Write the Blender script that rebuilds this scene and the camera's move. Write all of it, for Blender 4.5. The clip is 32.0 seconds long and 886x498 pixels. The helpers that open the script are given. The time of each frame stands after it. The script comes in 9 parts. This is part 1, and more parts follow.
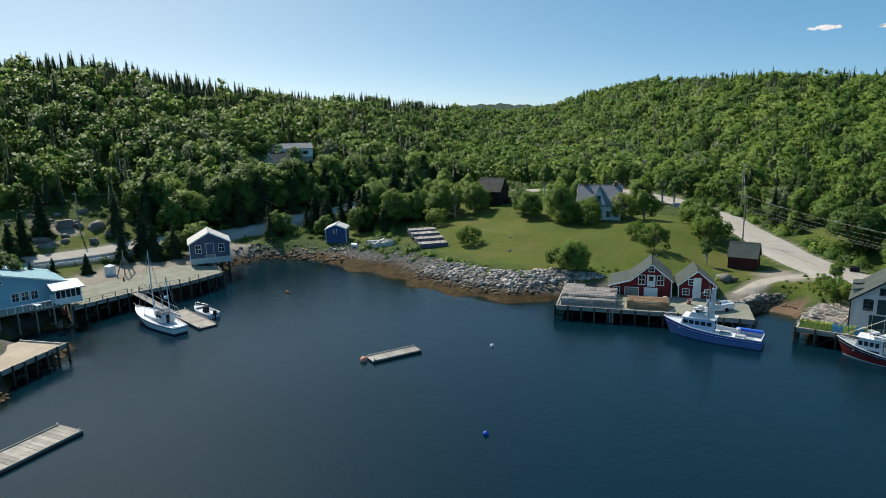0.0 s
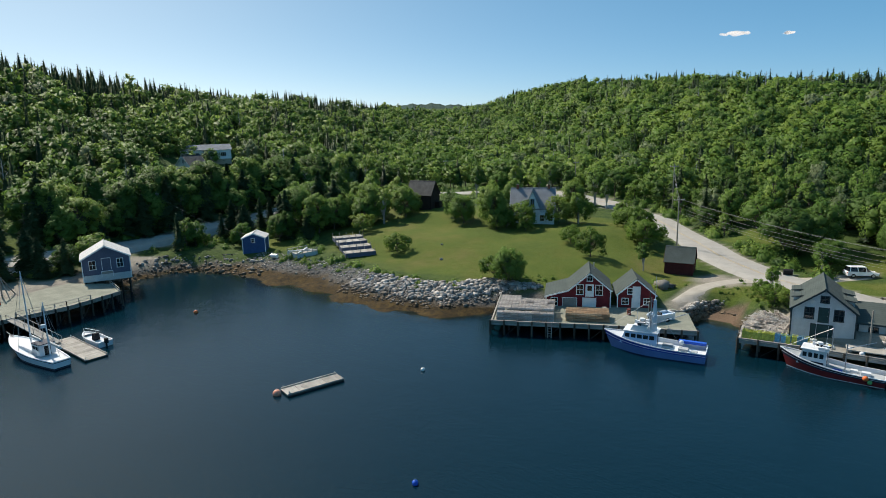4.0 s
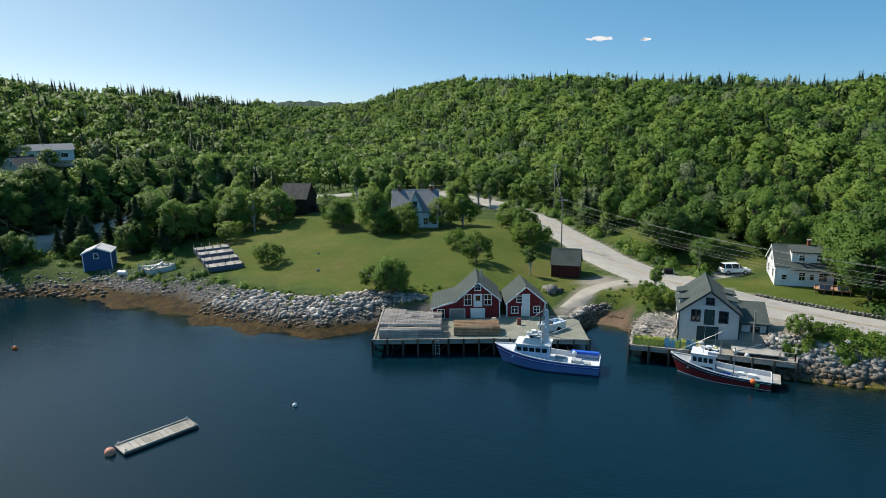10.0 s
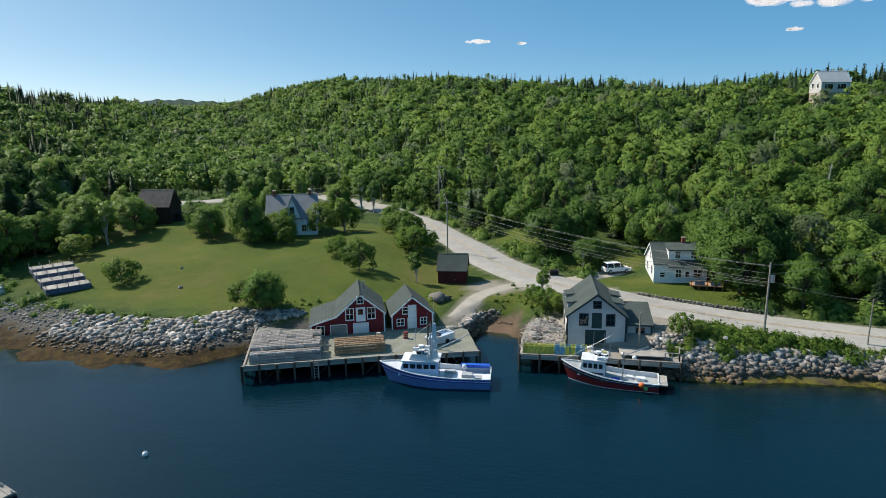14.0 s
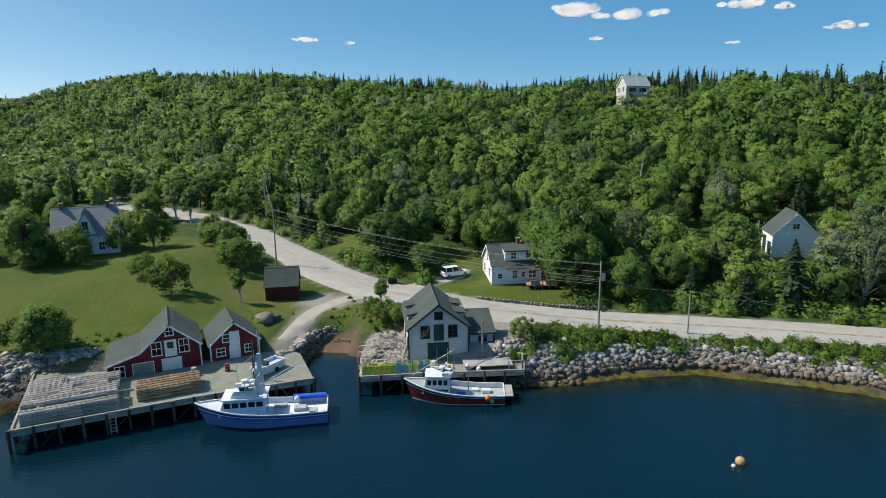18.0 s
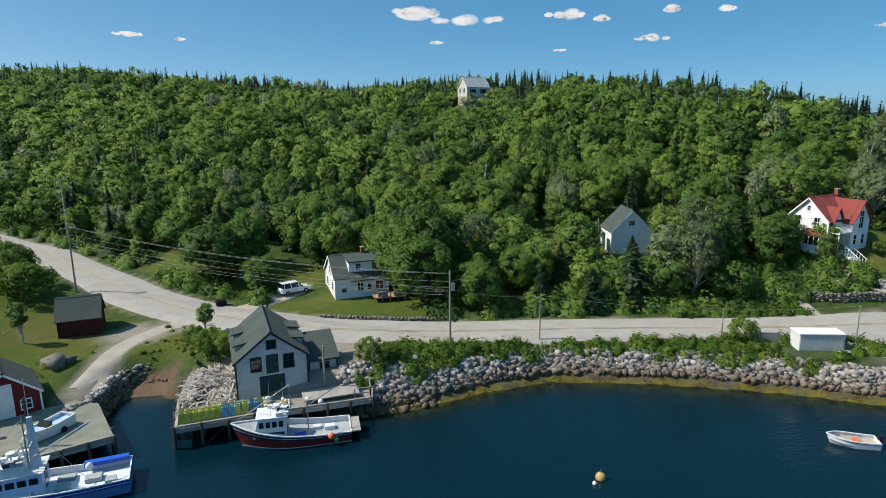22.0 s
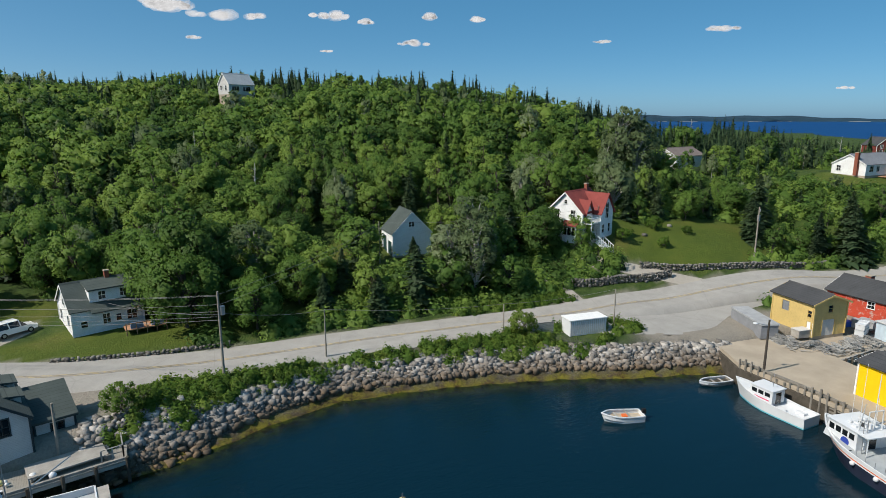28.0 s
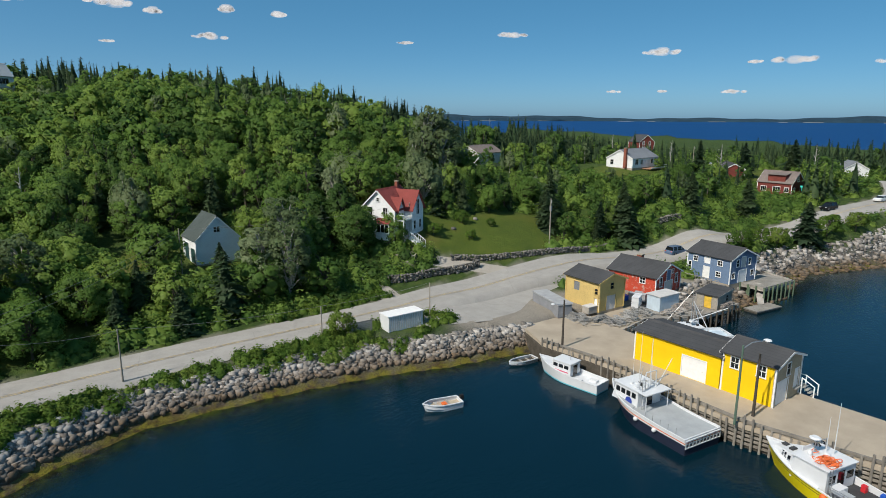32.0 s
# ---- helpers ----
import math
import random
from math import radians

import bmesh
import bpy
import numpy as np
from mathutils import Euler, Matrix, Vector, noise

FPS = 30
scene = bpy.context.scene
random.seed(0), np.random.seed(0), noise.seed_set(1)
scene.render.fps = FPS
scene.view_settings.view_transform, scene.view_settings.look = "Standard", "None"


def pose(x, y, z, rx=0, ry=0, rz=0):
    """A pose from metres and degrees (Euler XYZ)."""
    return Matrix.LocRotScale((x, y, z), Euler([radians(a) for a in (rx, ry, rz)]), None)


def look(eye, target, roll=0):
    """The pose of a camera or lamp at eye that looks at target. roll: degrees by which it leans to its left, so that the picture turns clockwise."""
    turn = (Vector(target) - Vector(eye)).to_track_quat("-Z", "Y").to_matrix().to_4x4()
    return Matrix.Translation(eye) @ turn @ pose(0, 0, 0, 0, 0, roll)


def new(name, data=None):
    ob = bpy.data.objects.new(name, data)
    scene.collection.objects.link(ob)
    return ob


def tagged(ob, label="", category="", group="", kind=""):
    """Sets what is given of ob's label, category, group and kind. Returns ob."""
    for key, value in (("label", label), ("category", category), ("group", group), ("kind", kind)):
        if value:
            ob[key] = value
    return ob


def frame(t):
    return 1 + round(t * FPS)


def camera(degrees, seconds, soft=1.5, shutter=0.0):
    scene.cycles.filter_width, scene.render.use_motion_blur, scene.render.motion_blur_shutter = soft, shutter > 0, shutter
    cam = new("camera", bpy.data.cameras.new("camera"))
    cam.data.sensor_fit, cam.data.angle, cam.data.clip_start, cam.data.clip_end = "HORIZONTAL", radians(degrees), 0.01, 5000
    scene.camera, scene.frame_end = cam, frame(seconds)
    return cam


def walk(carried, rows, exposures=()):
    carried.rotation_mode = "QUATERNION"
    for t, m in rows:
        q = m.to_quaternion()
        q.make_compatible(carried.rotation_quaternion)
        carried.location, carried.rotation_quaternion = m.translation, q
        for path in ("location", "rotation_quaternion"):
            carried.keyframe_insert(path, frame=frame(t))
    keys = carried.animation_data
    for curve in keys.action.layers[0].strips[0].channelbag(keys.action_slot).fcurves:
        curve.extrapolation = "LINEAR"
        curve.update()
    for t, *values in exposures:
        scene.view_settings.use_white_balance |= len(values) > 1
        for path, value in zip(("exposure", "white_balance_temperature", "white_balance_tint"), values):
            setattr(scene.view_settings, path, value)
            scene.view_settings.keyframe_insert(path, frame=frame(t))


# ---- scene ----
cam = camera(72.04, 32.0, 0.7)
PATH = [
    (0, (27.66, 15.23, 30.13), (13.275, 28.551, 26.200), -1.45),
    (1, (26.28, 16.88, 30.20), (12.263, 30.593, 26.257), -1.42),
    (2, (24.94, 18.58, 30.22), (11.345, 32.705, 26.265), -1.37),
    (2.5, (24.25, 19.46, 30.19), (10.848, 33.774, 26.231), -1.34),
    (4.5, (22.02, 22.70, 30.31), (9.411, 37.701, 26.315), -1.32),
    (5, (21.52, 23.49, 30.26), (9.151, 38.694, 26.259), -1.29),
    (6, (20.86, 24.58, 30.30), (8.994, 40.169, 26.262), -1.24),
    (7, (20.26, 25.51, 30.34), (8.926, 41.468, 26.258), -1.17),
    (8, (19.60, 26.62, 30.29), (8.753, 42.916, 26.196), -1.14),
    (9, (18.96, 28.00, 30.29), (8.613, 44.616, 26.180), -1.07),
    (10, (18.16, 29.44, 30.25), (8.381, 46.395, 26.135), -1.04),
    (11, (17.64, 30.91, 30.31), (8.533, 48.225, 26.167), -1.02),
    (12, (17.22, 32.27, 30.31), (8.867, 49.956, 26.158), -1.01),
    (13, (16.82, 33.74, 30.26), (9.395, 51.843, 26.098), -0.97),
    (14, (16.43, 35.34, 30.13), (9.959, 53.801, 25.973), -0.84),
    (14.5, (16.20, 36.14, 30.13), (10.310, 54.792, 25.961), -0.80),
    (16.5, (15.86, 39.32, 30.11), (12.360, 58.558, 25.919), -0.74),
    (17, (15.83, 40.24, 30.12), (13.007, 59.586, 25.917), -0.70),
    (18, (15.79, 41.97, 30.15), (14.435, 61.476, 25.921), -0.66),
    (19, (16.10, 43.89, 30.05), (16.259, 63.432, 25.809), -0.64),
    (20, (16.46, 45.76, 29.97), (17.985, 65.242, 25.737), -0.61),
    (21, (16.97, 47.57, 29.88), (19.688, 66.926, 25.635), -0.56),
    (22, (17.52, 49.30, 29.76), (20.940, 68.548, 25.543), -0.53),
    (23, (18.19, 51.04, 29.68), (22.669, 70.068, 25.475), -0.48),
    (24, (18.85, 52.66, 29.59), (24.421, 71.401, 25.404), -0.42),
    (25, (19.36, 53.77, 29.47), (26.038, 72.153, 25.281), -0.31),
    (25.5, (19.55, 53.94, 29.41), (26.759, 72.122, 25.216), -0.25),
    (27.5, (19.38, 54.24, 29.57), (28.868, 71.335, 25.347), -0.14),
    (28, (19.41, 54.27, 29.55), (29.455, 71.041, 25.325), -0.12),
    (29, (19.62, 54.37, 29.55), (30.696, 70.475, 25.315), -0.06),
    (30, (19.75, 54.39, 29.56), (31.845, 69.746, 25.323), 0.03),
    (31, (19.84, 54.40, 29.50), (33.173, 68.687, 25.252), 0.11),
    (32, (19.93, 54.38, 29.53), (34.539, 67.353, 25.270), 0.22),
]
walk(cam, [(t, look(eye, aim, roll)) for t, eye, aim, roll in PATH], [(0, 0.2, 7000, 10), (8, 0.24, 6850, 10), (16, 0.2, 6750, 10), (24, 0.08, 6700, 10), (32, -0.15, 6700, 10)])
# ---- sky and sun ----
SUN_TO = Vector((0.68, -0.09, -0.735)).normalized()
world = bpy.data.worlds.new("sky")
scene.world = world
world.use_nodes = True
wt = world.node_tree
wt.nodes.clear()
sky = wt.nodes.new("ShaderNodeTexSky")
sky.sky_type, sky.sun_disc = "NISHITA", False
sky.sun_elevation = math.asin(-SUN_TO.z)
sky.sun_rotation = math.atan2(-SUN_TO.x, -SUN_TO.y)
sky.air_density, sky.dust_density, sky.ozone_density = 0.3, 1.0, 4.0
bg, wout = wt.nodes.new("ShaderNodeBackground"), wt.nodes.new("ShaderNodeOutputWorld")
bg.inputs["Strength"].default_value = 0.15
tone = wt.nodes.new("ShaderNodeHueSaturation")
tone.inputs["Saturation"].default_value = 1.21
wt.links.new(sky.outputs[0], tone.inputs["Color"])
cool = wt.nodes.new("ShaderNodeMix")
cool.data_type, cool.blend_type = "RGBA", "MULTIPLY"
cool.inputs["Factor"].default_value, cool.inputs["B"].default_value = 1.0, (0.92, 0.84, 0.56, 1)
wt.links.new(tone.outputs[0], cool.inputs["A"])
clear_blue = wt.nodes.new("ShaderNodeMix")
clear_blue.data_type, clear_blue.blend_type = "RGBA", "ADD"
clear_blue.inputs["Factor"].default_value, clear_blue.inputs["B"].default_value = 1.0, (0.21, 0.99, 1.98, 1)
wt.links.new(cool.outputs["Result"], clear_blue.inputs["A"])
wt.links.new(clear_blue.outputs["Result"], bg.inputs[0])
wt.links.new(bg.outputs[0], wout.inputs[0])
sun_data = bpy.data.lights.new("sun", "SUN")
sun_data.energy, sun_data.angle, sun_data.color = 4.8, radians(0.53), (1.0, 0.95, 0.87)
sun = new("sun", sun_data)
sun.matrix_world = look((0, 0, 120), Vector((0, 0, 120)) + SUN_TO)


# ---- materials ----
def ramp(nt, fac, stops):
    node = nt.nodes.new("ShaderNodeValToRGB")
    while len(node.color_ramp.elements) < len(stops):
        node.color_ramp.elements.new(0.5)
    for e, (p, c) in zip(node.color_ramp.elements, stops):
        e.position, e.color = p, (*c, 1)
    nt.links.new(fac, node.inputs[0])
    return node.outputs[0]


def noise_tex(nt, coord, scale, detail=4, rough=0.6, stretch=None):
    node = nt.nodes.new("ShaderNodeTexNoise")
    node.inputs["Scale"].default_value, node.inputs["Detail"].default_value, node.inputs["Roughness"].default_value = scale, detail, rough
    if stretch:
        mp = nt.nodes.new("ShaderNodeMapping")
        mp.inputs["Scale"].default_value = stretch
        nt.links.new(coord, mp.inputs[0])
        coord = mp.outputs[0]
    nt.links.new(coord, node.inputs["Vector"])
    return node.outputs["Fac"]


def mixed(nt, fac, a, b, kind="MIX"):
    node = nt.nodes.new("ShaderNodeMix")
    node.data_type, node.blend_type = "RGBA", kind
    for sock, v in ((node.inputs["Factor"], fac), (node.inputs["A"], a), (node.inputs["B"], b)):
        if isinstance(v, (int, float)):
            sock.default_value = v
        elif isinstance(v, tuple):
            sock.default_value = (*v, 1)
        else:
            nt.links.new(v, sock)
    return node.outputs["Result"]


def maths(nt, op, a, b=0.0):
    node = nt.nodes.new("ShaderNodeMath")
    node.operation = op
    for sock, v in zip(node.inputs, (a, b)):
        if isinstance(v, (int, float)):
            sock.default_value = v
        else:
            nt.links.new(v, sock)
    return node.outputs[0]


def blank(name):
    m = bpy.data.materials.new(name)
    m.use_nodes = True
    nt = m.node_tree
    bsdf = nt.nodes["Principled BSDF"]
    geo = nt.nodes.new("ShaderNodeNewGeometry")
    return m, nt, bsdf, geo


def bumped(nt, bsdf, height, strength, dist):
    node = nt.nodes.new("ShaderNodeBump")
    node.inputs["Strength"].default_value, node.inputs["Distance"].default_value = strength, dist
    nt.links.new(height, node.inputs["Height"])
    nt.links.new(node.outputs[0], bsdf.inputs["Normal"])


def mat(name, color, rough=0.6, metal=0.0, vary=0.25, scale=1.5, grain=14.0, bump=0.15, worn=None, worn_at=0.62, lines=0.0, axis="Z", piece=0.0, spec=0.25):
    """A surface with broad stains, fine grain, optional worn patches and optional board or shingle lines every so many metres."""
    m, nt, bsdf, geo = blank(name)
    tc = nt.nodes.new("ShaderNodeTexCoord").outputs["Object"]
    broad, fine = noise_tex(nt, tc, scale), noise_tex(nt, tc, grain, 3)
    dark = tuple(c * (1 - vary) for c in color)
    light = tuple(min(c * (1 + vary * 0.8), 1) for c in color)
    col = ramp(nt, broad, [(0.3, dark), (0.7, light)])
    col = mixed(nt, 0.5 * vary + 0.08, col, ramp(nt, fine, [(0.35, dark), (0.65, light)]))
    if worn:
        patch = ramp(nt, noise_tex(nt, tc, scale * 2.2, 6, 0.7), [(worn_at, (0, 0, 0)), (worn_at + 0.08, (1, 1, 1))])
        col = mixed(nt, patch, col, worn)
    if piece:
        oi = nt.nodes.new("ShaderNodeObjectInfo")
        hsv = nt.nodes.new("ShaderNodeHueSaturation")
        nt.links.new(maths(nt, "ADD", maths(nt, "MULTIPLY", oi.outputs["Random"], 2 * piece), 1 - piece), hsv.inputs["Value"])
        nt.links.new(col, hsv.inputs["Color"])
        col = hsv.outputs[0]
    height = fine
    if lines:
        sep = nt.nodes.new("ShaderNodeSeparateXYZ")
        nt.links.new(tc, sep.inputs[0])
        saw = maths(nt, "FRACT", maths(nt, "DIVIDE", sep.outputs[axis], lines))
        groove = ramp(nt, saw, [(0.0, (0.55, 0.55, 0.55)), (0.12, (1, 1, 1))])
        col = mixed(nt, 1.0, col, groove, "MULTIPLY")
        height = maths(nt, "ADD", maths(nt, "MULTIPLY", saw, -1.5), fine)
    nt.links.new(col, bsdf.inputs["Base Color"])
    bsdf.inputs["Roughness"].default_value, bsdf.inputs["Metallic"].default_value = rough, metal
    bsdf.inputs["Specular IOR Level"].default_value = spec
    if bump:
        bumped(nt, bsdf, height, min(1.0, bump * 2), 0.02)
    return m


def leaf_mat(name, a, b, c, single=False):
    """Leaves: each clump its own tint, each tree its own tone, with light let through."""
    m, nt, bsdf, geo = blank(name)
    pos = geo.outputs["Position"]
    isl = geo.outputs["Random Per Island"]
    if single:
        own = nt.nodes.new("ShaderNodeObjectInfo").outputs["Random"]
    else:
        node = nt.nodes.new("ShaderNodeAttribute")
        node.attribute_name = "own_tone"
        own = node.outputs["Fac"]
    tone = maths(nt, "ADD", maths(nt, "MULTIPLY", own, 0.62), maths(nt, "MULTIPLY", noise_tex(nt, pos, 0.03, 4, 0.65), 0.45))
    col = ramp(nt, tone, [(0.2, a), (0.5, b), (0.8, c)])
    hsv = nt.nodes.new("ShaderNodeHueSaturation")
    nt.links.new(maths(nt, "ADD", maths(nt, "MULTIPLY", isl, 0.34), 0.83), hsv.inputs["Value"])
    nt.links.new(col, hsv.inputs["Color"])
    nt.links.new(hsv.outputs[0], bsdf.inputs["Base Color"])
    bsdf.inputs["Roughness"].default_value = 0.55
    bsdf.inputs["Specular IOR Level"].default_value = 0.15
    tr = nt.nodes.new("ShaderNodeBsdfTranslucent")
    nt.links.new(hsv.outputs[0], tr.inputs[0])
    mix = nt.nodes.new("ShaderNodeMixShader")
    mix.inputs[0].default_value = 0.48
    nt.links.new(bsdf.outputs[0], mix.inputs[1])
    nt.links.new(tr.outputs[0], mix.inputs[2])
    nt.links.new(mix.outputs[0], nt.nodes["Material Output"].inputs[0])
    return m


BROAD_TONES = (0.062, 0.122, 0.031), (0.124, 0.22, 0.045), (0.2, 0.295, 0.062)
PALE_TONES = (0.11, 0.16, 0.07), (0.16, 0.215, 0.1), (0.22, 0.275, 0.145)
NEEDLE_TONES = (0.034, 0.066, 0.034), (0.056, 0.1, 0.046), (0.082, 0.128, 0.056)
SHRUB_TONES = (0.07, 0.135, 0.022), (0.11, 0.195, 0.032), (0.17, 0.24, 0.045)
LEAF, LEAF_PALE, NEEDLE, SHRUB = (leaf_mat(n, *c) for n, c in (("broadleaf", BROAD_TONES), ("pale_leaf", PALE_TONES), ("needles", NEEDLE_TONES), ("shrub_leaf", SHRUB_TONES)))
LEAF_1, LEAF_PALE_1, NEEDLE_1, SHRUB_1 = (leaf_mat(n, *c, True) for n, c in (("maple_leaf", BROAD_TONES), ("poplar_leaf", PALE_TONES), ("spruce_needles", NEEDLE_TONES), ("apple_leaf", SHRUB_TONES)))
BARK = mat("bark", (0.13, 0.11, 0.09), 0.9, vary=0.4, scale=2, grain=20, bump=0.4)
BARK_PALE = mat("pale_bark", (0.42, 0.40, 0.37), 0.85, vary=0.3, scale=2, grain=20, bump=0.3)
# ---- the lie of the land ----
HUB = (15.0, 45.0)
# bearing, distance of the ridge, height of its ground
RIDGE = np.array([
    (-180, 500, 10), (-130, 400, 20), (-100, 300, 55), (-82, 285, 54.5), (-70, 310, 45), (-56, 380, 41.5), (-48, 480, 41),
    (-41, 700, 49), (-36, 640, 51), (-32, 560, 55), (-29, 480, 54), (-24, 400, 50), (-18, 330, 45), (-7, 290, 39),
    (3, 265, 35), (12, 240, 36), (20, 225, 36), (27, 215, 34), (34, 205, 30.8), (39, 195, 28), (44, 190, 24.5), (49, 190, 20),
    (60, 240, 14), (75, 260, 12), (95, 260, 8), (130, 300, 5), (180, 500, 10)], float)
# bearing, distance where the slope begins
FOOT = np.array([(-180, 200), (-100, 118), (-80, 128), (-65, 150), (-50, 180), (-40, 215), (-30, 180), (-22, 150), (-12, 104),
                 (0, 92), (15, 92), (30, 92), (45, 96), (60, 110), (75, 150), (95, 220), (180, 200)], float)
COAST = [(-300, -900), (-120, -300), (-60, -60), (-56, 10), (-56, 22), (-58, 26), (-66, 31), (-82, 35), (-91, 44), (-96, 57), (-100, 66),
         (-106, 74), (-107, 81), (-101, 87), (-92, 89.3), (-82, 88.4), (-72.7, 91), (-60.5, 89), (-53.3, 89.6), (-46.6, 90.5),
         (-39, 92.5), (-35.5, 97), (-33, 101), (-25, 103.5), (-14, 107.5), (-7.2, 110.5), (-6.7, 116.5), (-6.1, 118.8), (-2.6, 119.2),
         (-0.3, 114.5), (1.5, 109), (8, 107.5), (18, 107), (24.5, 107.8), (28, 108.6), (31.8, 109.9), (37, 111), (41.2, 111.5),
         (49.4, 109.5), (55.5, 107.5), (61.3, 105.2), (67, 102.6), (72, 99.6), (78, 97.2), (84, 94), (92, 92), (100, 88),
         (106, 85), (118, 81.5), (130.5, 77.5), (143, 78.5), (152, 77.5), (160, 73), (171, 67), (200, 60), (240, 52), (300, 40),
         (400, 20), (480, 60), (540, 200), (600, 350), (700, 600), (900, 1200), (1300, 2500), (1300, 4300), (-4300, 4300), (-4300, -900)]
# near ground: x, y, height
SPOTS = np.array([(15, 122, 3.2), (45, 121, 3.2), (75, 112, 3.2), (30, 121, 3.2), (58, 117, 3.2), (66, 115, 3.2), (52, 118.5, 3.2), (37, 120.5, 3.2), (90, 105, 2.7), (105, 98, 2.6), (125, 92, 2.6), (130, 106, 3.4), (165, 94, 4), (0, 131, 3.2),
                  (-10, 141, 3.9), (-22, 157, 5.0), (-38, 175, 6.2), (-55, 190, 7.2), (-75, 203, 8), (-10, 116, 2.2), (-22, 112, 2.6), (-14, 128, 2.75), (-13, 132, 2.9),
                  (-40, 106, 3), (-55, 103, 2.9), (-70, 104, 2.9), (-30, 125, 5), (-45, 125, 6), (-60, 128, 6.6), (-75, 125, 5.5), (-40, 145, 7.2),
                  (-65, 150, 8.2), (-85, 150, 8.4), (-100, 150, 8.2), (-95, 125, 5), (-90, 105, 2.8), (-103, 96, 2.4), (-115, 90, 3.2), (-112, 75, 2.8),
                  (-108, 60, 2.8), (-105, 40, 2.8), (-100, 20, 3), (-130, 60, 4.5), (-140, 100, 6), (-125, 130, 7), (-120, 165, 8.5), (-95, 180, 8.5),
                  (20, 138, 4.2), (35, 138, 4.6), (10, 140, 4.2), (60, 135, 6.5), (95, 135, 8.5), (115, 125, 7.5), (80, 125, 4.2), (150, 115, 12), (-5, 155, 6), (187, 137, 15.2), (196, 134, 15), (205, 98, 8)])


def ground_raw(x, y):
    """Height of the ground away from the shore, for arrays of places."""
    az, r = np.degrees(np.arctan2(x - HUB[0], y - HUB[1])), np.hypot(x - HUB[0], y - HUB[1])
    far, top = np.interp(az, RIDGE[:, 0], RIDGE[:, 1]), np.interp(az, RIDGE[:, 0], RIDGE[:, 2])
    foot = np.interp(az, FOOT[:, 0], FOOT[:, 1])
    s = np.clip((r - foot) / (far - foot), 0, 1)
    hill = s * s * (3 - 2 * s) * 0.55 + s * 0.45
    low = np.zeros_like(x, dtype=float)
    wsum = np.zeros_like(low)
    for sx, sy, sz in SPOTS:
        w = 1 / ((x - sx) ** 2 + (y - sy) ** 2 + 30) ** 1.6
        low += w * sz
        wsum += w
    low /= wsum
    beyond = np.clip((r - far) / 500, 0, 1)
    z = low * (1 - hill) + np.maximum(top, low) * hill - 22 * beyond * (top > 18)
    roll = np.sin(x * 0.045 + 1.3) * np.cos(y * 0.052) + 0.6 * np.sin(x * 0.11 + y * 0.083)
    return z + roll * 1.2 * np.clip((r - foot) / 60, 0, 1)


def shore_distance(x, y):
    """How far inland a place lies; negative over water."""
    best, inside = np.full(np.shape(x), 1e9), np.zeros(np.shape(x), bool)
    for (ax, ay), (bx, by) in zip(COAST, COAST[1:] + COAST[:1]):
        dx, dy = bx - ax, by - ay
        t = np.clip(((x - ax) * dx + (y - ay) * dy) / (dx * dx + dy * dy), 0, 1)
        best = np.minimum(best, np.hypot(x - ax - t * dx, y - ay - t * dy))
        if ay != by:
            inside ^= ((ay > y) != (by > y)) & (x < (bx - ax) * (y - ay) / (by - ay) + ax)
    return np.where(inside, best, -best)


def ground(x, y):
    """Height of the ground, with the bank down to the sea bed."""
    x, y = np.asarray(x, float), np.asarray(y, float)
    d = shore_distance(x, y)
    wide = np.interp(x, (-120, -98, -85, -45, -36, -28, 0, 20, 100, 125, 150), (5, 9, 11, 10, 6, 3.5, 3.0, 4.6, 4.6, 7, 9))
    s = np.clip(d / wide, 0, 1)
    land = ground_raw(x, y) * (0.65 * s + 0.35 * s * s * (3 - 2 * s))
    flat = np.interp(x, (-110, -90, -40, -33, 14, 24, 100), (0.3, 0.16, 0.16, 0.45, 0.45, 0.2, 0.2))
    z = np.where(d > 0, land, np.maximum(flat * d, -5.0))
    ragged = 0.5 * np.sin(x * 0.61 + 1.1 * np.sin(y * 0.43)) + 0.35 * np.sin(y * 0.93 + 1.4 * np.sin(x * 0.37)) + 0.28 * np.sin(x * 1.7 - y * 1.3)
    z = z + 0.5 * ragged * np.clip(1 - np.abs(d - 0.5) / 5, 0, 1) * np.clip((-36 - x) / 10, 0, 1)
    for cx, cy, rx, ry in ((-79.0, 30.5, 4.6, 5.0), (-56.0, 28.5, 9.0, 5.5)):
        z = np.minimum(z, 5 * (np.hypot((x - cx) / rx, (y - cy) / ry) - 1))
    mud = np.clip(1.2 - np.hypot((x + 4.0) / 2.9, (y - 117.2) / 3.9), 0, 1) * 4
    z = np.where(np.hypot((x + 9.7) / 2.4, (y - 115.5) / 5.5) < 1, np.maximum(z, 1.88), z)
    z = np.where(np.hypot((x - 3.7) / 3.4, (y - 112.5) / 6.2) < 1, np.minimum(z, 1.7), z)
    return np.where(mud > 0, z + (np.clip(0.16 * (y - 116.4), -0.7, 0.9) - z) * np.clip(mud, 0, 1) * (z > -1.5) * (z < 2.3), z)
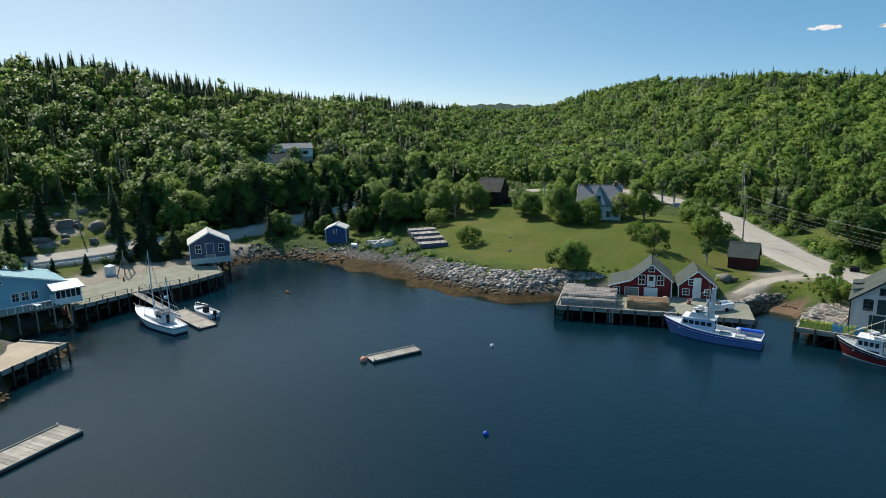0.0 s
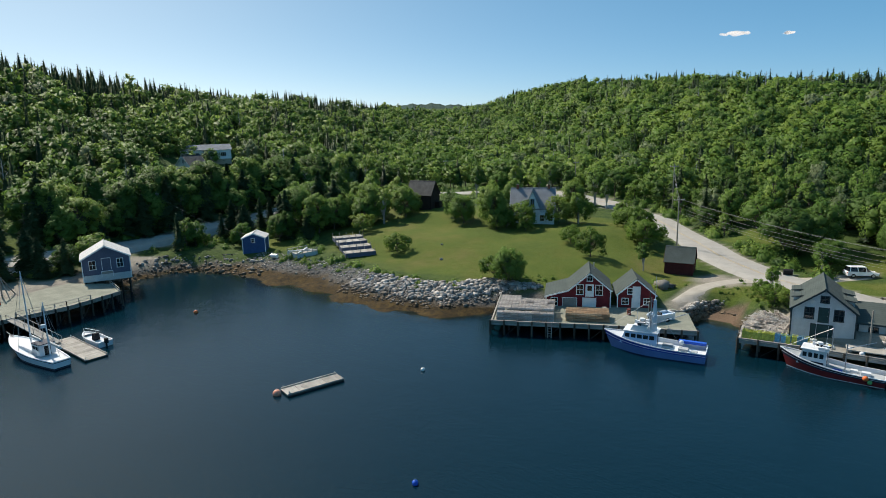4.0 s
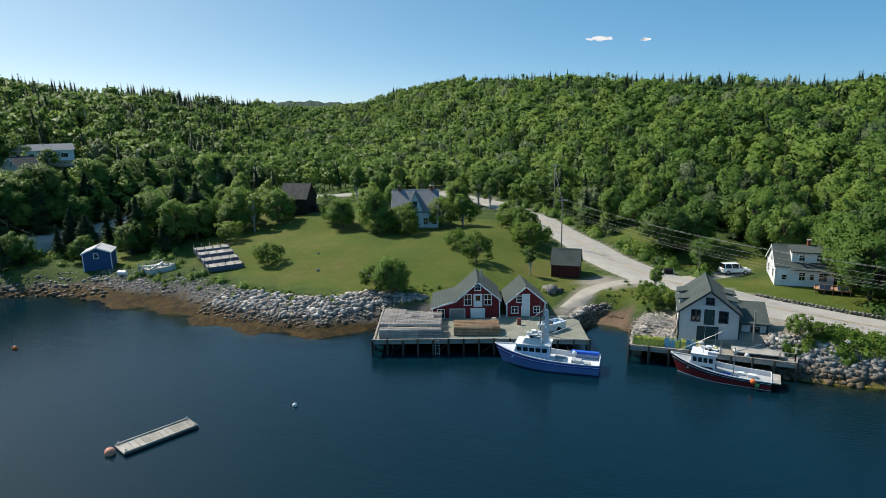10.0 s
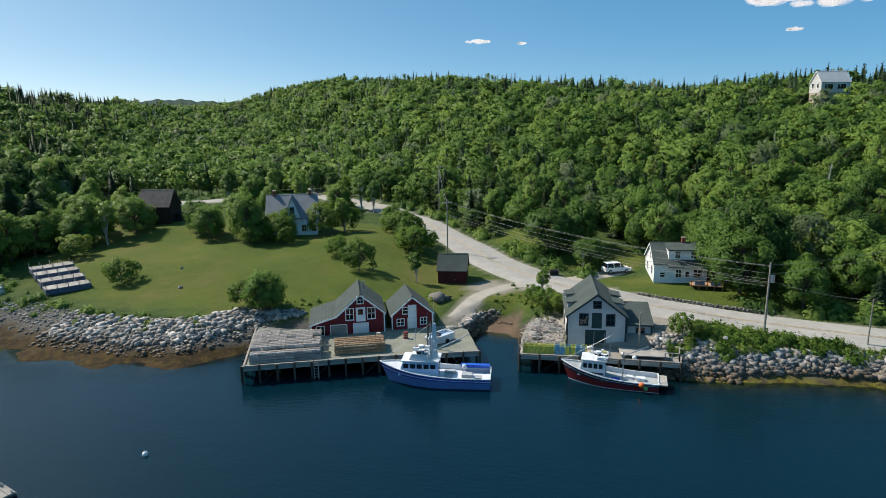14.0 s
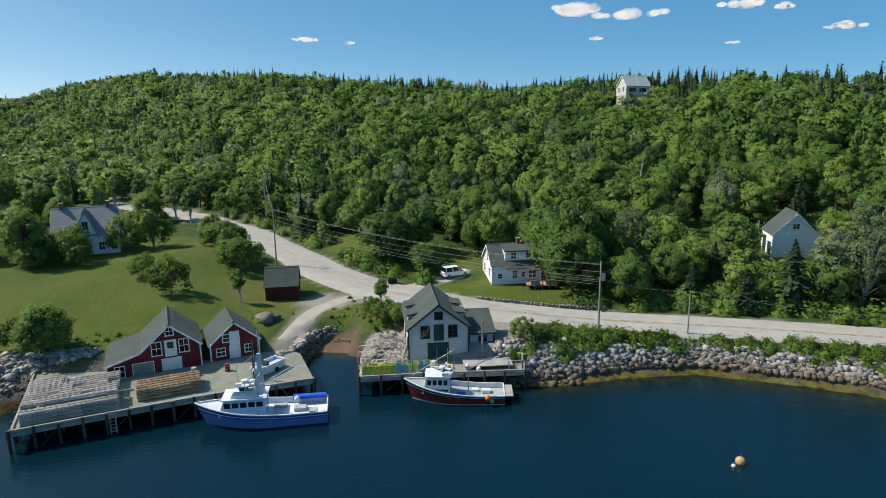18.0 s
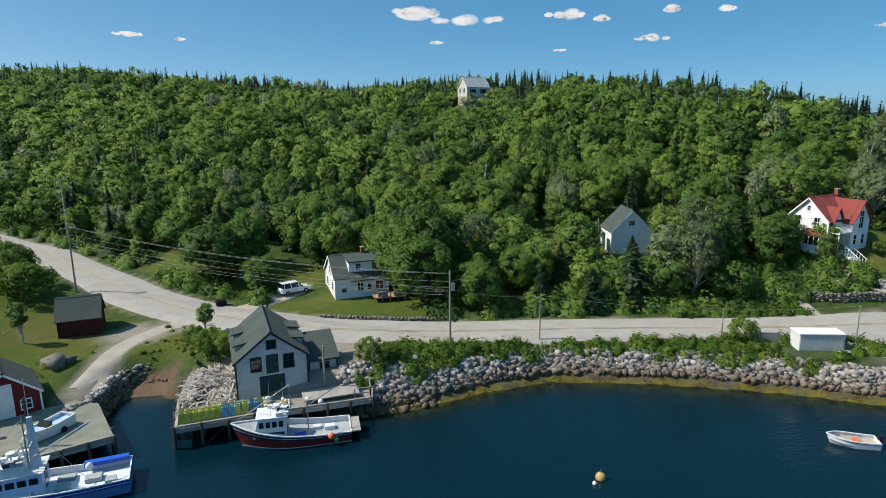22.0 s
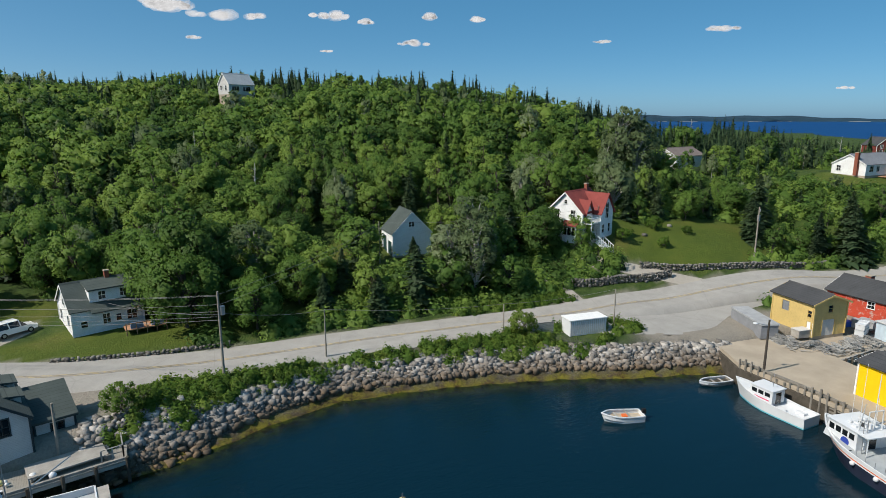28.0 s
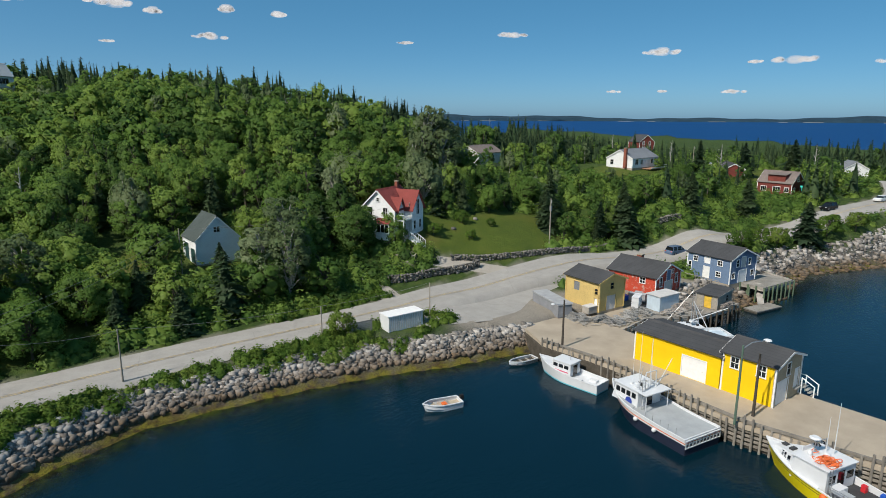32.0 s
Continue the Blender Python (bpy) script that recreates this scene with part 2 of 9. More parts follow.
# ---- building blocks ----
class Shape:
    """Vertices and faces of one mesh."""

    def __init__(self):
        self.v, self.f = [], []

    def add(self, verts, faces):
        n = len(self.v)
        self.v += [tuple(p) for p in verts]
        self.f += [tuple(i + n for i in q) for q in faces]
        return self

    def box(self, x0, y0, z0, x1, y1, z1, turn=None):
        vs = [(x, y, z) for z in (z0, z1) for x, y in ((x0, y0), (x1, y0), (x1, y1), (x0, y1))]
        if turn is not None:
            vs = [turn @ Vector(p) for p in vs]
        return self.add(vs, [(3, 2, 1, 0), (4, 5, 6, 7), (0, 1, 5, 4), (1, 2, 6, 5), (2, 3, 7, 6), (3, 0, 4, 7)])

    def beam(self, a, b, w, h=None):
        """A square-cut bar from a to b."""
        a, b = Vector(a), Vector(b)
        q = (b - a).to_track_quat("Z", "Y").to_matrix().to_4x4()
        h = w if h is None else h
        return self.box(-w / 2, -h / 2, 0, w / 2, h / 2, (b - a).length, Matrix.Translation(a) @ q)

    def rod(self, a, b, r, r2=None, n=8):
        """A round bar, tapered if r2 is given."""
        a, b = Vector(a), Vector(b)
        q = (b - a).to_track_quat("Z", "Y").to_matrix()
        r2 = r if r2 is None else r2
        ring = [Vector((math.cos(2 * math.pi * i / n), math.sin(2 * math.pi * i / n), 0)) for i in range(n)]
        vs = [a + q @ (p * r) for p in ring] + [b + q @ (p * r2) for p in ring]
        fs = [(i, (i + 1) % n, n + (i + 1) % n, n + i) for i in range(n)]
        return self.add(vs, fs + [tuple(range(n))[::-1], tuple(range(n, 2 * n))])

    def prism(self, poly, y0, y1, turn=None):
        """A polygon of (x, z), counted anticlockwise as seen from the front, drawn out from y0 to y1."""
        n = len(poly)
        vs = [(x, y0, z) for x, z in poly] + [(x, y1, z) for x, z in poly]
        if turn is not None:
            vs = [turn @ Vector(p) for p in vs]
        fs = [tuple(range(n)), tuple(range(2 * n - 1, n - 1, -1))] + [(i, n + i, n + (i + 1) % n, (i + 1) % n) for i in range(n)]
        return self.add(vs, fs)

    def ball(self, c, r, n=10, m=6, squash=1.0):
        vs, fs = [], []
        for j in range(m + 1):
            t = math.pi * j / m
            for i in range(n):
                p = 2 * math.pi * i / n
                vs.append((c[0] + r * math.sin(t) * math.cos(p), c[1] + r * math.sin(t) * math.sin(p), c[2] + r * squash * math.cos(t)))
        for j in range(m):
            for i in range(n):
                fs.append((j * n + i, (j + 1) * n + i, (j + 1) * n + (i + 1) % n, j * n + (i + 1) % n))
        return self.add(vs, fs)

    def weld(self):
        """Corners at one place become one corner."""
        seen, order, out = {}, [], []
        for q in self.v:
            key = tuple(round(c, 4) for c in q)
            if key not in seen:
                seen[key] = len(out)
                out.append(q)
            order.append(seen[key])
        self.v, self.f = out, [tuple(order[i] for i in f) for f in self.f]
        return self

    def mesh(self, name, material, smooth=False):
        me = bpy.data.meshes.new(name)
        me.from_pydata(self.v, [], self.f)
        me.materials.append(material)
        if smooth:
            me.polygons.foreach_set("use_smooth", [True] * len(me.polygons))
        me.update()
        return me


def part(name, shape, material, parent, label="", smooth=False):
    """One mesh under a thing or under a part."""
    ob = new(name, shape.mesh(name, material, smooth) if isinstance(shape, Shape) else shape)
    ob.parent = parent
    return tagged(ob, label)


def thing(name, x, y, z, turn, label, category, group="", kind=""):
    """An Empty at a thing's base; its parts hang from it."""
    ob = new(name)
    ob.empty_display_size = 0.5
    ob.matrix_basis = pose(x, y, z, 0, 0, turn)
    return tagged(ob, label, category, group, kind)


def height(x, y):
    return float(ground(np.array([x]), np.array([y]))[0])


def raw_mesh(name, verts, tris, material, smooth=False, normals=None):
    """A mesh from arrays of vertices and triangles, with its own shading normals if given."""
    me = bpy.data.meshes.new(name)
    me.vertices.add(len(verts))
    me.vertices.foreach_set("co", np.asarray(verts, np.float32).ravel())
    me.loops.add(tris.size)
    me.loops.foreach_set("vertex_index", np.asarray(tris, np.int32).ravel())
    me.polygons.add(len(tris))
    me.polygons.foreach_set("loop_start", np.arange(0, tris.size, tris.shape[1], dtype=np.int32))
    if smooth:
        me.polygons.foreach_set("use_smooth", np.ones(len(tris), bool))
    me.materials.append(material)
    me.update(calc_edges=True)
    if normals is not None:
        layer = me.attributes.new("custom_normal", "FLOAT_VECTOR", "POINT")
        layer.data.foreach_set("vector", np.asarray(normals, np.float32).ravel())
    return me
# ---- ground sheet ----
ROADS = {
    "road": ([(-80, 197.5), (-64, 190), (-52, 183.5), (-40, 174), (-29, 163.5), (-19, 151), (-10, 141.5), (0, 133.6), (8, 128.4), (17, 124.2), (27, 121.7),
              (37, 120.2), (47, 119.0), (58, 116.8), (70, 114.4), (80, 112.6), (92, 110.5), (104, 108.3), (116, 105.4), (128, 101.3), (140, 96.8),
              (155, 91.2), (172, 85.2), (186, 79.2), (207, 72.5), (225, 70), (250, 75)], 7.0),
    "lane": ([(-112, -20), (-116, 10), (-118.5, 39), (-118.5, 50), (-119.5, 62), (-123, 80), (-125.5, 96), (-125, 110), (-127, 130), (-127.5, 148), (-121, 163),
              (-108, 173), (-95, 182), (-80, 197.5)], 6.0),
}


def along(points, step):
    """Places and headings at even steps along a line of points, rounded at the corners."""
    p = np.array(points, float)
    for _ in range(3):
        q = np.empty((2 * len(p) - 2, 2))
        q[0::2], q[1::2] = 0.75 * p[:-1] + 0.25 * p[1:], 0.25 * p[:-1] + 0.75 * p[1:]
        p = np.vstack([p[:1], q, p[-1:]])
    run = np.r_[0, np.cumsum(np.hypot(*np.diff(p, axis=0).T))]
    s = np.arange(0, run[-1], step)
    out = np.stack([np.interp(s, run, p[:, 0]), np.interp(s, run, p[:, 1])], 1)
    d = np.gradient(out, axis=0)
    return out, d / np.linalg.norm(d, axis=1)[:, None]


def line_distance(x, y, points):
    best = np.full(np.shape(x), 1e9)
    for (ax, ay), (bx, by) in zip(points, points[1:]):
        dx, dy = bx - ax, by - ay
        t = np.clip(((x - ax) * dx + (y - ay) * dy) / (dx * dx + dy * dy), 0, 1)
        best = np.minimum(best, np.hypot(x - ax - t * dx, y - ay - t * dy))
    return best


ROAD_LINES = {n: along(p, 1.5) for n, (p, _) in ROADS.items()}
TRACKS = [[(2, 134), (7, 136.5), (12, 141.5)], [(80.2, 125), (79.5, 121), (78.5, 115)], [(101, 111.5), (95.5, 117.5), (91, 121.6), (88.5, 125.5), (90, 128)], [(-127, 170), (-140, 200)], [(-80, 197), (-97, 215), (-112, 245)]]
DRIVE = [(-9.6, 114.5), (-9.5, 120), (-8.6, 126), (-4, 132), (4, 131.5)]
GRAVEL = [(4.2, 114, 4.5, 5.5), (2.5, 130, 7, 2.2), (19, 118.5, 4.5, 4.5), (13, 119, 4, 3), (-8, 129, 5, 4), (-9, 116, 2.2, 6), (-101, 50, 12, 13), (-106, 66, 7, 8), (-113, 73, 5, 9), (86, 101, 10, 8),
          (-97, 38, 8, 9), (15, 112, 6, 3.5), (-133, 46, 4, 3), (-138, 42, 5, 2.5), (-127, 41, 3, 2), (96, 96, 12, 8), (112, 90, 12, 8)]
# lawns and mown clearings: centre and half-widths
LAWNS = [(-55, 128, 48, 27), (-28, 124, 18, 16), (-62, 150, 22, 10), (-45, 152, 14, 12), (-98, 148, 14, 10), (-103, 103, 9, 6), (25, 133, 20, 6), (112, 121, 17, 9), (100, 126, 8, 6),
         (-6, 158, 10, 7), (-4, 124.5, 6, 3.6), (3, 122.5, 5, 3), (52, 147, 13, 6), (66, 138, 8, 5), (180, 132, 20, 9), (8, 146, 9, 6), (-115, 33, 8, 14), (-128, 46, 10, 16), (235, 108, 22, 9)]


def blobs(x, y, table):
    out = np.full(np.shape(x), -9.0)
    for cx, cy, rx, ry in table:
        out = np.maximum(out, 1 - np.hypot((x - cx) / rx, (y - cy) / ry))
    return out


def spaced(lo, fine0, fine1, hi, step, mid):
    """Grid lines: close together between fine0 and fine1, ever wider outside."""
    core = list(np.arange(fine0, fine1, step))
    out, s, v = [], mid, fine0
    while v > lo:
        v -= s
        s *= 1.09
        out.append(v)
    right, s, v = [], mid, core[-1]
    while v < hi:
        v += s
        s *= 1.09
        right.append(v)
    return np.array(out[::-1] + core + right)


gx, gy = spaced(-4400, -135, 160, 4400, 1.6, 3.5), spaced(-1200, 14, 165, 4400, 1.6, 3.5)
GX, GY = np.meshgrid(gx, gy)
GZ = ground(GX, GY)
near_road = np.minimum(*(line_distance(GX, GY, [tuple(p) for p in ROAD_LINES[n][0][::3]]) for n in ROADS))
n_x, n_y = len(gx), len(gy)
quads = (np.arange(n_y - 1)[:, None] * n_x + np.arange(n_x - 1)[None]).reshape(-1, 1) + np.array([0, 1, n_x + 1, n_x])


def land_mat():
    m, nt, bsdf, geo = blank("land")
    pos = geo.outputs["Position"]
    at = {}
    for name in ("lawn", "gravel", "shore", "weed", "algae", "mud"):
        node = nt.nodes.new("ShaderNodeAttribute")
        node.attribute_name = name
        at[name] = node.outputs["Fac"]
    big, mid, fine = noise_tex(nt, pos, 0.075, 6, 0.68), noise_tex(nt, pos, 0.55, 6, 0.7), noise_tex(nt, pos, 5.0, 4, 0.7)
    wild = ramp(nt, mid, [(0.3, (0.018, 0.034, 0.009)), (0.5, (0.042, 0.075, 0.016)), (0.7, (0.08, 0.105, 0.026))])
    lawn = ramp(nt, big, [(0.34, (0.05, 0.085, 0.01)), (0.46, (0.075, 0.115, 0.013)), (0.56, (0.115, 0.125, 0.022)), (0.66, (0.17, 0.135, 0.05))])
    lawn = mixed(nt, 0.35, lawn, ramp(nt, mid, [(0.3, (0.035, 0.062, 0.009)), (0.7, (0.115, 0.125, 0.026))]))
    lawn = mixed(nt, 0.35, lawn, ramp(nt, fine, [(0.3, (0.025, 0.05, 0.006)), (0.7, (0.12, 0.15, 0.03))]))
    stone = ramp(nt, fine, [(0.3, (0.045, 0.041, 0.037)), (0.5, (0.1, 0.094, 0.086)), (0.7, (0.21, 0.2, 0.19))])
    grit = mixed(nt, 0.5, ramp(nt, mid, [(0.3, (0.29, 0.265, 0.225)), (0.7, (0.38, 0.35, 0.3))]), ramp(nt, fine, [(0.3, (0.13, 0.11, 0.09)), (0.7, (0.3, 0.265, 0.215))]))
    weed = ramp(nt, mid, [(0.36, (0.012, 0.009, 0.006)), (0.48, (0.032, 0.021, 0.009)), (0.57, (0.06, 0.038, 0.014)), (0.68, (0.1, 0.075, 0.02))])
    weed = mixed(nt, 0.4, weed, ramp(nt, fine, [(0.35, (0.01, 0.008, 0.005)), (0.65, (0.07, 0.047, 0.019))]))
    weed = mixed(nt, ramp(nt, noise_tex(nt, pos, 1.1, 6, 0.75), [(0.42, (0, 0, 0)), (0.6, (0.75, 0.75, 0.75))]), weed, mixed(nt, mid, (0.008, 0.007, 0.005), (0.14, 0.085, 0.022)))
    col = mixed(nt, at["lawn"], wild, lawn)
    col = mixed(nt, at["gravel"], col, grit)
    col = mixed(nt, at["shore"], col, stone)
    col = mixed(nt, at["weed"], col, weed)
    patchy = ramp(nt, noise_tex(nt, pos, 0.8, 5, 0.7), [(0.4, (0, 0, 0)), (0.56, (1, 1, 1))])
    col = mixed(nt, maths(nt, "MULTIPLY", at["algae"], patchy), col, mixed(nt, fine, (0.09, 0.075, 0.01), (0.24, 0.22, 0.03)))
    col = mixed(nt, at["mud"], col, mixed(nt, fine, (0.085, 0.055, 0.036), (0.23, 0.155, 0.105)))
    nt.links.new(col, bsdf.inputs["Base Color"])
    bsdf.inputs["Roughness"].default_value = 0.95
    bsdf.inputs["Specular IOR Level"].default_value = 0.2
    bumped(nt, bsdf, maths(nt, "ADD", fine, maths(nt, "MULTIPLY", mid, 2.0)), 0.8, 0.2)
    return m


def add_layer(me, name, values):
    layer = me.attributes.new(name, "FLOAT", "POINT")
    layer.data.foreach_set("value", np.asarray(values, np.float32).ravel())


wobble = 0.25 * np.sin(GX * 0.9 + GY * 0.5) + 0.2 * np.sin(GX * 0.37 - GY * 0.81)
inland = shore_distance(GX, GY)
wide_beach = np.interp(GX, (-100, -85, -45, -36, -20, -14, 6, 18, 24, 100, 125), (4, 9, 8.5, 5, 3, 1.3, 1.3, 1.5, 3.6, 4.0, 6))
land_me = raw_mesh("ground", np.stack([GX, GY, GZ], -1).reshape(-1, 3), quads, land_mat(), True)
add_layer(land_me, "lawn", np.clip(blobs(GX, GY, LAWNS) * 6 + wobble, 0, 1))
add_layer(land_me, "gravel", np.clip(np.maximum(blobs(GX, GY, GRAVEL) * 4 + wobble, np.maximum(3.9 - near_road, np.maximum(1.7 - line_distance(GX, GY, DRIVE), np.maximum.reduce([1.7 - line_distance(GX, GY, q) for q in TRACKS]))) * 2), 0, 1))
add_layer(land_me, "shore", np.clip((wide_beach - inland) * 0.9 + wobble * 2, 0, 1))
add_layer(land_me, "weed", np.clip((np.interp(GX, (-105, -90, -40, -33, 0), (1.0, 1.5, 1.4, 0.8, 0.62)) - GZ) * 2.2 + wobble, 0, 1) * np.clip((GZ + 5) / 2, 0, 1))
add_layer(land_me, "mud", np.clip((1.1 - np.hypot((GX + 4.0) / 2.9, (GY - 117.2) / 3.9)) * 4, 0, 1) * np.clip((1.0 - GZ) * 3, 0, 1))
add_layer(land_me, "algae", np.exp(-((GZ + 0.05) / 0.4) ** 2) * np.clip((GX - 12) / 12, 0, 1))
tagged(new("ground", land_me), "grassy land with a stony shore and mown lawns", "ground", kind="structure")


# ---- water ----
def water_mat():
    m, nt, bsdf, geo = blank("water")
    pos = geo.outputs["Position"]
    depth = nt.nodes.new("ShaderNodeAttribute")
    depth.attribute_name = "depth"
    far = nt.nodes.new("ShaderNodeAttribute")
    far.attribute_name = "open_sea_sky_tint"
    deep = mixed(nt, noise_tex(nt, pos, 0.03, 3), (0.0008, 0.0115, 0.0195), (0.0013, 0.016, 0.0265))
    # far out the reflected sky blue is put into the base colour, gloss lowered
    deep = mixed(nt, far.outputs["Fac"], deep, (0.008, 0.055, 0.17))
    nt.links.new(deep, bsdf.inputs["Base Color"])
    bsdf.inputs["IOR"].default_value = 1.33
    bsdf.inputs["Specular Tint"].default_value = (0.6, 0.84, 1.0, 1)
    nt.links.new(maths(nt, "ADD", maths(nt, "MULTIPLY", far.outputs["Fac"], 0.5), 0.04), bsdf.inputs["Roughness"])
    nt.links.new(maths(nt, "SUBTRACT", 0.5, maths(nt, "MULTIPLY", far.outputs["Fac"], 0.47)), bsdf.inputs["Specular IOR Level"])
    ripple = maths(nt, "ADD", noise_tex(nt, pos, 1.3, 4, 0.62, (1, 2.0, 1)), maths(nt, "MULTIPLY", noise_tex(nt, pos, 0.16, 3, 0.6, (1, 2.6, 1)), 1.3))
    bumped(nt, bsdf, ripple, 0.5, 0.085)
    gloss = nt.nodes.new("ShaderNodeBsdfGlossy")
    gloss.inputs["Roughness"].default_value = 0.07
    gloss.inputs["Color"].default_value = (0.7, 0.9, 1.0, 1)
    clear = nt.nodes.new("ShaderNodeBsdfTransparent")
    clear.inputs[0].default_value = (0.62, 0.75, 0.68, 1)
    fr = nt.nodes.new("ShaderNodeFresnel")
    fr.inputs[0].default_value = 1.33
    sheen = nt.nodes.new("ShaderNodeMixShader")
    for a, b in ((fr.outputs[0], 0), (clear.outputs[0], 1), (gloss.outputs[0], 2)):
        nt.links.new(a, sheen.inputs[b])
    mix = nt.nodes.new("ShaderNodeMixShader")
    nt.links.new(depth.outputs["Fac"], mix.inputs[0])
    nt.links.new(sheen.outputs[0], mix.inputs[1])
    nt.links.new(bsdf.outputs[0], mix.inputs[2])
    nt.links.new(mix.outputs[0], nt.nodes["Material Output"].inputs[0])
    return m


wx, wy = spaced(-4600, -125, 180, 4600, 2.0, 5), spaced(-4600, 14, 125, 4600, 2.0, 5)
WX, WY = np.meshgrid(wx, wy)
WZ = ground(WX, WY)
q_w = (np.arange(len(wy) - 1)[:, None] * len(wx) + np.arange(len(wx) - 1)[None]).reshape(-1, 1) + np.array([0, 1, len(wx) + 1, len(wx)])
q_w = q_w[WZ.ravel()[q_w].min(1) < 0.6]
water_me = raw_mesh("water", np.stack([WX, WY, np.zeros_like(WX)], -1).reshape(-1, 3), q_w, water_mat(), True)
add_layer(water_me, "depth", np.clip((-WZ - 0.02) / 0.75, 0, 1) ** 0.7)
add_layer(water_me, "open_sea_sky_tint", np.clip((np.hypot(WX - 60, WY - 70) - 260) / 150, 0, 1))
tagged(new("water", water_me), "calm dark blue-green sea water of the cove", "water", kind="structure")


# ---- roads ----
def road_mat(name, base, yellow):
    m, nt, bsdf, geo = blank(name)
    pos = geo.outputs["Position"]
    mid, fine = noise_tex(nt, pos, 0.5, 5), noise_tex(nt, pos, 9.0, 3)
    col = ramp(nt, mid, [(0.3, tuple(c * 0.85 for c in base)), (0.7, tuple(c * 1.12 for c in base))])
    col = mixed(nt, 0.3, col, ramp(nt, fine, [(0.3, tuple(c * 0.8 for c in base)), (0.7, tuple(c * 1.2 for c in base))]))
    crack = nt.nodes.new("ShaderNodeTexVoronoi")
    crack.feature = "DISTANCE_TO_EDGE"
    crack.inputs["Scale"].default_value = 0.16
    nt.links.new(pos, crack.inputs["Vector"])
    col = mixed(nt, ramp(nt, crack.outputs["Distance"], [(0.003, (0.22, 0.22, 0.22)), (0.009, (0, 0, 0))]), col, tuple(c * 0.55 for c in base))
    nt.links.new(col, bsdf.inputs["Base Color"])
    bsdf.inputs["Roughness"].default_value = 0.9
    bsdf.inputs["Specular IOR Level"].default_value = 0.15
    bumped(nt, bsdf, fine, 0.3, 0.02)
    return m


ASPHALT = road_mat("old_asphalt", (0.34, 0.325, 0.3), True)
LINE = mat("faded_yellow_paint", (0.47, 0.38, 0.24), 0.8, vary=0.3, scale=0.7, worn=(0.34, 0.3, 0.25), worn_at=0.48)


def ribbon(points, heads, offsets, lift, half=3.5):
    """A strip laid on the ground; offsets: how far its edges lie to the right of the line."""
    s = Shape()
    side = np.stack([heads[:, 1], -heads[:, 0]], 1)
    rows = [points + o * side for o in offsets]
    rims = [ground(*(points + o * side).T) for o in (-half, -half / 2, 0, half / 2, half)]
    crown = np.maximum.reduce(rims)
    for k, r in enumerate(rows):
        if half < 3.6 and len(rows) > 3 and k in (0, len(rows) - 1):
            s.v += list(zip(r[:, 0], r[:, 1], ground(r[:, 0], r[:, 1]) - 0.12))
            continue
        if half < 3:
            s.v += list(zip(r[:, 0], r[:, 1], ground(r[:, 0], r[:, 1]) + lift))
            continue
        s.v += list(zip(r[:, 0], r[:, 1], np.maximum(0.6 * crown + 0.4 * ground(r[:, 0], r[:, 1]), ground(r[:, 0], r[:, 1])) + lift))
    n = len(points)
    for k in range(len(offsets) - 1):
        s.f += [(k * n + i, (k + 1) * n + i, (k + 1) * n + i + 1, k * n + i + 1) for i in range(n - 1)]
    return s


for rname, (pts, wdt) in ROADS.items():
    line, head = ROAD_LINES[rname]
    ob = new(rname, ribbon(line, head, [-wdt / 2 - 0.7, *np.linspace(-wdt / 2, wdt / 2, 7), wdt / 2 + 0.7], 0.10).mesh(rname, ASPHALT, True))
    tagged(ob, "pale worn asphalt road with a faded yellow centre line", "road", kind="structure")
    if rname == "road":
        for o in (-0.16, 0.16):
            mark = new("road_marking", ribbon(line, head, (o - 0.09, o + 0.09), 0.13).mesh("road_marking", LINE))
            tagged(mark, "faded yellow painted centre line on the asphalt", "road marking", kind="structure")

PALE_GRIT = road_mat("pale_packed_gravel", (0.36, 0.33, 0.285), False)
for pts, half_w in ((DRIVE, 1.1), (TRACKS[0], 1.5), (TRACKS[1], 1.4), (TRACKS[2], 1.3)):
    dl, dh = along(pts, 1.0)
    ob = new("gravel_track", ribbon(dl, dh, [-half_w - 0.5, -half_w, -half_w / 2, 0, half_w / 2, half_w, half_w + 0.5], 0.06, half_w).mesh("gravel_track", PALE_GRIT, True))
    tagged(ob, "pale packed gravel track with worn edges", "gravel track", kind="structure")

# ---- paved apron at the head of the wharf ----
line, head = ROAD_LINES["road"]
pick = (line[:, 0] > 54) & (line[:, 0] < 112)
line, head = line[pick], head[pick]
wide = np.interp(line[:, 0], (55, 62, 70, 76, 84, 90, 95, 100, 111), (3.6, 4.6, 6.0, 9.0, 11.5, 11.0, 8.0, 6.5, 3.6))
side = np.stack([head[:, 1], -head[:, 0]], 1)
s = Shape()
for q in np.linspace(0, 1, 7):
    r = line + side * (3.0 + (wide - 3.0) * q)[:, None]
    s.v += list(zip(r[:, 0], r[:, 1], ground(r[:, 0], r[:, 1]) + 0.07 - 0.12 * (q > 0.99)))
m_ = len(line)
s.f += [(k * m_ + i, (k + 1) * m_ + i, (k + 1) * m_ + i + 1, k * m_ + i + 1) for k in range(6) for i in range(m_ - 1)]
tagged(new("pavement", s.mesh("pavement", ASPHALT, True)), "pale worn asphalt apron between road and wharf", "pavement", kind="structure")

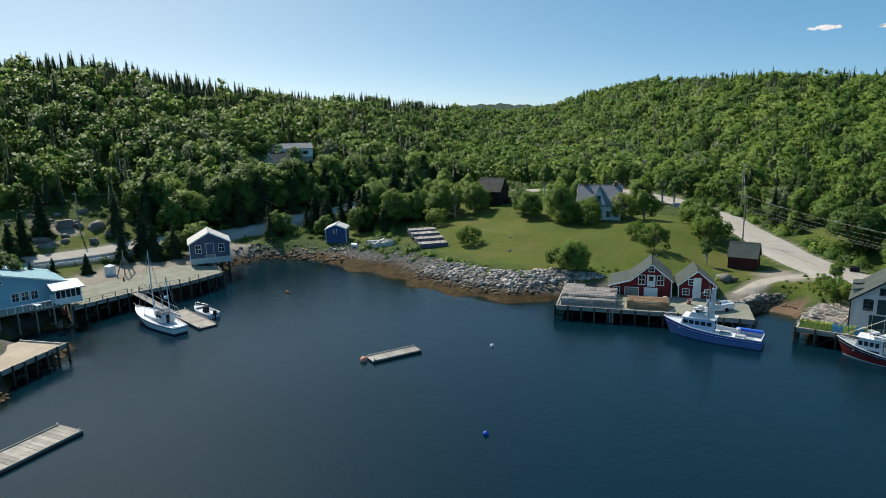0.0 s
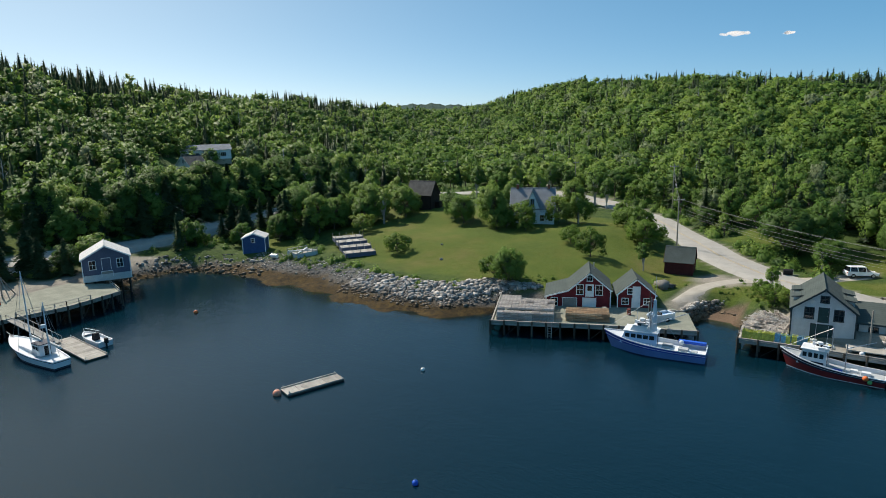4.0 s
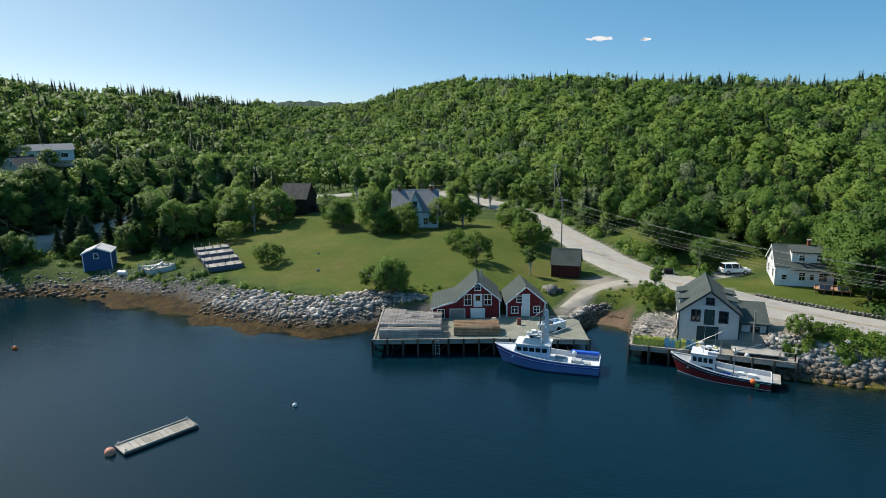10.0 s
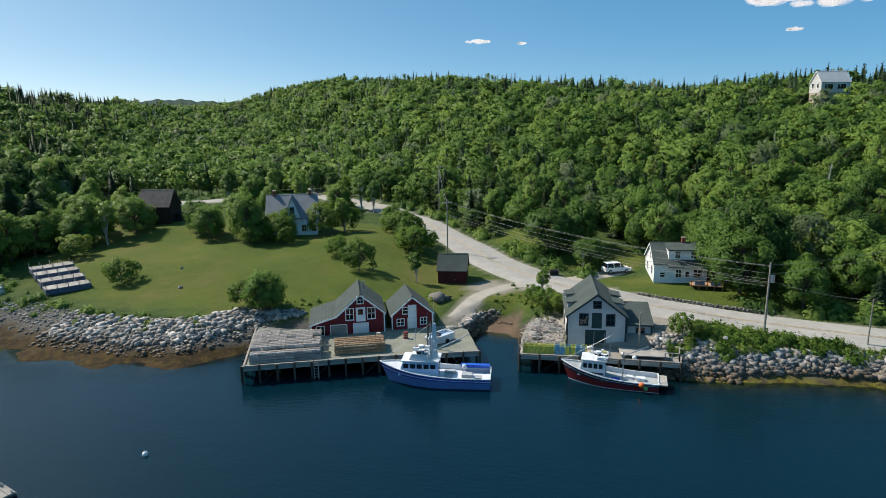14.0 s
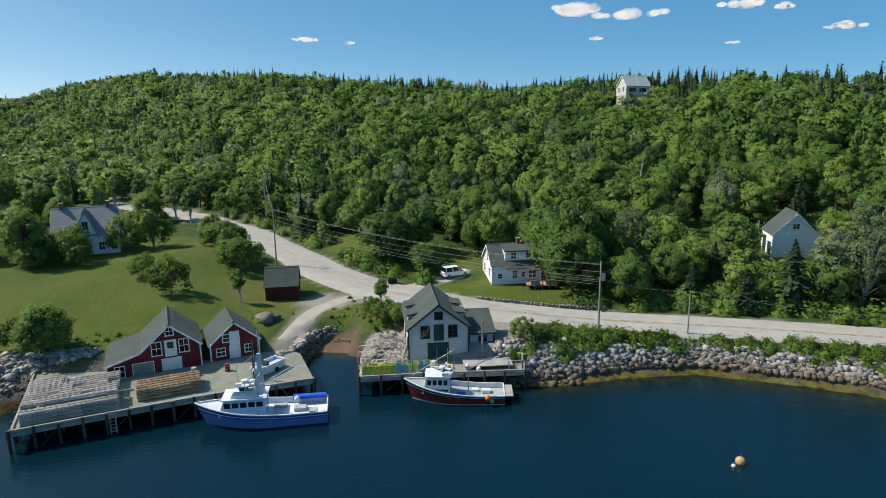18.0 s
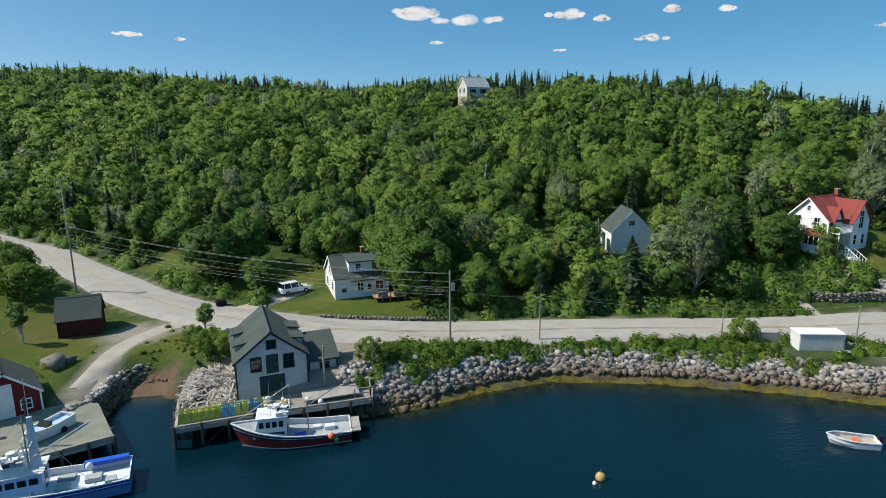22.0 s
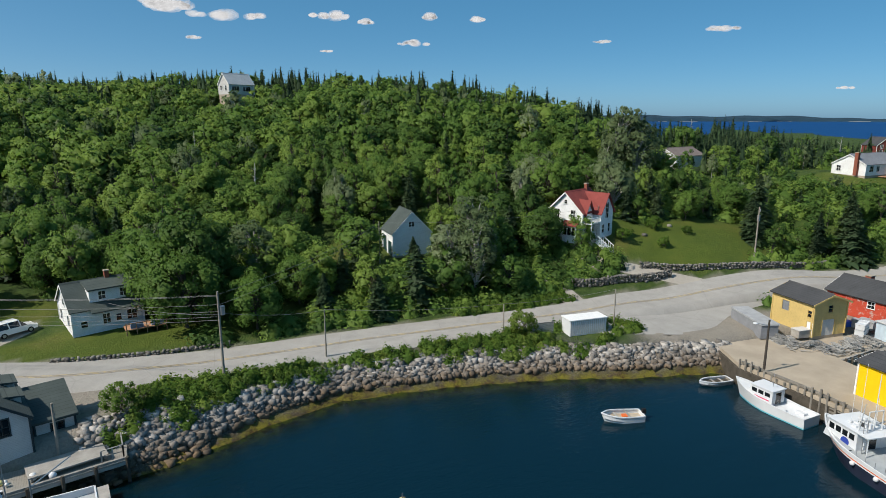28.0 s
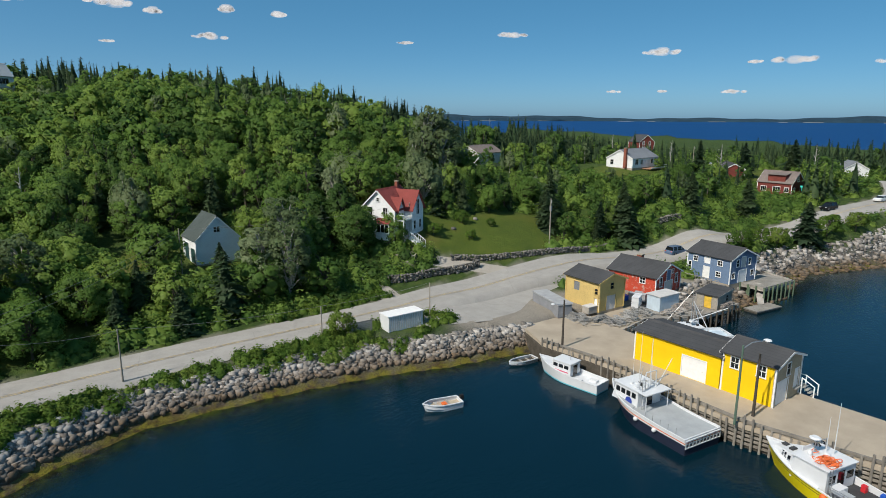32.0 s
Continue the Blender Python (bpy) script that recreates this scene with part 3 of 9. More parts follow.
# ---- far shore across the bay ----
# blue haze of the distance is put into the woods' colour
HAZED_WOOD = mat("hazed_distant_woods", (0.016, 0.042, 0.066), 1.0, vary=0.3, scale=0.02, grain=0.1, bump=0)
SAND = mat("distant_beach", (0.3, 0.28, 0.25), 1.0, vary=0.2, scale=0.02, grain=0.2, bump=0)
far_s, far_b = Shape(), Shape()
az = np.radians(np.arange(30, 120, 0.35))
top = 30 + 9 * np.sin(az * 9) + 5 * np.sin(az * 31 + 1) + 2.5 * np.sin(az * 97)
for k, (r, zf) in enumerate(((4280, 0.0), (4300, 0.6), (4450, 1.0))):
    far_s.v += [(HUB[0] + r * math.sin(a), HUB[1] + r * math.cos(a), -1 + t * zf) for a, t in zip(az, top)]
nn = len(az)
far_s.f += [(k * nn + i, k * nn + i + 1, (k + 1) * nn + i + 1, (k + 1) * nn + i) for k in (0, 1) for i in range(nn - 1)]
tagged(new("far_shore", far_s.mesh("far_shore", HAZED_WOOD)), "low wooded shore far across the bay", "backdrop", kind="structure")
hill_s = Shape()
haz = np.radians(np.arange(-60, -20, 0.25))
crest = 78 + 3 * np.sin(haz * 40) + 1.6 * np.sin(haz * 170) + 1.2 * np.sin(haz * 410 + 1)
for r, zf in ((1380, 0.0), (1400, 0.75), (1480, 1.0)):
    hill_s.v += [(HUB[0] + r * math.sin(a), HUB[1] + r * math.cos(a), c * zf) for a, c in zip(haz, crest)]
nh = len(haz)
hill_s.f += [(k * nh + i, k * nh + i + 1, (k + 1) * nh + i + 1, (k + 1) * nh + i) for k in (0, 1) for i in range(nh - 1)]
tagged(new("far_hill", hill_s.mesh("far_hill", mat("distant_hill_woods", (0.03, 0.06, 0.045), 1.0, vary=0.35, scale=0.02, grain=0.15, bump=0))), "low wooded hill far beyond the valley", "backdrop", kind="structure")
for i in range(0, nn - 8, 1):
    if math.sin(i * 0.33) + math.sin(i * 0.91) > 0.5:
        a, b = az[i], az[i + 1]
        far_b.add([(HUB[0] + 4270 * math.sin(q), HUB[1] + 4270 * math.cos(q), z) for q, z in ((a, -1), (b, -1), (b, 2.2), (a, 2.2))], [(0, 1, 2, 3)])
tagged(new("far_beach", far_b.mesh("far_beach", SAND)), "pale sand beaches on the far shore", "backdrop", kind="structure")
# ---- trees ----
rng = np.random.default_rng(7)
ICO = np.array([(0, 0, 1), (0.894, 0, 0.447), (0.276, 0.851, 0.447), (-0.724, 0.526, 0.447), (-0.724, -0.526, 0.447), (0.276, -0.851, 0.447),
                (0.724, 0.526, -0.447), (-0.276, 0.851, -0.447), (-0.894, 0, -0.447), (-0.276, -0.851, -0.447), (0.724, -0.526, -0.447), (0, 0, -1)])
ICO_F = np.array([(0, 1, 2), (0, 2, 3), (0, 3, 4), (0, 4, 5), (0, 5, 1), (1, 6, 2), (2, 7, 3), (3, 8, 4), (4, 9, 5), (5, 10, 1),
                  (6, 7, 2), (7, 8, 3), (8, 9, 4), (9, 10, 5), (10, 6, 1), (11, 7, 6), (11, 8, 7), (11, 9, 8), (11, 10, 9), (11, 6, 10)])

OCTA = np.array([(1, 0, 0), (-1, 0, 0), (0, 1, 0), (0, -1, 0), (0, 0, 1), (0, 0, -1)], float)
OCTA_F = np.array([(0, 2, 4), (2, 1, 4), (1, 3, 4), (3, 0, 4), (2, 0, 5), (1, 2, 5), (3, 1, 5), (0, 3, 5)])


def unit(v):
    return v / np.maximum(np.linalg.norm(v, axis=-1), 1e-9)[..., None]


def leaf_tris(points, normals, size, shade=None):
    """One three-cornered leaf clump at each point, facing roughly along its normal; shade: the direction it is lit by."""
    n = len(points)
    nrm = unit(normals + rng.normal(0, 0.38, (n, 3)))
    u = unit(np.cross(nrm, rng.normal(0, 1, (n, 3))))
    w = np.cross(nrm, u)
    s = size * rng.uniform(0.6, 1.4, (n, 1))
    v = np.stack([points + u * s, points - 0.55 * u * s + w * s * 0.85, points - 0.5 * u * s - w * s * 0.8], 1).reshape(-1, 3)
    lit = unit((normals if shade is None else shade) + rng.normal(0, 0.16, (n, 3)))
    return v, np.arange(3 * n).reshape(-1, 3), np.repeat(lit, 3, 0)


def merge(pieces):
    """Several sets of vertices, faces and (for leaves) normals as one."""
    out, n = [[] for _ in pieces[0]], 0
    for p in pieces:
        for k, a in enumerate(p):
            out[k].append(a + n if k == 1 else a)
        n += len(p[0])
    return tuple(np.vstack(a) for a in out)


def tube(pts, radii, sides=5):
    """A tapered limb through points."""
    pts = np.asarray(pts, float)
    v = []
    for p, r in zip(pts, radii):
        a = np.arange(sides) * 2 * np.pi / sides
        v.append(np.stack([p[0] + r * np.cos(a), p[1] + r * np.sin(a), np.full(sides, p[2])], 1))
    f = []
    for k in range(len(pts) - 1):
        for i in range(sides):
            a, b, c, d = k * sides + i, k * sides + (i + 1) % sides, (k + 1) * sides + (i + 1) % sides, (k + 1) * sides + i
            f += [(a, b, c), (a, c, d)]
    return np.vstack(v), np.array(f)


def broadleaf(lobes, leaves, leaf, wide=0.32, low=0.3, core=0.7, small=0.8, limbs=True):
    """Crown and wood of a tree one unit high: a dome of leafy boughs, uneven and leaning a little."""
    crown, wood = [], [tube([(0, 0, -0.04), (0.01, 0, low), (0.0, 0.01, 0.7)], (0.024, 0.018, 0.006))]
    lean = rng.uniform(-0.07, 0.07, 2)
    mid = low + (1 - low) * 0.42
    axes = np.array([wide * rng.uniform(0.85, 1.1), wide * rng.uniform(0.85, 1.1), 1 - mid])
    turn, skew = rng.uniform(0, 6.28), rng.uniform(0, 6.28)
    for k in range(lobes):
        cz = 1 - 1.62 * (k + 0.5) / lobes
        a = k * 2.39996 + turn + rng.uniform(-0.35, 0.35)
        ring = math.sqrt(max(0.0, 1 - cz * cz))
        way = np.array([ring * math.cos(a), ring * math.sin(a), cz + rng.uniform(-0.12, 0.12)])
        far = rng.uniform(0.52, 0.78) * (1 + 0.14 * math.sin(2 * a + skew))
        c = np.array([0, 0, mid]) + way * axes * far * (1, 1, 1.02 if cz > 0 else 0.95) + np.array([*lean, 0]) * (cz + 0.6)
        r = wide * rng.uniform(0.34, 0.52) * (1.0 if cz < 0.6 else 0.86) * small * 1.25 * (14 / lobes) ** 0.33
        c[2] = min(c[2], 1.0 - r * 0.75)
        d = unit(rng.normal(0, 1, (leaves, 3)) + way * 0.7 + (0, 0, 0.25))
        out = unit(c - (0, 0, mid - 0.12) + 1e-6)
        lit = d * 0.62 + out * 0.5 + (0, 0, 0.22)
        crown.append(leaf_tris(c + d * r * rng.uniform(0.78, 1.2, (leaves, 1)) * (1, 1, 0.9), d, leaf, lit))
        if core:
            ball, ball_f = (ICO, ICO_F) if limbs else (OCTA, OCTA_F)
            crown.append((c + ball * r * core * rng.uniform(0.8, 1.1, (len(ball), 1)) * (1, 1, 0.9), ball_f, unit(ball * 0.62 + out * 0.5 + (0, 0, 0.15))))
        if limbs:
            wood.append(tube([(0, 0, max(0.15, c[2] - 0.3)), c * 0.6 + (0, 0, 0.35 * c[2] - 0.02), c], (0.012, 0.008, 0.003), 4))
    return merge(crown), merge(wood)


def conifer(boughs, wide=0.2, ragged=0.35, base=0.08, sprays=5):
    """A spruce one unit high: drooping boughs of needle sprays spiralling up a straight stem."""
    wood = [tube([(0, 0, -0.04), (0, 0, 0.55), (0, 0, 1.0)], (0.02, 0.012, 0.002))]
    v, n = [], []
    bulge = rng.uniform(0, 6.28)
    for k in range(boughs):
        q = (k + rng.uniform(0, 1)) / boughs
        z = base + (0.985 - base) * (1 - (1 - q) ** 1.25)
        reach = wide * (1 - (z - base) / (1 - base)) ** 0.75 * (1 + 0.16 * math.sin(z * 19 + bulge)) + 0.012
        a = k * 2.39996 + rng.uniform(-0.6, 0.6)
        r = reach * rng.uniform(1 - ragged, 1 + 0.5 * ragged)
        o = np.array([math.cos(a), math.sin(a), 0])
        side = np.array([-o[1], o[0], 0])
        drop = r * rng.uniform(0.1, 0.55)
        for j in range(sprays):
            t = 1.0 if j == 0 else rng.uniform(0.3, 1.0)
            p = o * r * t * 0.86 + side * r * 0.34 * (0 if j == 0 else rng.uniform(-1, 1)) + (0, 0, z - drop * t * t + rng.uniform(-0.012, 0.012))
            tip = unit(o + side * rng.uniform(-0.5, 0.5) + (0, 0, rng.uniform(-0.55, 0.1)))
            size = (0.3 * r + 0.012) * rng.uniform(0.7, 1.25) * (1 if sprays > 3 else 1.35)
            v += [p + tip * size, p - tip * size * 0.5 + side * size * 0.55, p - tip * size * 0.5 - side * size * 0.55]
            n += [unit(o * 0.75 + (0, 0, 0.55) + rng.normal(0, 0.22, 3))] * 3
    v, n = np.array(v), np.array(n)
    ring = np.array([(math.cos(i * 1.0472), math.sin(i * 1.0472), 0) for i in range(6)])
    cone = np.vstack([ring * 0.55 * wide + (0, 0, base + 0.02), [(0, 0, 0.95)]])
    cone_n = unit(np.vstack([ring + (0, 0, 0.4), [(0, 0, 1)]]))
    return merge([(v, np.arange(len(v)).reshape(-1, 3), n), (cone, np.array([(i, (i + 1) % 6, 6) for i in range(6)]), cone_n)]), merge(wood)


def bare_tree(limbs):
    """A dead tree one unit high: a pale stem with bare limbs."""
    wood = [tube([(0, 0, -0.03), (0.015, 0.01, 0.5), (0.0, 0.02, 1.0)], (0.02, 0.014, 0.004), 5)]
    for k in range(limbs):
        z = 0.3 + 0.62 * k / limbs
        a, r = k * 2.4, rng.uniform(0.1, 0.24) * (1.25 - z)
        tip = np.array([r * math.cos(a), r * math.sin(a), z + r * rng.uniform(0.3, 1.2)])
        wood.append(tube([(0.01, 0.01, z), tip * (0.5, 0.5, 0) + (0, 0, z + 0.4 * (tip[2] - z)), tip], (0.009, 0.006, 0.003), 4))
    return merge(wood)


def shrub(leaves, leaf):
    d = unit(rng.normal(0, 1, (leaves, 3)))
    d[:, 2] = abs(d[:, 2])
    r = rng.uniform(0.7, 1.1, (leaves, 1)) * (1 + 0.25 * np.sin(d[:, :1] * 5 + rng.uniform(0, 6)))
    return merge([leaf_tris(d * r * (0.6, 0.6, 0.9), d, leaf, d + (0, 0, 0.35)), (ICO * (0.5, 0.5, 0.75) * rng.uniform(0.8, 1.1, (12, 1)), ICO_F, unit(ICO + (0, 0, 0.3)))])


def scatter(template, places, heights, girth):
    """All copies of one template at places (x, y, z), turned at random, as one set of arrays."""
    v, f = template[:2]
    n = len(places)
    a = rng.uniform(0, 2 * np.pi, n)
    c, s = (np.cos(a) * heights * girth)[:, None], (np.sin(a) * heights * girth)[:, None]
    x = v[None, :, 0] * c - v[None, :, 1] * s + places[:, 0:1]
    y = v[None, :, 0] * s + v[None, :, 1] * c + places[:, 1:2]
    z = v[None, :, 2] * heights[:, None] + places[:, 2:3]
    faces = f[None] + (np.arange(n) * len(v))[:, None, None]
    out = (np.stack([x, y, z], -1).reshape(-1, 3), faces.reshape(-1, 3))
    if len(template) > 2:
        w = template[2]
        c, s = np.cos(a)[:, None], np.sin(a)[:, None]
        out += (np.stack([w[None, :, 0] * c - w[None, :, 1] * s, w[None, :, 0] * s + w[None, :, 1] * c, np.repeat(w[None, :, 2], n, 0)], -1).reshape(-1, 3),)
    return out


def leafy(name, parts, material):
    """A mesh of leaves lit by the form of their boughs."""
    return raw_mesh(name, parts[0], parts[1], material, True, parts[2])


FAR_BROAD = [broadleaf(13, 20, 0.048, w, 0.1, limbs=False) for w in (0.34, 0.4, 0.36, 0.44, 0.3, 0.38, 0.42, 0.26, 0.28, 0.33)]
DISTANT_BROAD = [broadleaf(9, 13, 0.066, w, 0.1, limbs=False) for w in (0.34, 0.4, 0.36, 0.44, 0.28, 0.38)]
MID_BROAD = [broadleaf(25, 64, 0.0225, w, 0.1, 0.64) for w in (0.37, 0.42, 0.33, 0.39, 0.35)] + [broadleaf(19, 54, 0.0225, 0.25, 0.16, 0.64) for _ in range(3)]
FAR_FIR = [conifer(44, w, 0.45, 0.06, 2) for w in (0.19, 0.24, 0.22, 0.27, 0.16, 0.21)]
MID_FIR = [conifer(120, w, 0.4, 0.05, 6) for w in (0.27, 0.32, 0.24, 0.29, 0.3)]
SNAG_FIR = [conifer(30, 0.11, 0.7, 0.25, 2) for _ in range(4)]
DEAD = [bare_tree(14) for _ in range(4)]

# places kept free of woods: centre and half-widths
OPEN = LAWNS + [(-109, 45, 12, 17), (-134, 44, 15, 17), (126, 94, 16, 9), (-20, 140, 6, 6), (97, 133, 8, 8), (64, 142, 8, 7), (21, 139, 9, 8), (10, 140, 9, 5), (-178, 122, 9, 9), (-172, 135, 10, 10), (155, 158, 9, 5), (185, 138, 14, 8),
                (210, 98, 12, 8), (320, 185, 10, 10), (266, 85, 10, 8), (85, 121, 6, 6), (-128, 170, 9, 12), (-60, 157, 14, 8), (-95, 152, 9, 8), (150, 100, 40, 6), (104, 94, 20, 13), (84, 122, 12, 8), (95, 122, 12, 8), (190, 97, 26, 9), (172, 128, 16, 12), (140, 148, 9, 9), (60, 247, 8, 8), (56, 239, 4, 6), (240, 82, 25, 8), (9, 140, 7, 4), (60, 133, 7, 5), (57, 240, 3, 4), (-160, 118, 13, 12), (-133, 200, 9, 16), (45, 130, 40, 3), (-110, 172, 14, 6)]

# young growth: centre and half-widths
LOW_WOODS = [(165, 130, 60, 30), (140, 118, 30, 14), (240, 130, 70, 50), (-170, 128, 30, 30)]


def woods():
    """Where the woods stand: places, heights and kinds."""
    step = 4.3
    xs, ys = np.meshgrid(np.arange(-330, 430, step), np.arange(-40, 640, step))
    xs, ys = xs + rng.uniform(-2, 2, xs.shape), ys + rng.uniform(-2, 2, ys.shape)
    xs, ys = xs.ravel(), ys.ravel()
    az, r = np.degrees(np.arctan2(xs - HUB[0], ys - HUB[1])), np.hypot(xs - HUB[0], ys - HUB[1])
    foot, ridge = np.interp(az, FOOT[:, 0], FOOT[:, 1]), np.interp(az, RIDGE[:, 0], RIDGE[:, 1])
    d = shore_distance(xs, ys)
    road = np.minimum.reduce([line_distance(xs, ys, [tuple(p) for p in ROAD_LINES[n][0][::4]]) for n in ROADS])
    ok = (d > 9) & (road > 7.5) & (blobs(xs, ys, OPEN) < 0) & (r > foot - 8) & (r < ridge + 45) & (az > -108) & (az < 100)
    ok &= rng.random(len(xs)) < np.interp(r, (90, 200, 300, 450, 700), (0.95, 0.93, 0.8, 0.6, 0.4))
    xs, ys, r, az, ridge, foot = (q[ok] for q in (xs, ys, r, az, ridge, foot))
    up = (r - foot) / (ridge - foot)
    stand = np.sin(xs * 0.037 + 2) * np.sin(ys * 0.041) + 0.5 * np.sin(xs * 0.09 - ys * 0.07)
    fir = 0.19 + 0.55 * np.clip((up - 0.7) / 0.25, 0, 1) + 0.2 * stand + 0.3 * (az > 52) + 0.18 * (az < -48) + 0.12 * ((az < -58) & (up < 0.22))
    is_fir = rng.random(len(xs)) < fir
    low = np.minimum.reduce([np.ones(len(xs))] + [np.clip(np.hypot((xs - cx) / rx, (ys - cy) / ry), 0.42, 1) for cx, cy, rx, ry in LOW_WOODS])
    return np.stack([xs, ys, ground(xs, ys)], 1), r, up, is_fir, low


W_P, W_R, W_UP, W_FIR, W_H = woods()
forest = thing("forest", 0, 0, 0, 0, "dense mixed woods of birch, maple and dark spruce on the hills", "woods", kind="stuff")


def plant(name, pick, templates, low, high, girth, leafmat, woodmat, slim=0.25, rare=1.0):
    crowns, stems, tones = [], [], []
    idx = np.flatnonzero(pick)
    which = rng.integers(0, len(templates), len(idx))
    for k, (cr, st) in enumerate(templates):
        sel = idx[which == k]
        if len(sel) == 0:
            continue
        h = (low + (high - low) * rng.random(len(sel)) ** rare) * W_H[sel]
        g = girth * rng.uniform(1 - slim, 1 + slim, len(sel))
        state = rng.bit_generator.state
        crowns.append(scatter(cr, W_P[sel], h, g))
        rng.bit_generator.state = state
        stems.append(scatter(st, W_P[sel], h, g))
        tones.append(np.repeat(rng.random(len(sel)), len(cr[0])))
    if crowns:
        me = leafy(name + "_crown", merge(crowns), leafmat)
        add_layer(me, "own_tone", np.concatenate(tones))
        tagged(part(name + "_crown", me, leafmat, forest), kind="stuff")
        tagged(part(name + "_trunk", raw_mesh(name + "_trunk", *merge(stems), woodmat), woodmat, forest), kind="stuff")


close = W_R < 150
dice = rng.random(len(W_R))
pale, dead = dice < 0.05, dice > 0.991
plant("near_broadleaf", ~W_FIR & close & ~pale & ~dead, MID_BROAD, 5.5, 10.5, 1.0, LEAF, BARK)
away = W_R > 225
plant("far_broadleaf", ~W_FIR & ~close & ~away & ~pale & ~dead, FAR_BROAD, 6.0, 10.5, 1.08, LEAF, BARK)
plant("distant_broadleaf", ~W_FIR & away & ~pale & ~dead, DISTANT_BROAD, 6.0, 10.5, 1.08, LEAF, BARK)
plant("pale_birch", ~W_FIR & pale & close, MID_BROAD, 8.0, 11.0, 0.8, LEAF_PALE, BARK_PALE)
plant("far_birch", ~W_FIR & pale & ~close, FAR_BROAD, 8.0, 11.0, 0.8, LEAF_PALE, BARK_PALE)
plant("near_spruce", W_FIR & close, MID_FIR, 5.5, 10.0, 1.0, NEEDLE, BARK)
ridge_top = W_UP > 0.85
plant("far_spruce", W_FIR & ~close & ~ridge_top, FAR_FIR, 6.0, 11.5, 1.05, NEEDLE, BARK)
plant("ridge_spruce", W_FIR & ~close & ridge_top, FAR_FIR, 6.0, 11.5, 1.12, NEEDLE, BARK, 0.3, 1.3)
plant("thin_spruce", W_FIR & ridge_top & (rng.random(len(W_R)) < 0.07), SNAG_FIR, 8.0, 12.0, 1.0, NEEDLE, BARK)
bare = np.flatnonzero(dead)
bare_mesh = merge([scatter(DEAD[k], W_P[bare[k::4]], rng.uniform(8, 11.5, len(bare[k::4])), np.ones(len(bare[k::4]))) for k in range(4)])
tagged(part("bare_stems", raw_mesh("bare_stems", *bare_mesh, BARK_PALE), BARK_PALE, forest), kind="stuff")
# ---- building materials ----
RED = mat("barn_red_paint", (0.17, 0.018, 0.022), 0.75, vary=0.22, scale=0.7, lines=0.16, bump=0.3)
DARK_RED = mat("dark_red_shingle", (0.085, 0.02, 0.018), 0.85, vary=0.3, scale=1.2, lines=0.15, bump=0.3)
BLACK_WOOD = mat("weathered_dark_boards", (0.035, 0.022, 0.018), 0.9, vary=0.35, scale=0.9, lines=0.2, axis="X", bump=0.3)
PALE_GREY = mat("pale_grey_shingle", (0.56, 0.55, 0.53), 0.8, vary=0.12, scale=0.8, lines=0.14, bump=0.25)
WHITE = mat("white_clapboard", (0.78, 0.79, 0.8), 0.6, vary=0.06, scale=0.6, lines=0.13, bump=0.3)
TRIM = mat("white_trim", (0.8, 0.8, 0.79), 0.5, vary=0.08, scale=2)
TEAL = mat("dark_green_paint", (0.018, 0.055, 0.055), 0.6, vary=0.2, scale=1.5, lines=0.14, axis="X")
DARK_TRIM = mat("dark_green_trim", (0.03, 0.045, 0.05), 0.6, vary=0.15)
BLUE_TIN = mat("blue_painted_boards", (0.035, 0.085, 0.2), 0.65, vary=0.15, scale=0.8, lines=0.15, bump=0.25)
SLATE_BLUE = mat("slate_blue_boards", (0.1, 0.115, 0.17), 0.7, vary=0.15, scale=0.8, lines=0.15, bump=0.25)
STEEL_BLUE = mat("greyish_blue_boards", (0.145, 0.215, 0.33), 0.7, vary=0.12, scale=0.8, lines=0.16, bump=0.25)
SKY_BLUE = mat("pale_blue_siding", (0.27, 0.5, 0.6), 0.6, vary=0.08, scale=0.6, lines=0.14, bump=0.25)
YELLOW = mat("bright_yellow_siding", (0.85, 0.55, 0.008), 0.55, vary=0.09, scale=0.35, bump=0.12)
OCHRE = mat("soft_yellow_boards", (0.6, 0.44, 0.17), 0.7, vary=0.1, scale=0.7, lines=0.14, bump=0.25)
CREAM = mat("cream_shingle", (0.42, 0.35, 0.24), 0.8, vary=0.15, scale=1, lines=0.14, bump=0.25)
SCARLET = mat("peeling_red_paint", (0.5, 0.07, 0.038), 0.7, vary=0.15, scale=0.6, lines=0.15, worn=(0.5, 0.34, 0.3), worn_at=0.54, bump=0.3)
GREY_WOOD = mat("silver_weathered_wood", (0.33, 0.31, 0.28), 0.9, vary=0.3, scale=0.8, grain=22, bump=0.35, piece=0.2)
DECK = mat("weathered_deck_planks", (0.3, 0.28, 0.245), 0.9, vary=0.25, scale=0.5, grain=20, lines=0.17, axis="X", bump=0.4)
DECK_GREEN = mat("damp_deck_planks", (0.25, 0.255, 0.205), 0.9, vary=0.25, scale=0.5, grain=20, lines=0.17, axis="X", bump=0.4)
PILE = mat("wet_dark_timber", (0.075, 0.065, 0.052), 0.9, vary=0.45, scale=1.2, bump=0.4, piece=0.3)
PILE_PALE = mat("grey_timber_pile", (0.24, 0.22, 0.19), 0.9, vary=0.35, scale=1.2, bump=0.4, piece=0.25)
ROOF_GREEN = mat("green_grey_asphalt_shingle", (0.068, 0.085, 0.08), 0.95, vary=0.18, scale=0.5, grain=25, lines=0.14, bump=0.35)
ROOF_GREY = mat("grey_asphalt_shingle", (0.2, 0.215, 0.235), 0.95, vary=0.16, scale=0.5, grain=25, lines=0.14, bump=0.35)
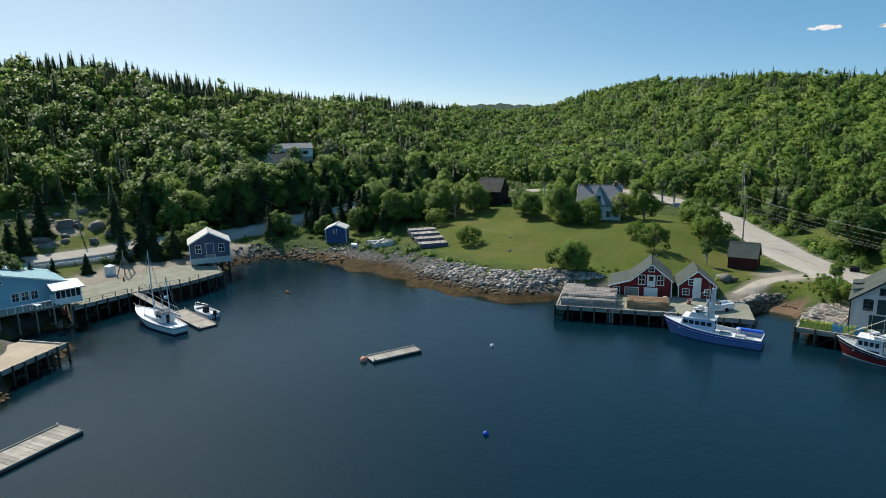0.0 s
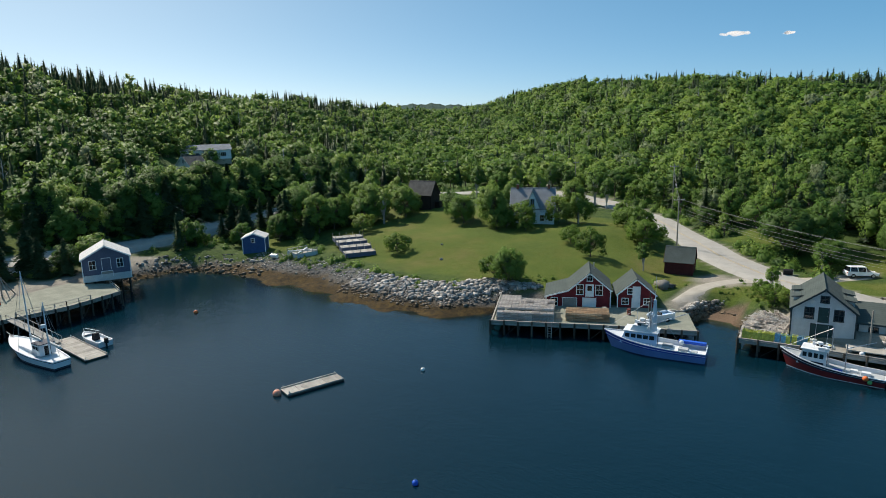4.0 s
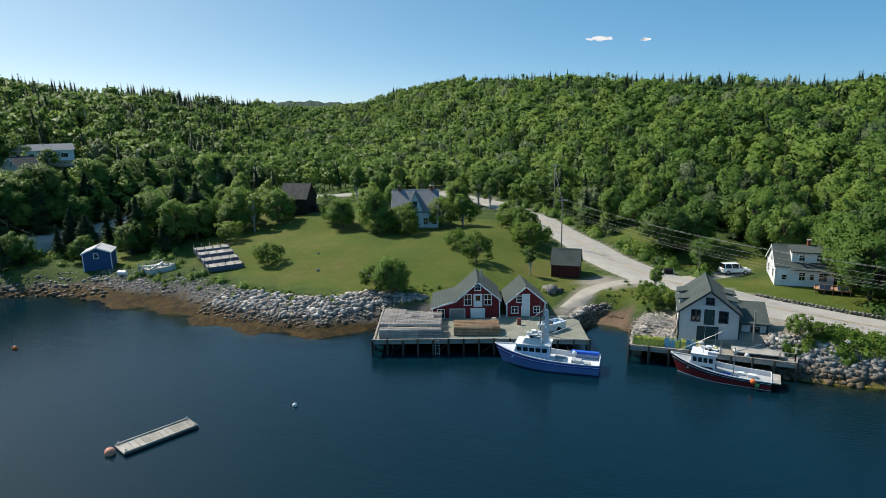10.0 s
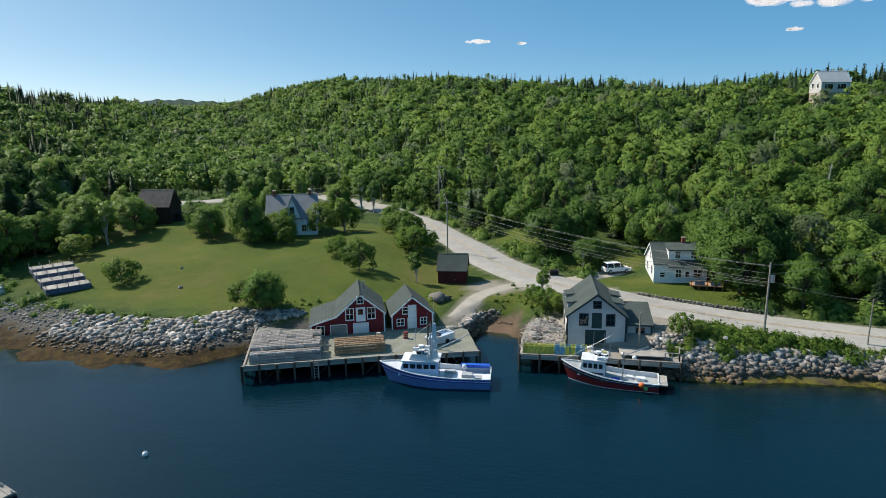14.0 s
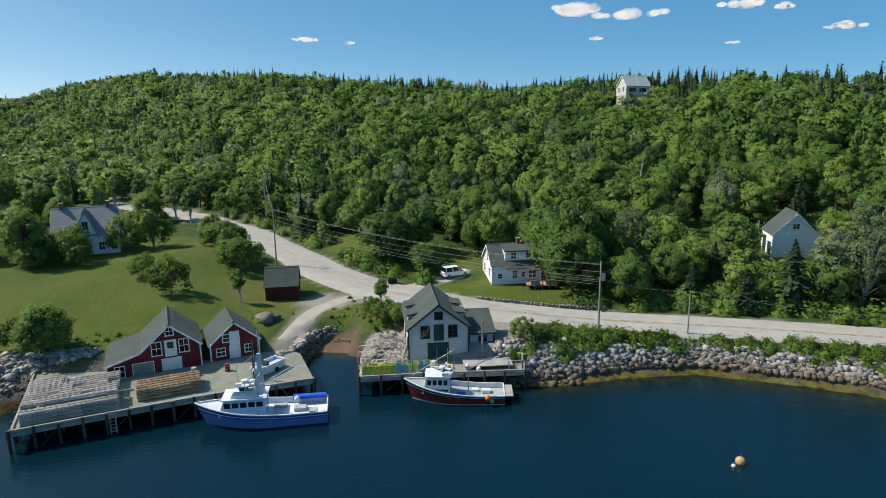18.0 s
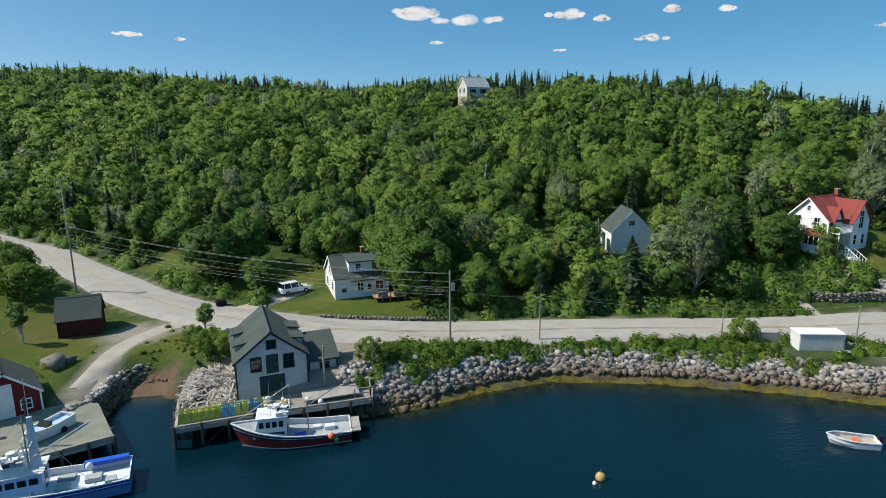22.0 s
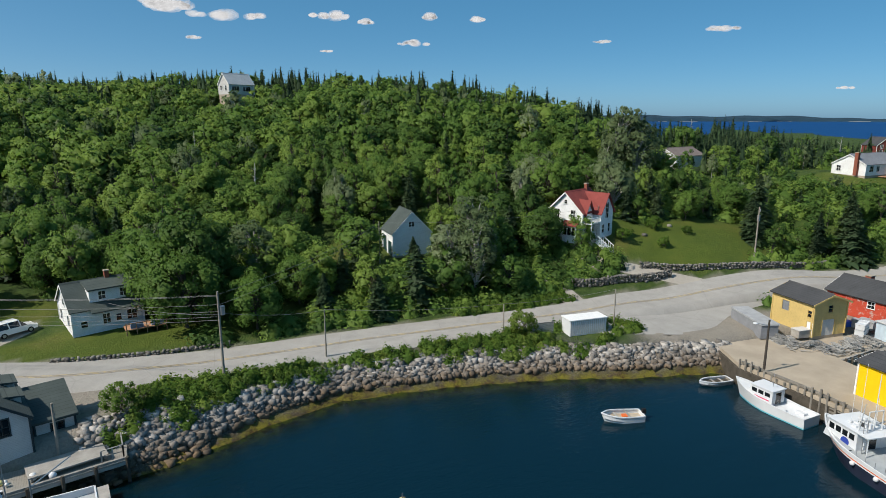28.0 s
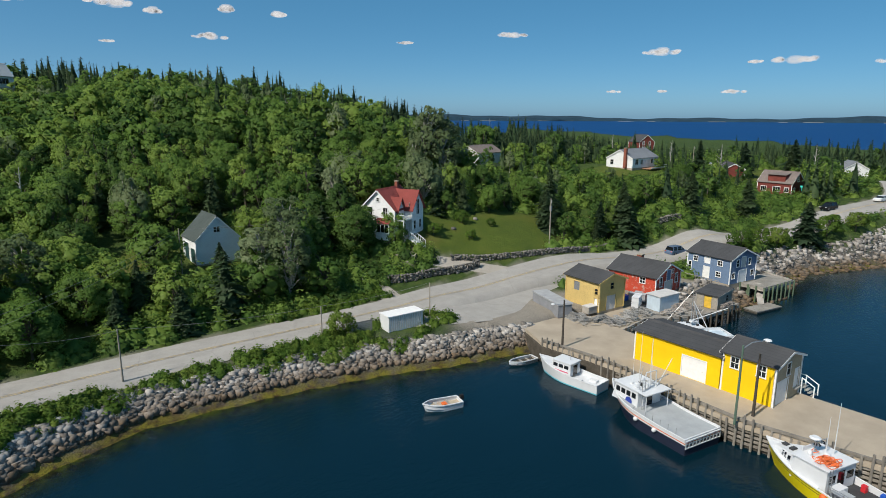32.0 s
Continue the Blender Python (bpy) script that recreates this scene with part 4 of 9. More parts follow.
ROOF_DARK = mat("charcoal_asphalt_shingle", (0.066, 0.068, 0.072), 0.95, vary=0.2, scale=0.5, grain=25, lines=0.14, bump=0.35)
ROOF_OLD = mat("worn_brown_shingle", (0.1, 0.095, 0.09), 0.95, vary=0.35, scale=0.8, grain=20, lines=0.16, bump=0.4, worn=(0.16, 0.13, 0.1))
ROOF_PALE = mat("pale_metal_roof", (0.56, 0.56, 0.55), 0.5, vary=0.1, scale=0.5, lines=0.45, axis="Y", bump=0.2)
ROOF_RED = mat("red_shingle_roof", (0.25, 0.06, 0.052), 0.9, vary=0.15, scale=0.5, grain=25, lines=0.14, bump=0.35)
ROOF_BROWN = mat("brown_grey_shingle", (0.2, 0.165, 0.15), 0.95, vary=0.2, scale=0.6, grain=25, lines=0.14, bump=0.3)
BRICK = mat("red_brick", (0.27, 0.09, 0.06), 0.9, vary=0.3, scale=3, lines=0.075)
CONCRETE = mat("pale_concrete", (0.39, 0.33, 0.255), 0.9, vary=0.16, scale=0.35, grain=9, bump=0.2)
ROCK_WALL = mat("field_stone", (0.19, 0.18, 0.163), 0.95, vary=0.4, scale=2.5, grain=12, bump=0.5, piece=0.35)
STEEL = mat("galvanised_steel", (0.45, 0.46, 0.47), 0.4, 0.8, vary=0.15)
BLACK = mat("black_rubber", (0.015, 0.015, 0.016), 0.8, vary=0.3)
WIRE = mat("dull_cable", (0.22, 0.22, 0.22), 0.6, vary=0.1, bump=0)


def glass_mat():
    m, nt, bsdf, geo = blank("window_glass")
    bsdf.inputs["Base Color"].default_value = (0.02, 0.025, 0.03, 1)
    bsdf.inputs["Roughness"].default_value, bsdf.inputs["IOR"].default_value = 0.03, 1.5
    bsdf.inputs["Transmission Weight"].default_value = 0.55
    return m


GLASS = glass_mat()


def wall_shape(width, prof, holes, thick=0.18):
    """A wall along x under a roof line of (x, z), with openings (x0, z0, x1, z1) cut right through; its face lies at y = 0."""
    s = Shape()
    px, pz = [p[0] for p in prof], [p[1] for p in prof]
    cuts = sorted({0.0, width, *[x for x in px if 0 < x < width], *[h[0] for h in holes], *[h[2] for h in holes]})
    for a, b in zip(cuts, cuts[1:]):
        if b - a < 1e-4:
            continue
        ta, tb = float(np.interp(a, px, pz)), float(np.interp(b, px, pz))
        z = 0.0
        for h in sorted((h for h in holes if h[0] <= a + 1e-6 and h[2] >= b - 1e-6), key=lambda h: h[1]):
            if h[1] > z + 1e-4:
                s.prism([(a, z), (b, z), (b, h[1]), (a, h[1])], 0, thick)
            z = h[3]
        s.prism([(a, z), (b, z), (b, tb), (a, ta)], 0, thick)
    return s.weld()


def turned(ob, x, y, z, rz):
    ob.matrix_basis = pose(x, y, z, 0, 0, rz)
    return ob


def fit_window(parent, w, h, trim, panes=(1, 2), at=None, name="window"):
    """A sash window in its opening: casing, glass and bars; the opening's lower left corner is its origin."""
    s, t = Shape(), 0.1
    s.box(-t, -0.05, -t, 0, 0.1, h + t).box(w, -0.05, -t, w + t, 0.1, h + t).box(0, -0.05, h, w, 0.1, h + t).box(-t - 0.03, -0.09, -t, w + t + 0.03, -0.051, 0).box(0, -0.05, -t, w, 0.1, 0)
    win = turned(part(name, s, trim, parent), *at)
    part("pane", Shape().box(0, 0.05, 0, w, 0.07, h), GLASS, win)
    b = Shape()
    for i in range(1, panes[0]):
        b.box(w * i / panes[0] - 0.025, 0.02, 0, w * i / panes[0] + 0.025, 0.048, h)
    for j in range(1, panes[1]):
        b.box(0, 0.018, h * j / panes[1] - 0.03, w, 0.046, h * j / panes[1] + 0.03)
    if b.v:
        part("glazing_bar", b, trim, win)
    return win


def fit_door(parent, w, h, leafmat, trim, at, lite=False, label=""):
    d = turned(part("door", Shape().box(0.0, 0.04, 0.0, w, 0.1, h), leafmat, parent, label), *at)
    s, t = Shape(), 0.09
    s.box(-t, -0.04, 0, 0, 0.1, h + t).box(w, -0.04, 0, w + t, 0.1, h + t).box(0, -0.04, h, w, 0.1, h + t)
    part("casing", s, trim, d)
    part("handle", Shape().rod((w * 0.86, 0.04, h * 0.48), (w * 0.86, -0.03, h * 0.48), 0.035, n=6), STEEL, d, "dull metal handle")
    if lite:
        part("pane", Shape().box(w * 0.2, 0.02, h * 0.5, w * 0.8, 0.039, h * 0.9), GLASS, d)
    return d


def house(name, x, y, z, turn, width, depth, prof, label, wallmat, roofmat, trim, openings=(), category="house", over=0.25, group="", foundation=0.0, corners=True, roof_thick=0.14, facemats=None):
    """A building with a gabled front. prof: the roof line over the front as (x, z). openings: (face, along, sill, w, h, kind, material);
    faces F, B (gables), L, R (sides); along is measured from the left end of the face as seen from outside."""
    ob = thing(name, x, y, z, turn, label, category, group)
    faces = {"F": (width, prof, (0, 0, 0, 0)), "B": (width, [(width - a, b) for a, b in reversed(prof)], (width, depth, 0, 180)),
             "L": (depth, [(0, prof[0][1]), (depth, prof[0][1])], (0, depth, 0, -90)), "R": (depth, [(0, prof[-1][1]), (depth, prof[-1][1])], (width, 0, 0, 90))}
    for face, (w, line, at) in faces.items():
        mine = [o for o in openings if o[0] == face]
        holes = [(o[1], o[2], o[1] + o[3], o[2] + o[4]) for o in mine]
        inset = 0.18 if face in "LR" else 0.0
        shape = wall_shape(w, line, holes)
        if inset:
            shape.v = [(min(max(vx, 0.18), w - 0.18) if abs(vx) < 1e-6 or abs(vx - w) < 1e-6 else vx, vy, vz) for vx, vy, vz in shape.v]
        wall = turned(part("wall", shape, (facemats or {}).get(face, wallmat), ob), *at)
        for o in mine:
            kind = o[5]
            if kind == "win":
                fit_window(wall, o[3], o[4], trim, (2, 2) if o[3] > 0.7 else (1, 2), (o[1], 0, o[2], 0))
            elif kind == "wide":
                fit_window(wall, o[3], o[4], trim, (3, 1), (o[1], 0, o[2], 0))
            else:
                fit_door(wall, o[3], o[4], o[6] if len(o) > 6 else trim, trim, (o[1], 0, o[2], 0), kind == "lite")
    for (xa, za), (xb, zb) in zip(prof, prof[1:]):
        d = Vector((xb - xa, 0, zb - za)).normalized()
        n = Vector((-d.z, 0, d.x))
        a, b = Vector((xa, 0, za)), Vector((xb, 0, zb))
        if (xa, za) == tuple(prof[0]):
            a -= d * over
        if (xb, zb) == tuple(prof[-1]):
            b += d * over
        a, b = a + n * 0.01, b + n * 0.01
        poly = [(a.x, a.z), (b.x, b.z), ((b + n * roof_thick).x, (b + n * roof_thick).z), ((a + n * roof_thick).x, (a + n * roof_thick).z)]
        roof = part("roof", Shape().prism(poly, -over, depth + over), roofmat, ob)
        lift = n * (roof_thick - 0.12)
        rake = [(a.x - lift.x * 0, a.z - 0.1), (b.x, b.z - 0.1), ((b + n * roof_thick * 0.9).x, (b + n * roof_thick * 0.9).z), ((a + n * roof_thick * 0.9).x, (a + n * roof_thick * 0.9).z)]
        part("bargeboard", Shape().prism(rake, -over - 0.04, -over - 0.003), trim, roof)
        part("bargeboard", Shape().prism(rake, depth + over + 0.003, depth + over + 0.04), trim, roof)
    top = max(prof, key=lambda p: p[1])
    if prof[0][1] < top[1] > prof[-1][1]:
        part("ridge_cap", Shape().prism([(top[0] - 0.16, top[1] + roof_thick * 0.75), (top[0] + 0.16, top[1] + roof_thick * 0.75), (top[0], top[1] + roof_thick * 1.5 + 0.08)], -over, depth + over), roofmat, ob)
    if corners:
        for cx, cz in ((0, prof[0][1]), (width, prof[-1][1])):
            for cy in (0, depth) if corners is True else corners:
                part("corner_board", Shape().box(cx - 0.08, cy - 0.08, 0, cx + 0.08, cy + 0.08, cz - 0.05), trim, ob)
    if foundation:
        part("foundation", Shape().box(0.03, 0.03, -foundation, width - 0.03, depth - 0.03, -0.003), CONCRETE, ob)
    return ob


def chimney(parent, x, y, z0, z1, w=0.6, material=None):
    c = part("chimney", Shape().box(x - w / 2, y - w / 2, z0, x + w / 2, y + w / 2, z1), material or BRICK, parent, "brick chimney")
    part("cap", Shape().box(x - w / 2 - 0.06, y - w / 2 - 0.06, z1, x + w / 2 + 0.06, y + w / 2 + 0.06, z1 + 0.12), CONCRETE, c)
    return c


def gable(w, eave, peak):
    return [(0, eave), (w / 2, peak), (w, eave)]


# ---- red fish store with its lean-to, and its small neighbour ----
barn = house("fish_store", -25.95, 102.5, 1.55, 29, 9.8, 7.4, [(0, 1.95), (3.45, 2.95), (6.65, 5.75), (9.8, 3.15)], "dark red wooden fish store with white trim and a lean-to",
             RED, ROOF_GREEN, TRIM, [("F", 6.28, 4.6, 0.75, 0.9, "win"), ("F", 4.7, 2.4, 0.95, 1.5, "win"), ("F", 7.6, 2.4, 0.95, 1.5, "win"), ("F", 6.1, 2.05, 1.1, 1.9, "lite", TRIM),
                                     ("F", 5.65, 0.15, 1.95, 1.65, "door", TRIM), ("F", 2.6, 0.3, 2.1, 1.45, "door", GREY_WOOD), ("F", 0.8, 0.45, 0.9, 1.25, "win"), ("L", 4, 0.6, 0.9, 1.0, "win"), ("R", 4, 1, 0.9, 1.2, "win")],
             "shed", foundation=1.2)
store = house("bait_shed", -16.6, 108.1, 1.65, 31, 5.6, 6.2, gable(5.6, 2.4, 4.75), "small dark red wooden shed with white trim",
              RED, ROOF_GREEN, TRIM, [("F", 1.5, 2.5, 0.7, 0.85, "win"), ("F", 0.7, 0.85, 0.9, 0.9, "win"), ("F", 2.2, 0.2, 1.1, 1.6, "door", TRIM), ("F", 2.3, 1.85, 1.0, 1.75, "door", TRIM), ("F", 3.95, 0.85, 0.8, 0.9, "win"),
                                      ("R", 3, 0.8, 0.9, 0.9, "win")], "shed", foundation=1.2)
part("stove_pipe", Shape().rod((7.4, 5.2, 4.6), (7.4, 5.2, 6.4), 0.1), STEEL, barn, "metal stove pipe")

# ---- pale grey fish plant with dormers ----
plant_h = house("fish_house", 6.95, 109.25, 1.75, 11, 7.1, 9.3, gable(7.1, 4.15, 6.9), "pale grey shingled fish house with green roof and dormers",
                PALE_GREY, ROOF_GREEN, DARK_TRIM, [("F", 3.15, 5.25, 0.85, 0.8, "win"), ("F", 1.5, 3.0, 0.95, 1.4, "win"), ("F", 4.75, 3.0, 0.95, 1.4, "win"), ("F", 3.05, 2.55, 1.05, 1.95, "door", TEAL),
                                               ("F", 2.3, 0.22, 2.35, 2.05, "door", TEAL), ("R", 7.2, 1.0, 0.9, 1.2, "win"), ("L", 3, 1.2, 0.9, 1.2, "win"), ("L", 7, 1.2, 0.9, 1.2, "win")], "fish house", foundation=1.5)
for side in (0, 1):
    for k in (2.5, 6.1):
        x0, x1 = (0.1, 2.2) if side == 0 else (7.0, 4.9)
        lo, hi = min(x0, x1), max(x0, x1)
        d = part("dormer", Shape().box(lo, k, 3.4, hi, k + 1.9, 5.0), PALE_GREY, plant_h, "shed dormer with grey shingles")
        e = -0.25 if side == 0 else 0.25
        zs = (5.0, 5.45) if side == 0 else (5.45, 5.0)
        part("roof", Shape().prism([(lo - 0.25 * (side == 0) - 0.3 * (side == 1), zs[0]), (hi + 0.25 * (side == 1) + 0.3 * (side == 0), zs[1]), (hi + 0.25 * (side == 1) + 0.3 * (side == 0), zs[1] + 0.13),
                                    (lo - 0.25 * (side == 0) - 0.3 * (side == 1), zs[0] + 0.13)], k - 0.25, k + 2.15), ROOF_GREEN, d)
annex = house("office_annex", 14.0, 112.2, 1.9, 11, 3.0, 4.2, [(0, 2.5), (3.0, 2.5)], "small grey annex beside the fish house", PALE_GREY, ROOF_GREEN, DARK_TRIM,
              [("F", 1.2, 1.0, 0.9, 1.1, "win")], "shed", foundation=1.5)
part("roof", Shape().add([(-0.25, -0.4, 2.5), (3.25, -0.4, 2.5), (3.25, 4.5, 4.1), (-0.25, 4.5, 4.1), (-0.25, -0.4, 2.66), (3.25, -0.4, 2.66), (3.25, 4.5, 4.26), (-0.25, 4.5, 4.26)],
                         [(3, 2, 1, 0), (4, 5, 6, 7), (0, 1, 5, 4), (1, 2, 6, 5), (2, 3, 7, 6), (3, 0, 4, 7)]), ROOF_GREEN, annex)
part("gable_infill", Shape().add([(0.02, 0, 2.5), (0.02, 4.2, 2.5), (0.02, 4.2, 4.0), (2.98, 0, 2.5), (2.98, 4.2, 2.5), (2.98, 4.2, 4.0)], [(0, 1, 2), (5, 4, 3), (1, 4, 5, 2), (0, 3, 4, 1), (0, 2, 5, 3)]), PALE_GREY, annex)

# ---- small shed by the junction ----
house("storage_shed", -18.4, 133.6, 2.75, -77, 4.4, 4.7, gable(4.4, 2.5, 4.75), "small dark red shed with a green roof beside the gravel drive", DARK_RED, ROOF_GREEN, DARK_RED, [("R", 1.7, 0.0, 1.3, 1.9, "door", DARK_RED)], "shed", foundation=0.8)

# ---- white cottage on the knoll ----
cot = house("cottage", -63.3, 148.6, 6.75, -61.5, 8.4, 10.2, gable(8.4, 3.6, 8.0), "white cottage with grey shingle roof and a pointed centre gable", WHITE, ROOF_GREY, TRIM,
            [("R", 1.2, 0.8, 0.9, 1.4, "win"), ("R", 3.2, 0.8, 0.9, 1.4, "win"), ("R", 5.0, 0.0, 1.0, 2.1, "door", TRIM), ("R", 7.0, 0.8, 0.9, 1.4, "win"), ("R", 9.0, 0.8, 0.9, 1.4, "win"), ("F", 1.5, 0.8, 0.9, 1.4, "win"), ("F", 4.6, 0.8, 0.9, 1.4, "win"),
             ("B", 1.5, 0.8, 0.9, 1.4, "win"), ("B", 4.6, 0.8, 0.9, 1.4, "win"), ("B", 3.1, 3.4, 0.9, 1.2, "win")], foundation=1.5)
gab = part("centre_gable", wall_shape(3.6, [(0, 3.4), (1.8, 7.9), (3.6, 3.4)], [(1.4, 4.2, 2.2, 6.0)]), WHITE, cot, "steep pointed gable over the door")
turned(gab, 8.47, 3.4, 0, 90)
fit_window(gab, 0.8, 1.8, mat("pale_blue_trim", (0.3, 0.45, 0.62), 0.5), (2, 2), (1.4, 0, 4.2, 0))
for a, b in (((-0.3, 2.85), (1.8, 7.95)), ((1.8, 7.95), (3.9, 2.85))):
    part("roof", Shape().prism([a, b, (b[0], b[1] + 0.22), (a[0], a[1] + 0.22)], -0.35, 3.9), ROOF_GREY, gab)
chimney(cot, 4.2, 1.4, 7.2, 9.0)
chimney(cot, 4.2, 8.8, 7.2, 9.0)

# ---- black barn by the lane ----
bb = house("barn", -95.2, 146.8, height(-92, 145) - 0.2, -75.2, 5.4, 7.4, gable(5.4, 4.1, 7.5), "old dark weathered barn with a worn shingle roof", BLACK_WOOD, ROOF_OLD, BLACK_WOOD, [("R", 2.5, 0.0, 2.2, 2.3, "door", BLACK_WOOD), ("B", 3.4, 0, 1.3, 2.2, "door", BLACK_WOOD)], "barn", foundation=1.5, corners=False)
part("lean_to", Shape().prism([(0.6, 0), (3.2, 0), (3.2, 2.2), (0.6, 2.2)], 7.61, 8.9), BLACK_WOOD, bb)

# ---- white house behind the road ----
wh = house("white_house", 15.6, 142.4, 4.1, -78.6, 7.2, 7.9, gable(7.2, 3.1, 5.7), "white two-storey clapboard house with dark green roof", WHITE, ROOF_GREEN, TRIM,
           [("R", 0.9, 1.0, 0.7, 0.7, "win"), ("R", 3.3, 1.0, 0.8, 1.2, "win"), ("R", 4.6, 0.1, 0.9, 2.0, "lite", TRIM), ("R", 6.0, 1.0, 1.1, 1.2, "win"), ("F", 1.2, 1, 0.8, 1.3, "win"), ("F", 4.9, 1, 0.8, 1.3, "win"), ("F", 3.2, 3.2, 0.8, 1.2, "win")], foundation=1.2)
dm = part("dormer", Shape().box(3.8, 2.2, 3.2, 6.6, 7.6, 5.2), WHITE, wh, "wide white dormer")
part("roof", Shape().prism([(3.4, 5.75), (6.95, 5.2), (6.95, 5.36), (3.4, 5.92)], 2.0, 7.85), ROOF_GREEN, dm)
for k in (3.2, 5.6):
    w = fit_window(dm, 0.75, 0.95, TRIM, (2, 2), (6.66, k, 4.0, 90))
part("porch_roof", Shape().prism([(6.6, 3.55), (8.0, 2.65), (8.0, 2.77), (6.6, 3.7)], 2.0, 8.1), ROOF_GREEN, wh)
chimney(wh, 3.6, 5.0, 5.2, 6.7, 0.5)

# ---- white green-roofed shed in the clearing ----
house("clearing_shed", 61.0, 139.05, 8.0, -8.7, 6.35, 5.85, gable(6.35, 3.6, 6.85), "white shed with green roof standing in the trees", WHITE, ROOF_GREEN, TRIM, [("F", 2.7, 4.6, 0.9, 0.8, "win"), ("L", 0.6, 0, 1.9, 2.8, "door", TEAL), ("L", 3.3, 0, 1.9, 2.2, "door", TEAL)], "shed", foundation=1.5)

# ---- house on the hill ----
house("hilltop_house", 58.3, 248.4, 36.3, -68, 5.2, 8.6, gable(5.2, 2.9, 5.9), "grey house with a pale metal roof among the hilltop trees", PALE_GREY, ROOF_PALE, TRIM, [("F", 0.9, 1.2, 0.9, 1.3, "win"), ("F", 3.2, 1.2, 0.9, 1.3, "win"), ("R", 0.9, 0.9, 2.6, 1.4, "wide"), ("R", 4.8, 0.9, 2.6, 1.4, "wide")], foundation=3)
# ---- wharf-side buildings ----
DARK_WOOD_RED = mat("weathered_red_boards", (0.2, 0.05, 0.04), 0.8, vary=0.25, scale=0.8, lines=0.15, bump=0.3)
house("net_store", 95.75, 92.55, 2.6, -14.7, 5.4, 6.3, gable(5.4, 4.25, 5.2), "yellow wooden net store with charcoal roof", OCHRE, ROOF_DARK, OCHRE,
      [("L", 1.6, 2.3, 1.1, 1.3, "door", ROOF_GREY), ("L", 5.6, 2.5, 0.6, 0.8, "win"), ("L", 5.6, 0, 0.9, 1.9, "door", TRIM), ("F", 1.7, 0, 1.9, 2.1, "door", PALE_GREY), ("F", 2.4, 3.0, 0.7, 0.9, "win")], "shed", foundation=0.8, over=0.35)
red = house("boat_store", 108.0, 89.4, 2.6, -7, 7.4, 8.4, gable(7.4, 3.05, 4.7), "red wooden boat store with peeling paint and a charcoal roof", SCARLET, ROOF_DARK, TRIM,
            [("L", 5.7, 1.9, 0.85, 0.85, "win"), ("F", 1.0, 1.5, 0.75, 1.4, "win"), ("F", 5.7, 1.5, 0.75, 1.4, "win"), ("F", 3.1, 2.15, 1.2, 1.65, "door", STEEL_BLUE), ("F", 2.6, 0, 2.3, 2.05, "door", PALE_GREY), ("F", 4.6, 3.15, 0.5, 0.6, "win")], "shed", foundation=0.8, over=0.3)
chimney(red, 4.6, 5.6, 4.2, 5.1, 0.8)
blue_h = house("fish_loft", 122.7, 83.2, 2.8, -16.8, 7.0, 8.1, gable(7.0, 4.1, 5.55), "blue wooden fish loft with white corner boards and charcoal roof", STEEL_BLUE, ROOF_DARK, TRIM,
               [("L", 1.2, 2.8, 0.75, 0.8, "win"), ("L", 3.3, 2.7, 1.0, 1.1, "door", TRIM), ("L", 5.8, 2.8, 0.8, 0.8, "win"), ("L", 3.2, 0.2, 1.1, 1.95, "door", TRIM), ("L", 5.6, 0.9, 0.8, 0.8, "win"), ("L", 0.3, 1.0, 0.5, 1.5, "win"),
                ("F", 0.55, 0.9, 0.7, 0.9, "win"), ("F", 1.55, 2.8, 0.65, 1.1, "win"), ("F", 4.75, 2.8, 0.65, 1.1, "win"), ("F", 2.85, 2.5, 1.2, 1.8, "door", PALE_GREY), ("F", 2.35, 0, 2.1, 2.1, "door", TRIM), ("F", 5.7, 0.9, 0.7, 0.9, "win")], "shed", foundation=1.8, over=0.3)
part("side_ramp", Shape().box(-2.0, 0.5, -0.35, -0.003, 7.9, -0.2), DECK, blue_h)
rl = part("handrail", Shape().box(-2.0, 0.5, 0.7, -1.92, 7.9, 0.8), GREY_WOOD, blue_h)
for k in np.linspace(0.5, 7.8, 6):
    part("post", Shape().box(-2.0, k, -1.6, -1.9, k + 0.1, 0.7), GREY_WOOD, rl)
house("lean_shed", 131.2, 83.6, 2.6, -14.5, 4.0, 4.6, [(0, 2.8), (4.0, 2.2)], "small grey shed beside the blue fish loft", mat("silvered_boards", (0.4, 0.4, 0.4), 0.85, lines=0.15), ROOF_DARK, TRIM, [("F", 1.3, 0, 1.2, 1.9, "door", TRIM)], "shed", foundation=1.6)
house("bait_hut", 109.6, 80.8, 2.15, -8, 4.3, 3.2, [(0, 2.0), (4.3, 2.4)], "low grey hut with a yellow door on the timber pier", mat("hut_boards", (0.34, 0.31, 0.26), 0.85, lines=0.2), ROOF_DARK, GREY_WOOD, [("L", 1.2, 0, 1.1, 1.8, "door", mat("yellow_door_paint", (0.7, 0.45, 0.06), 0.6)), ("F", 2.6, 0.9, 0.7, 0.8, "win")], "hut")

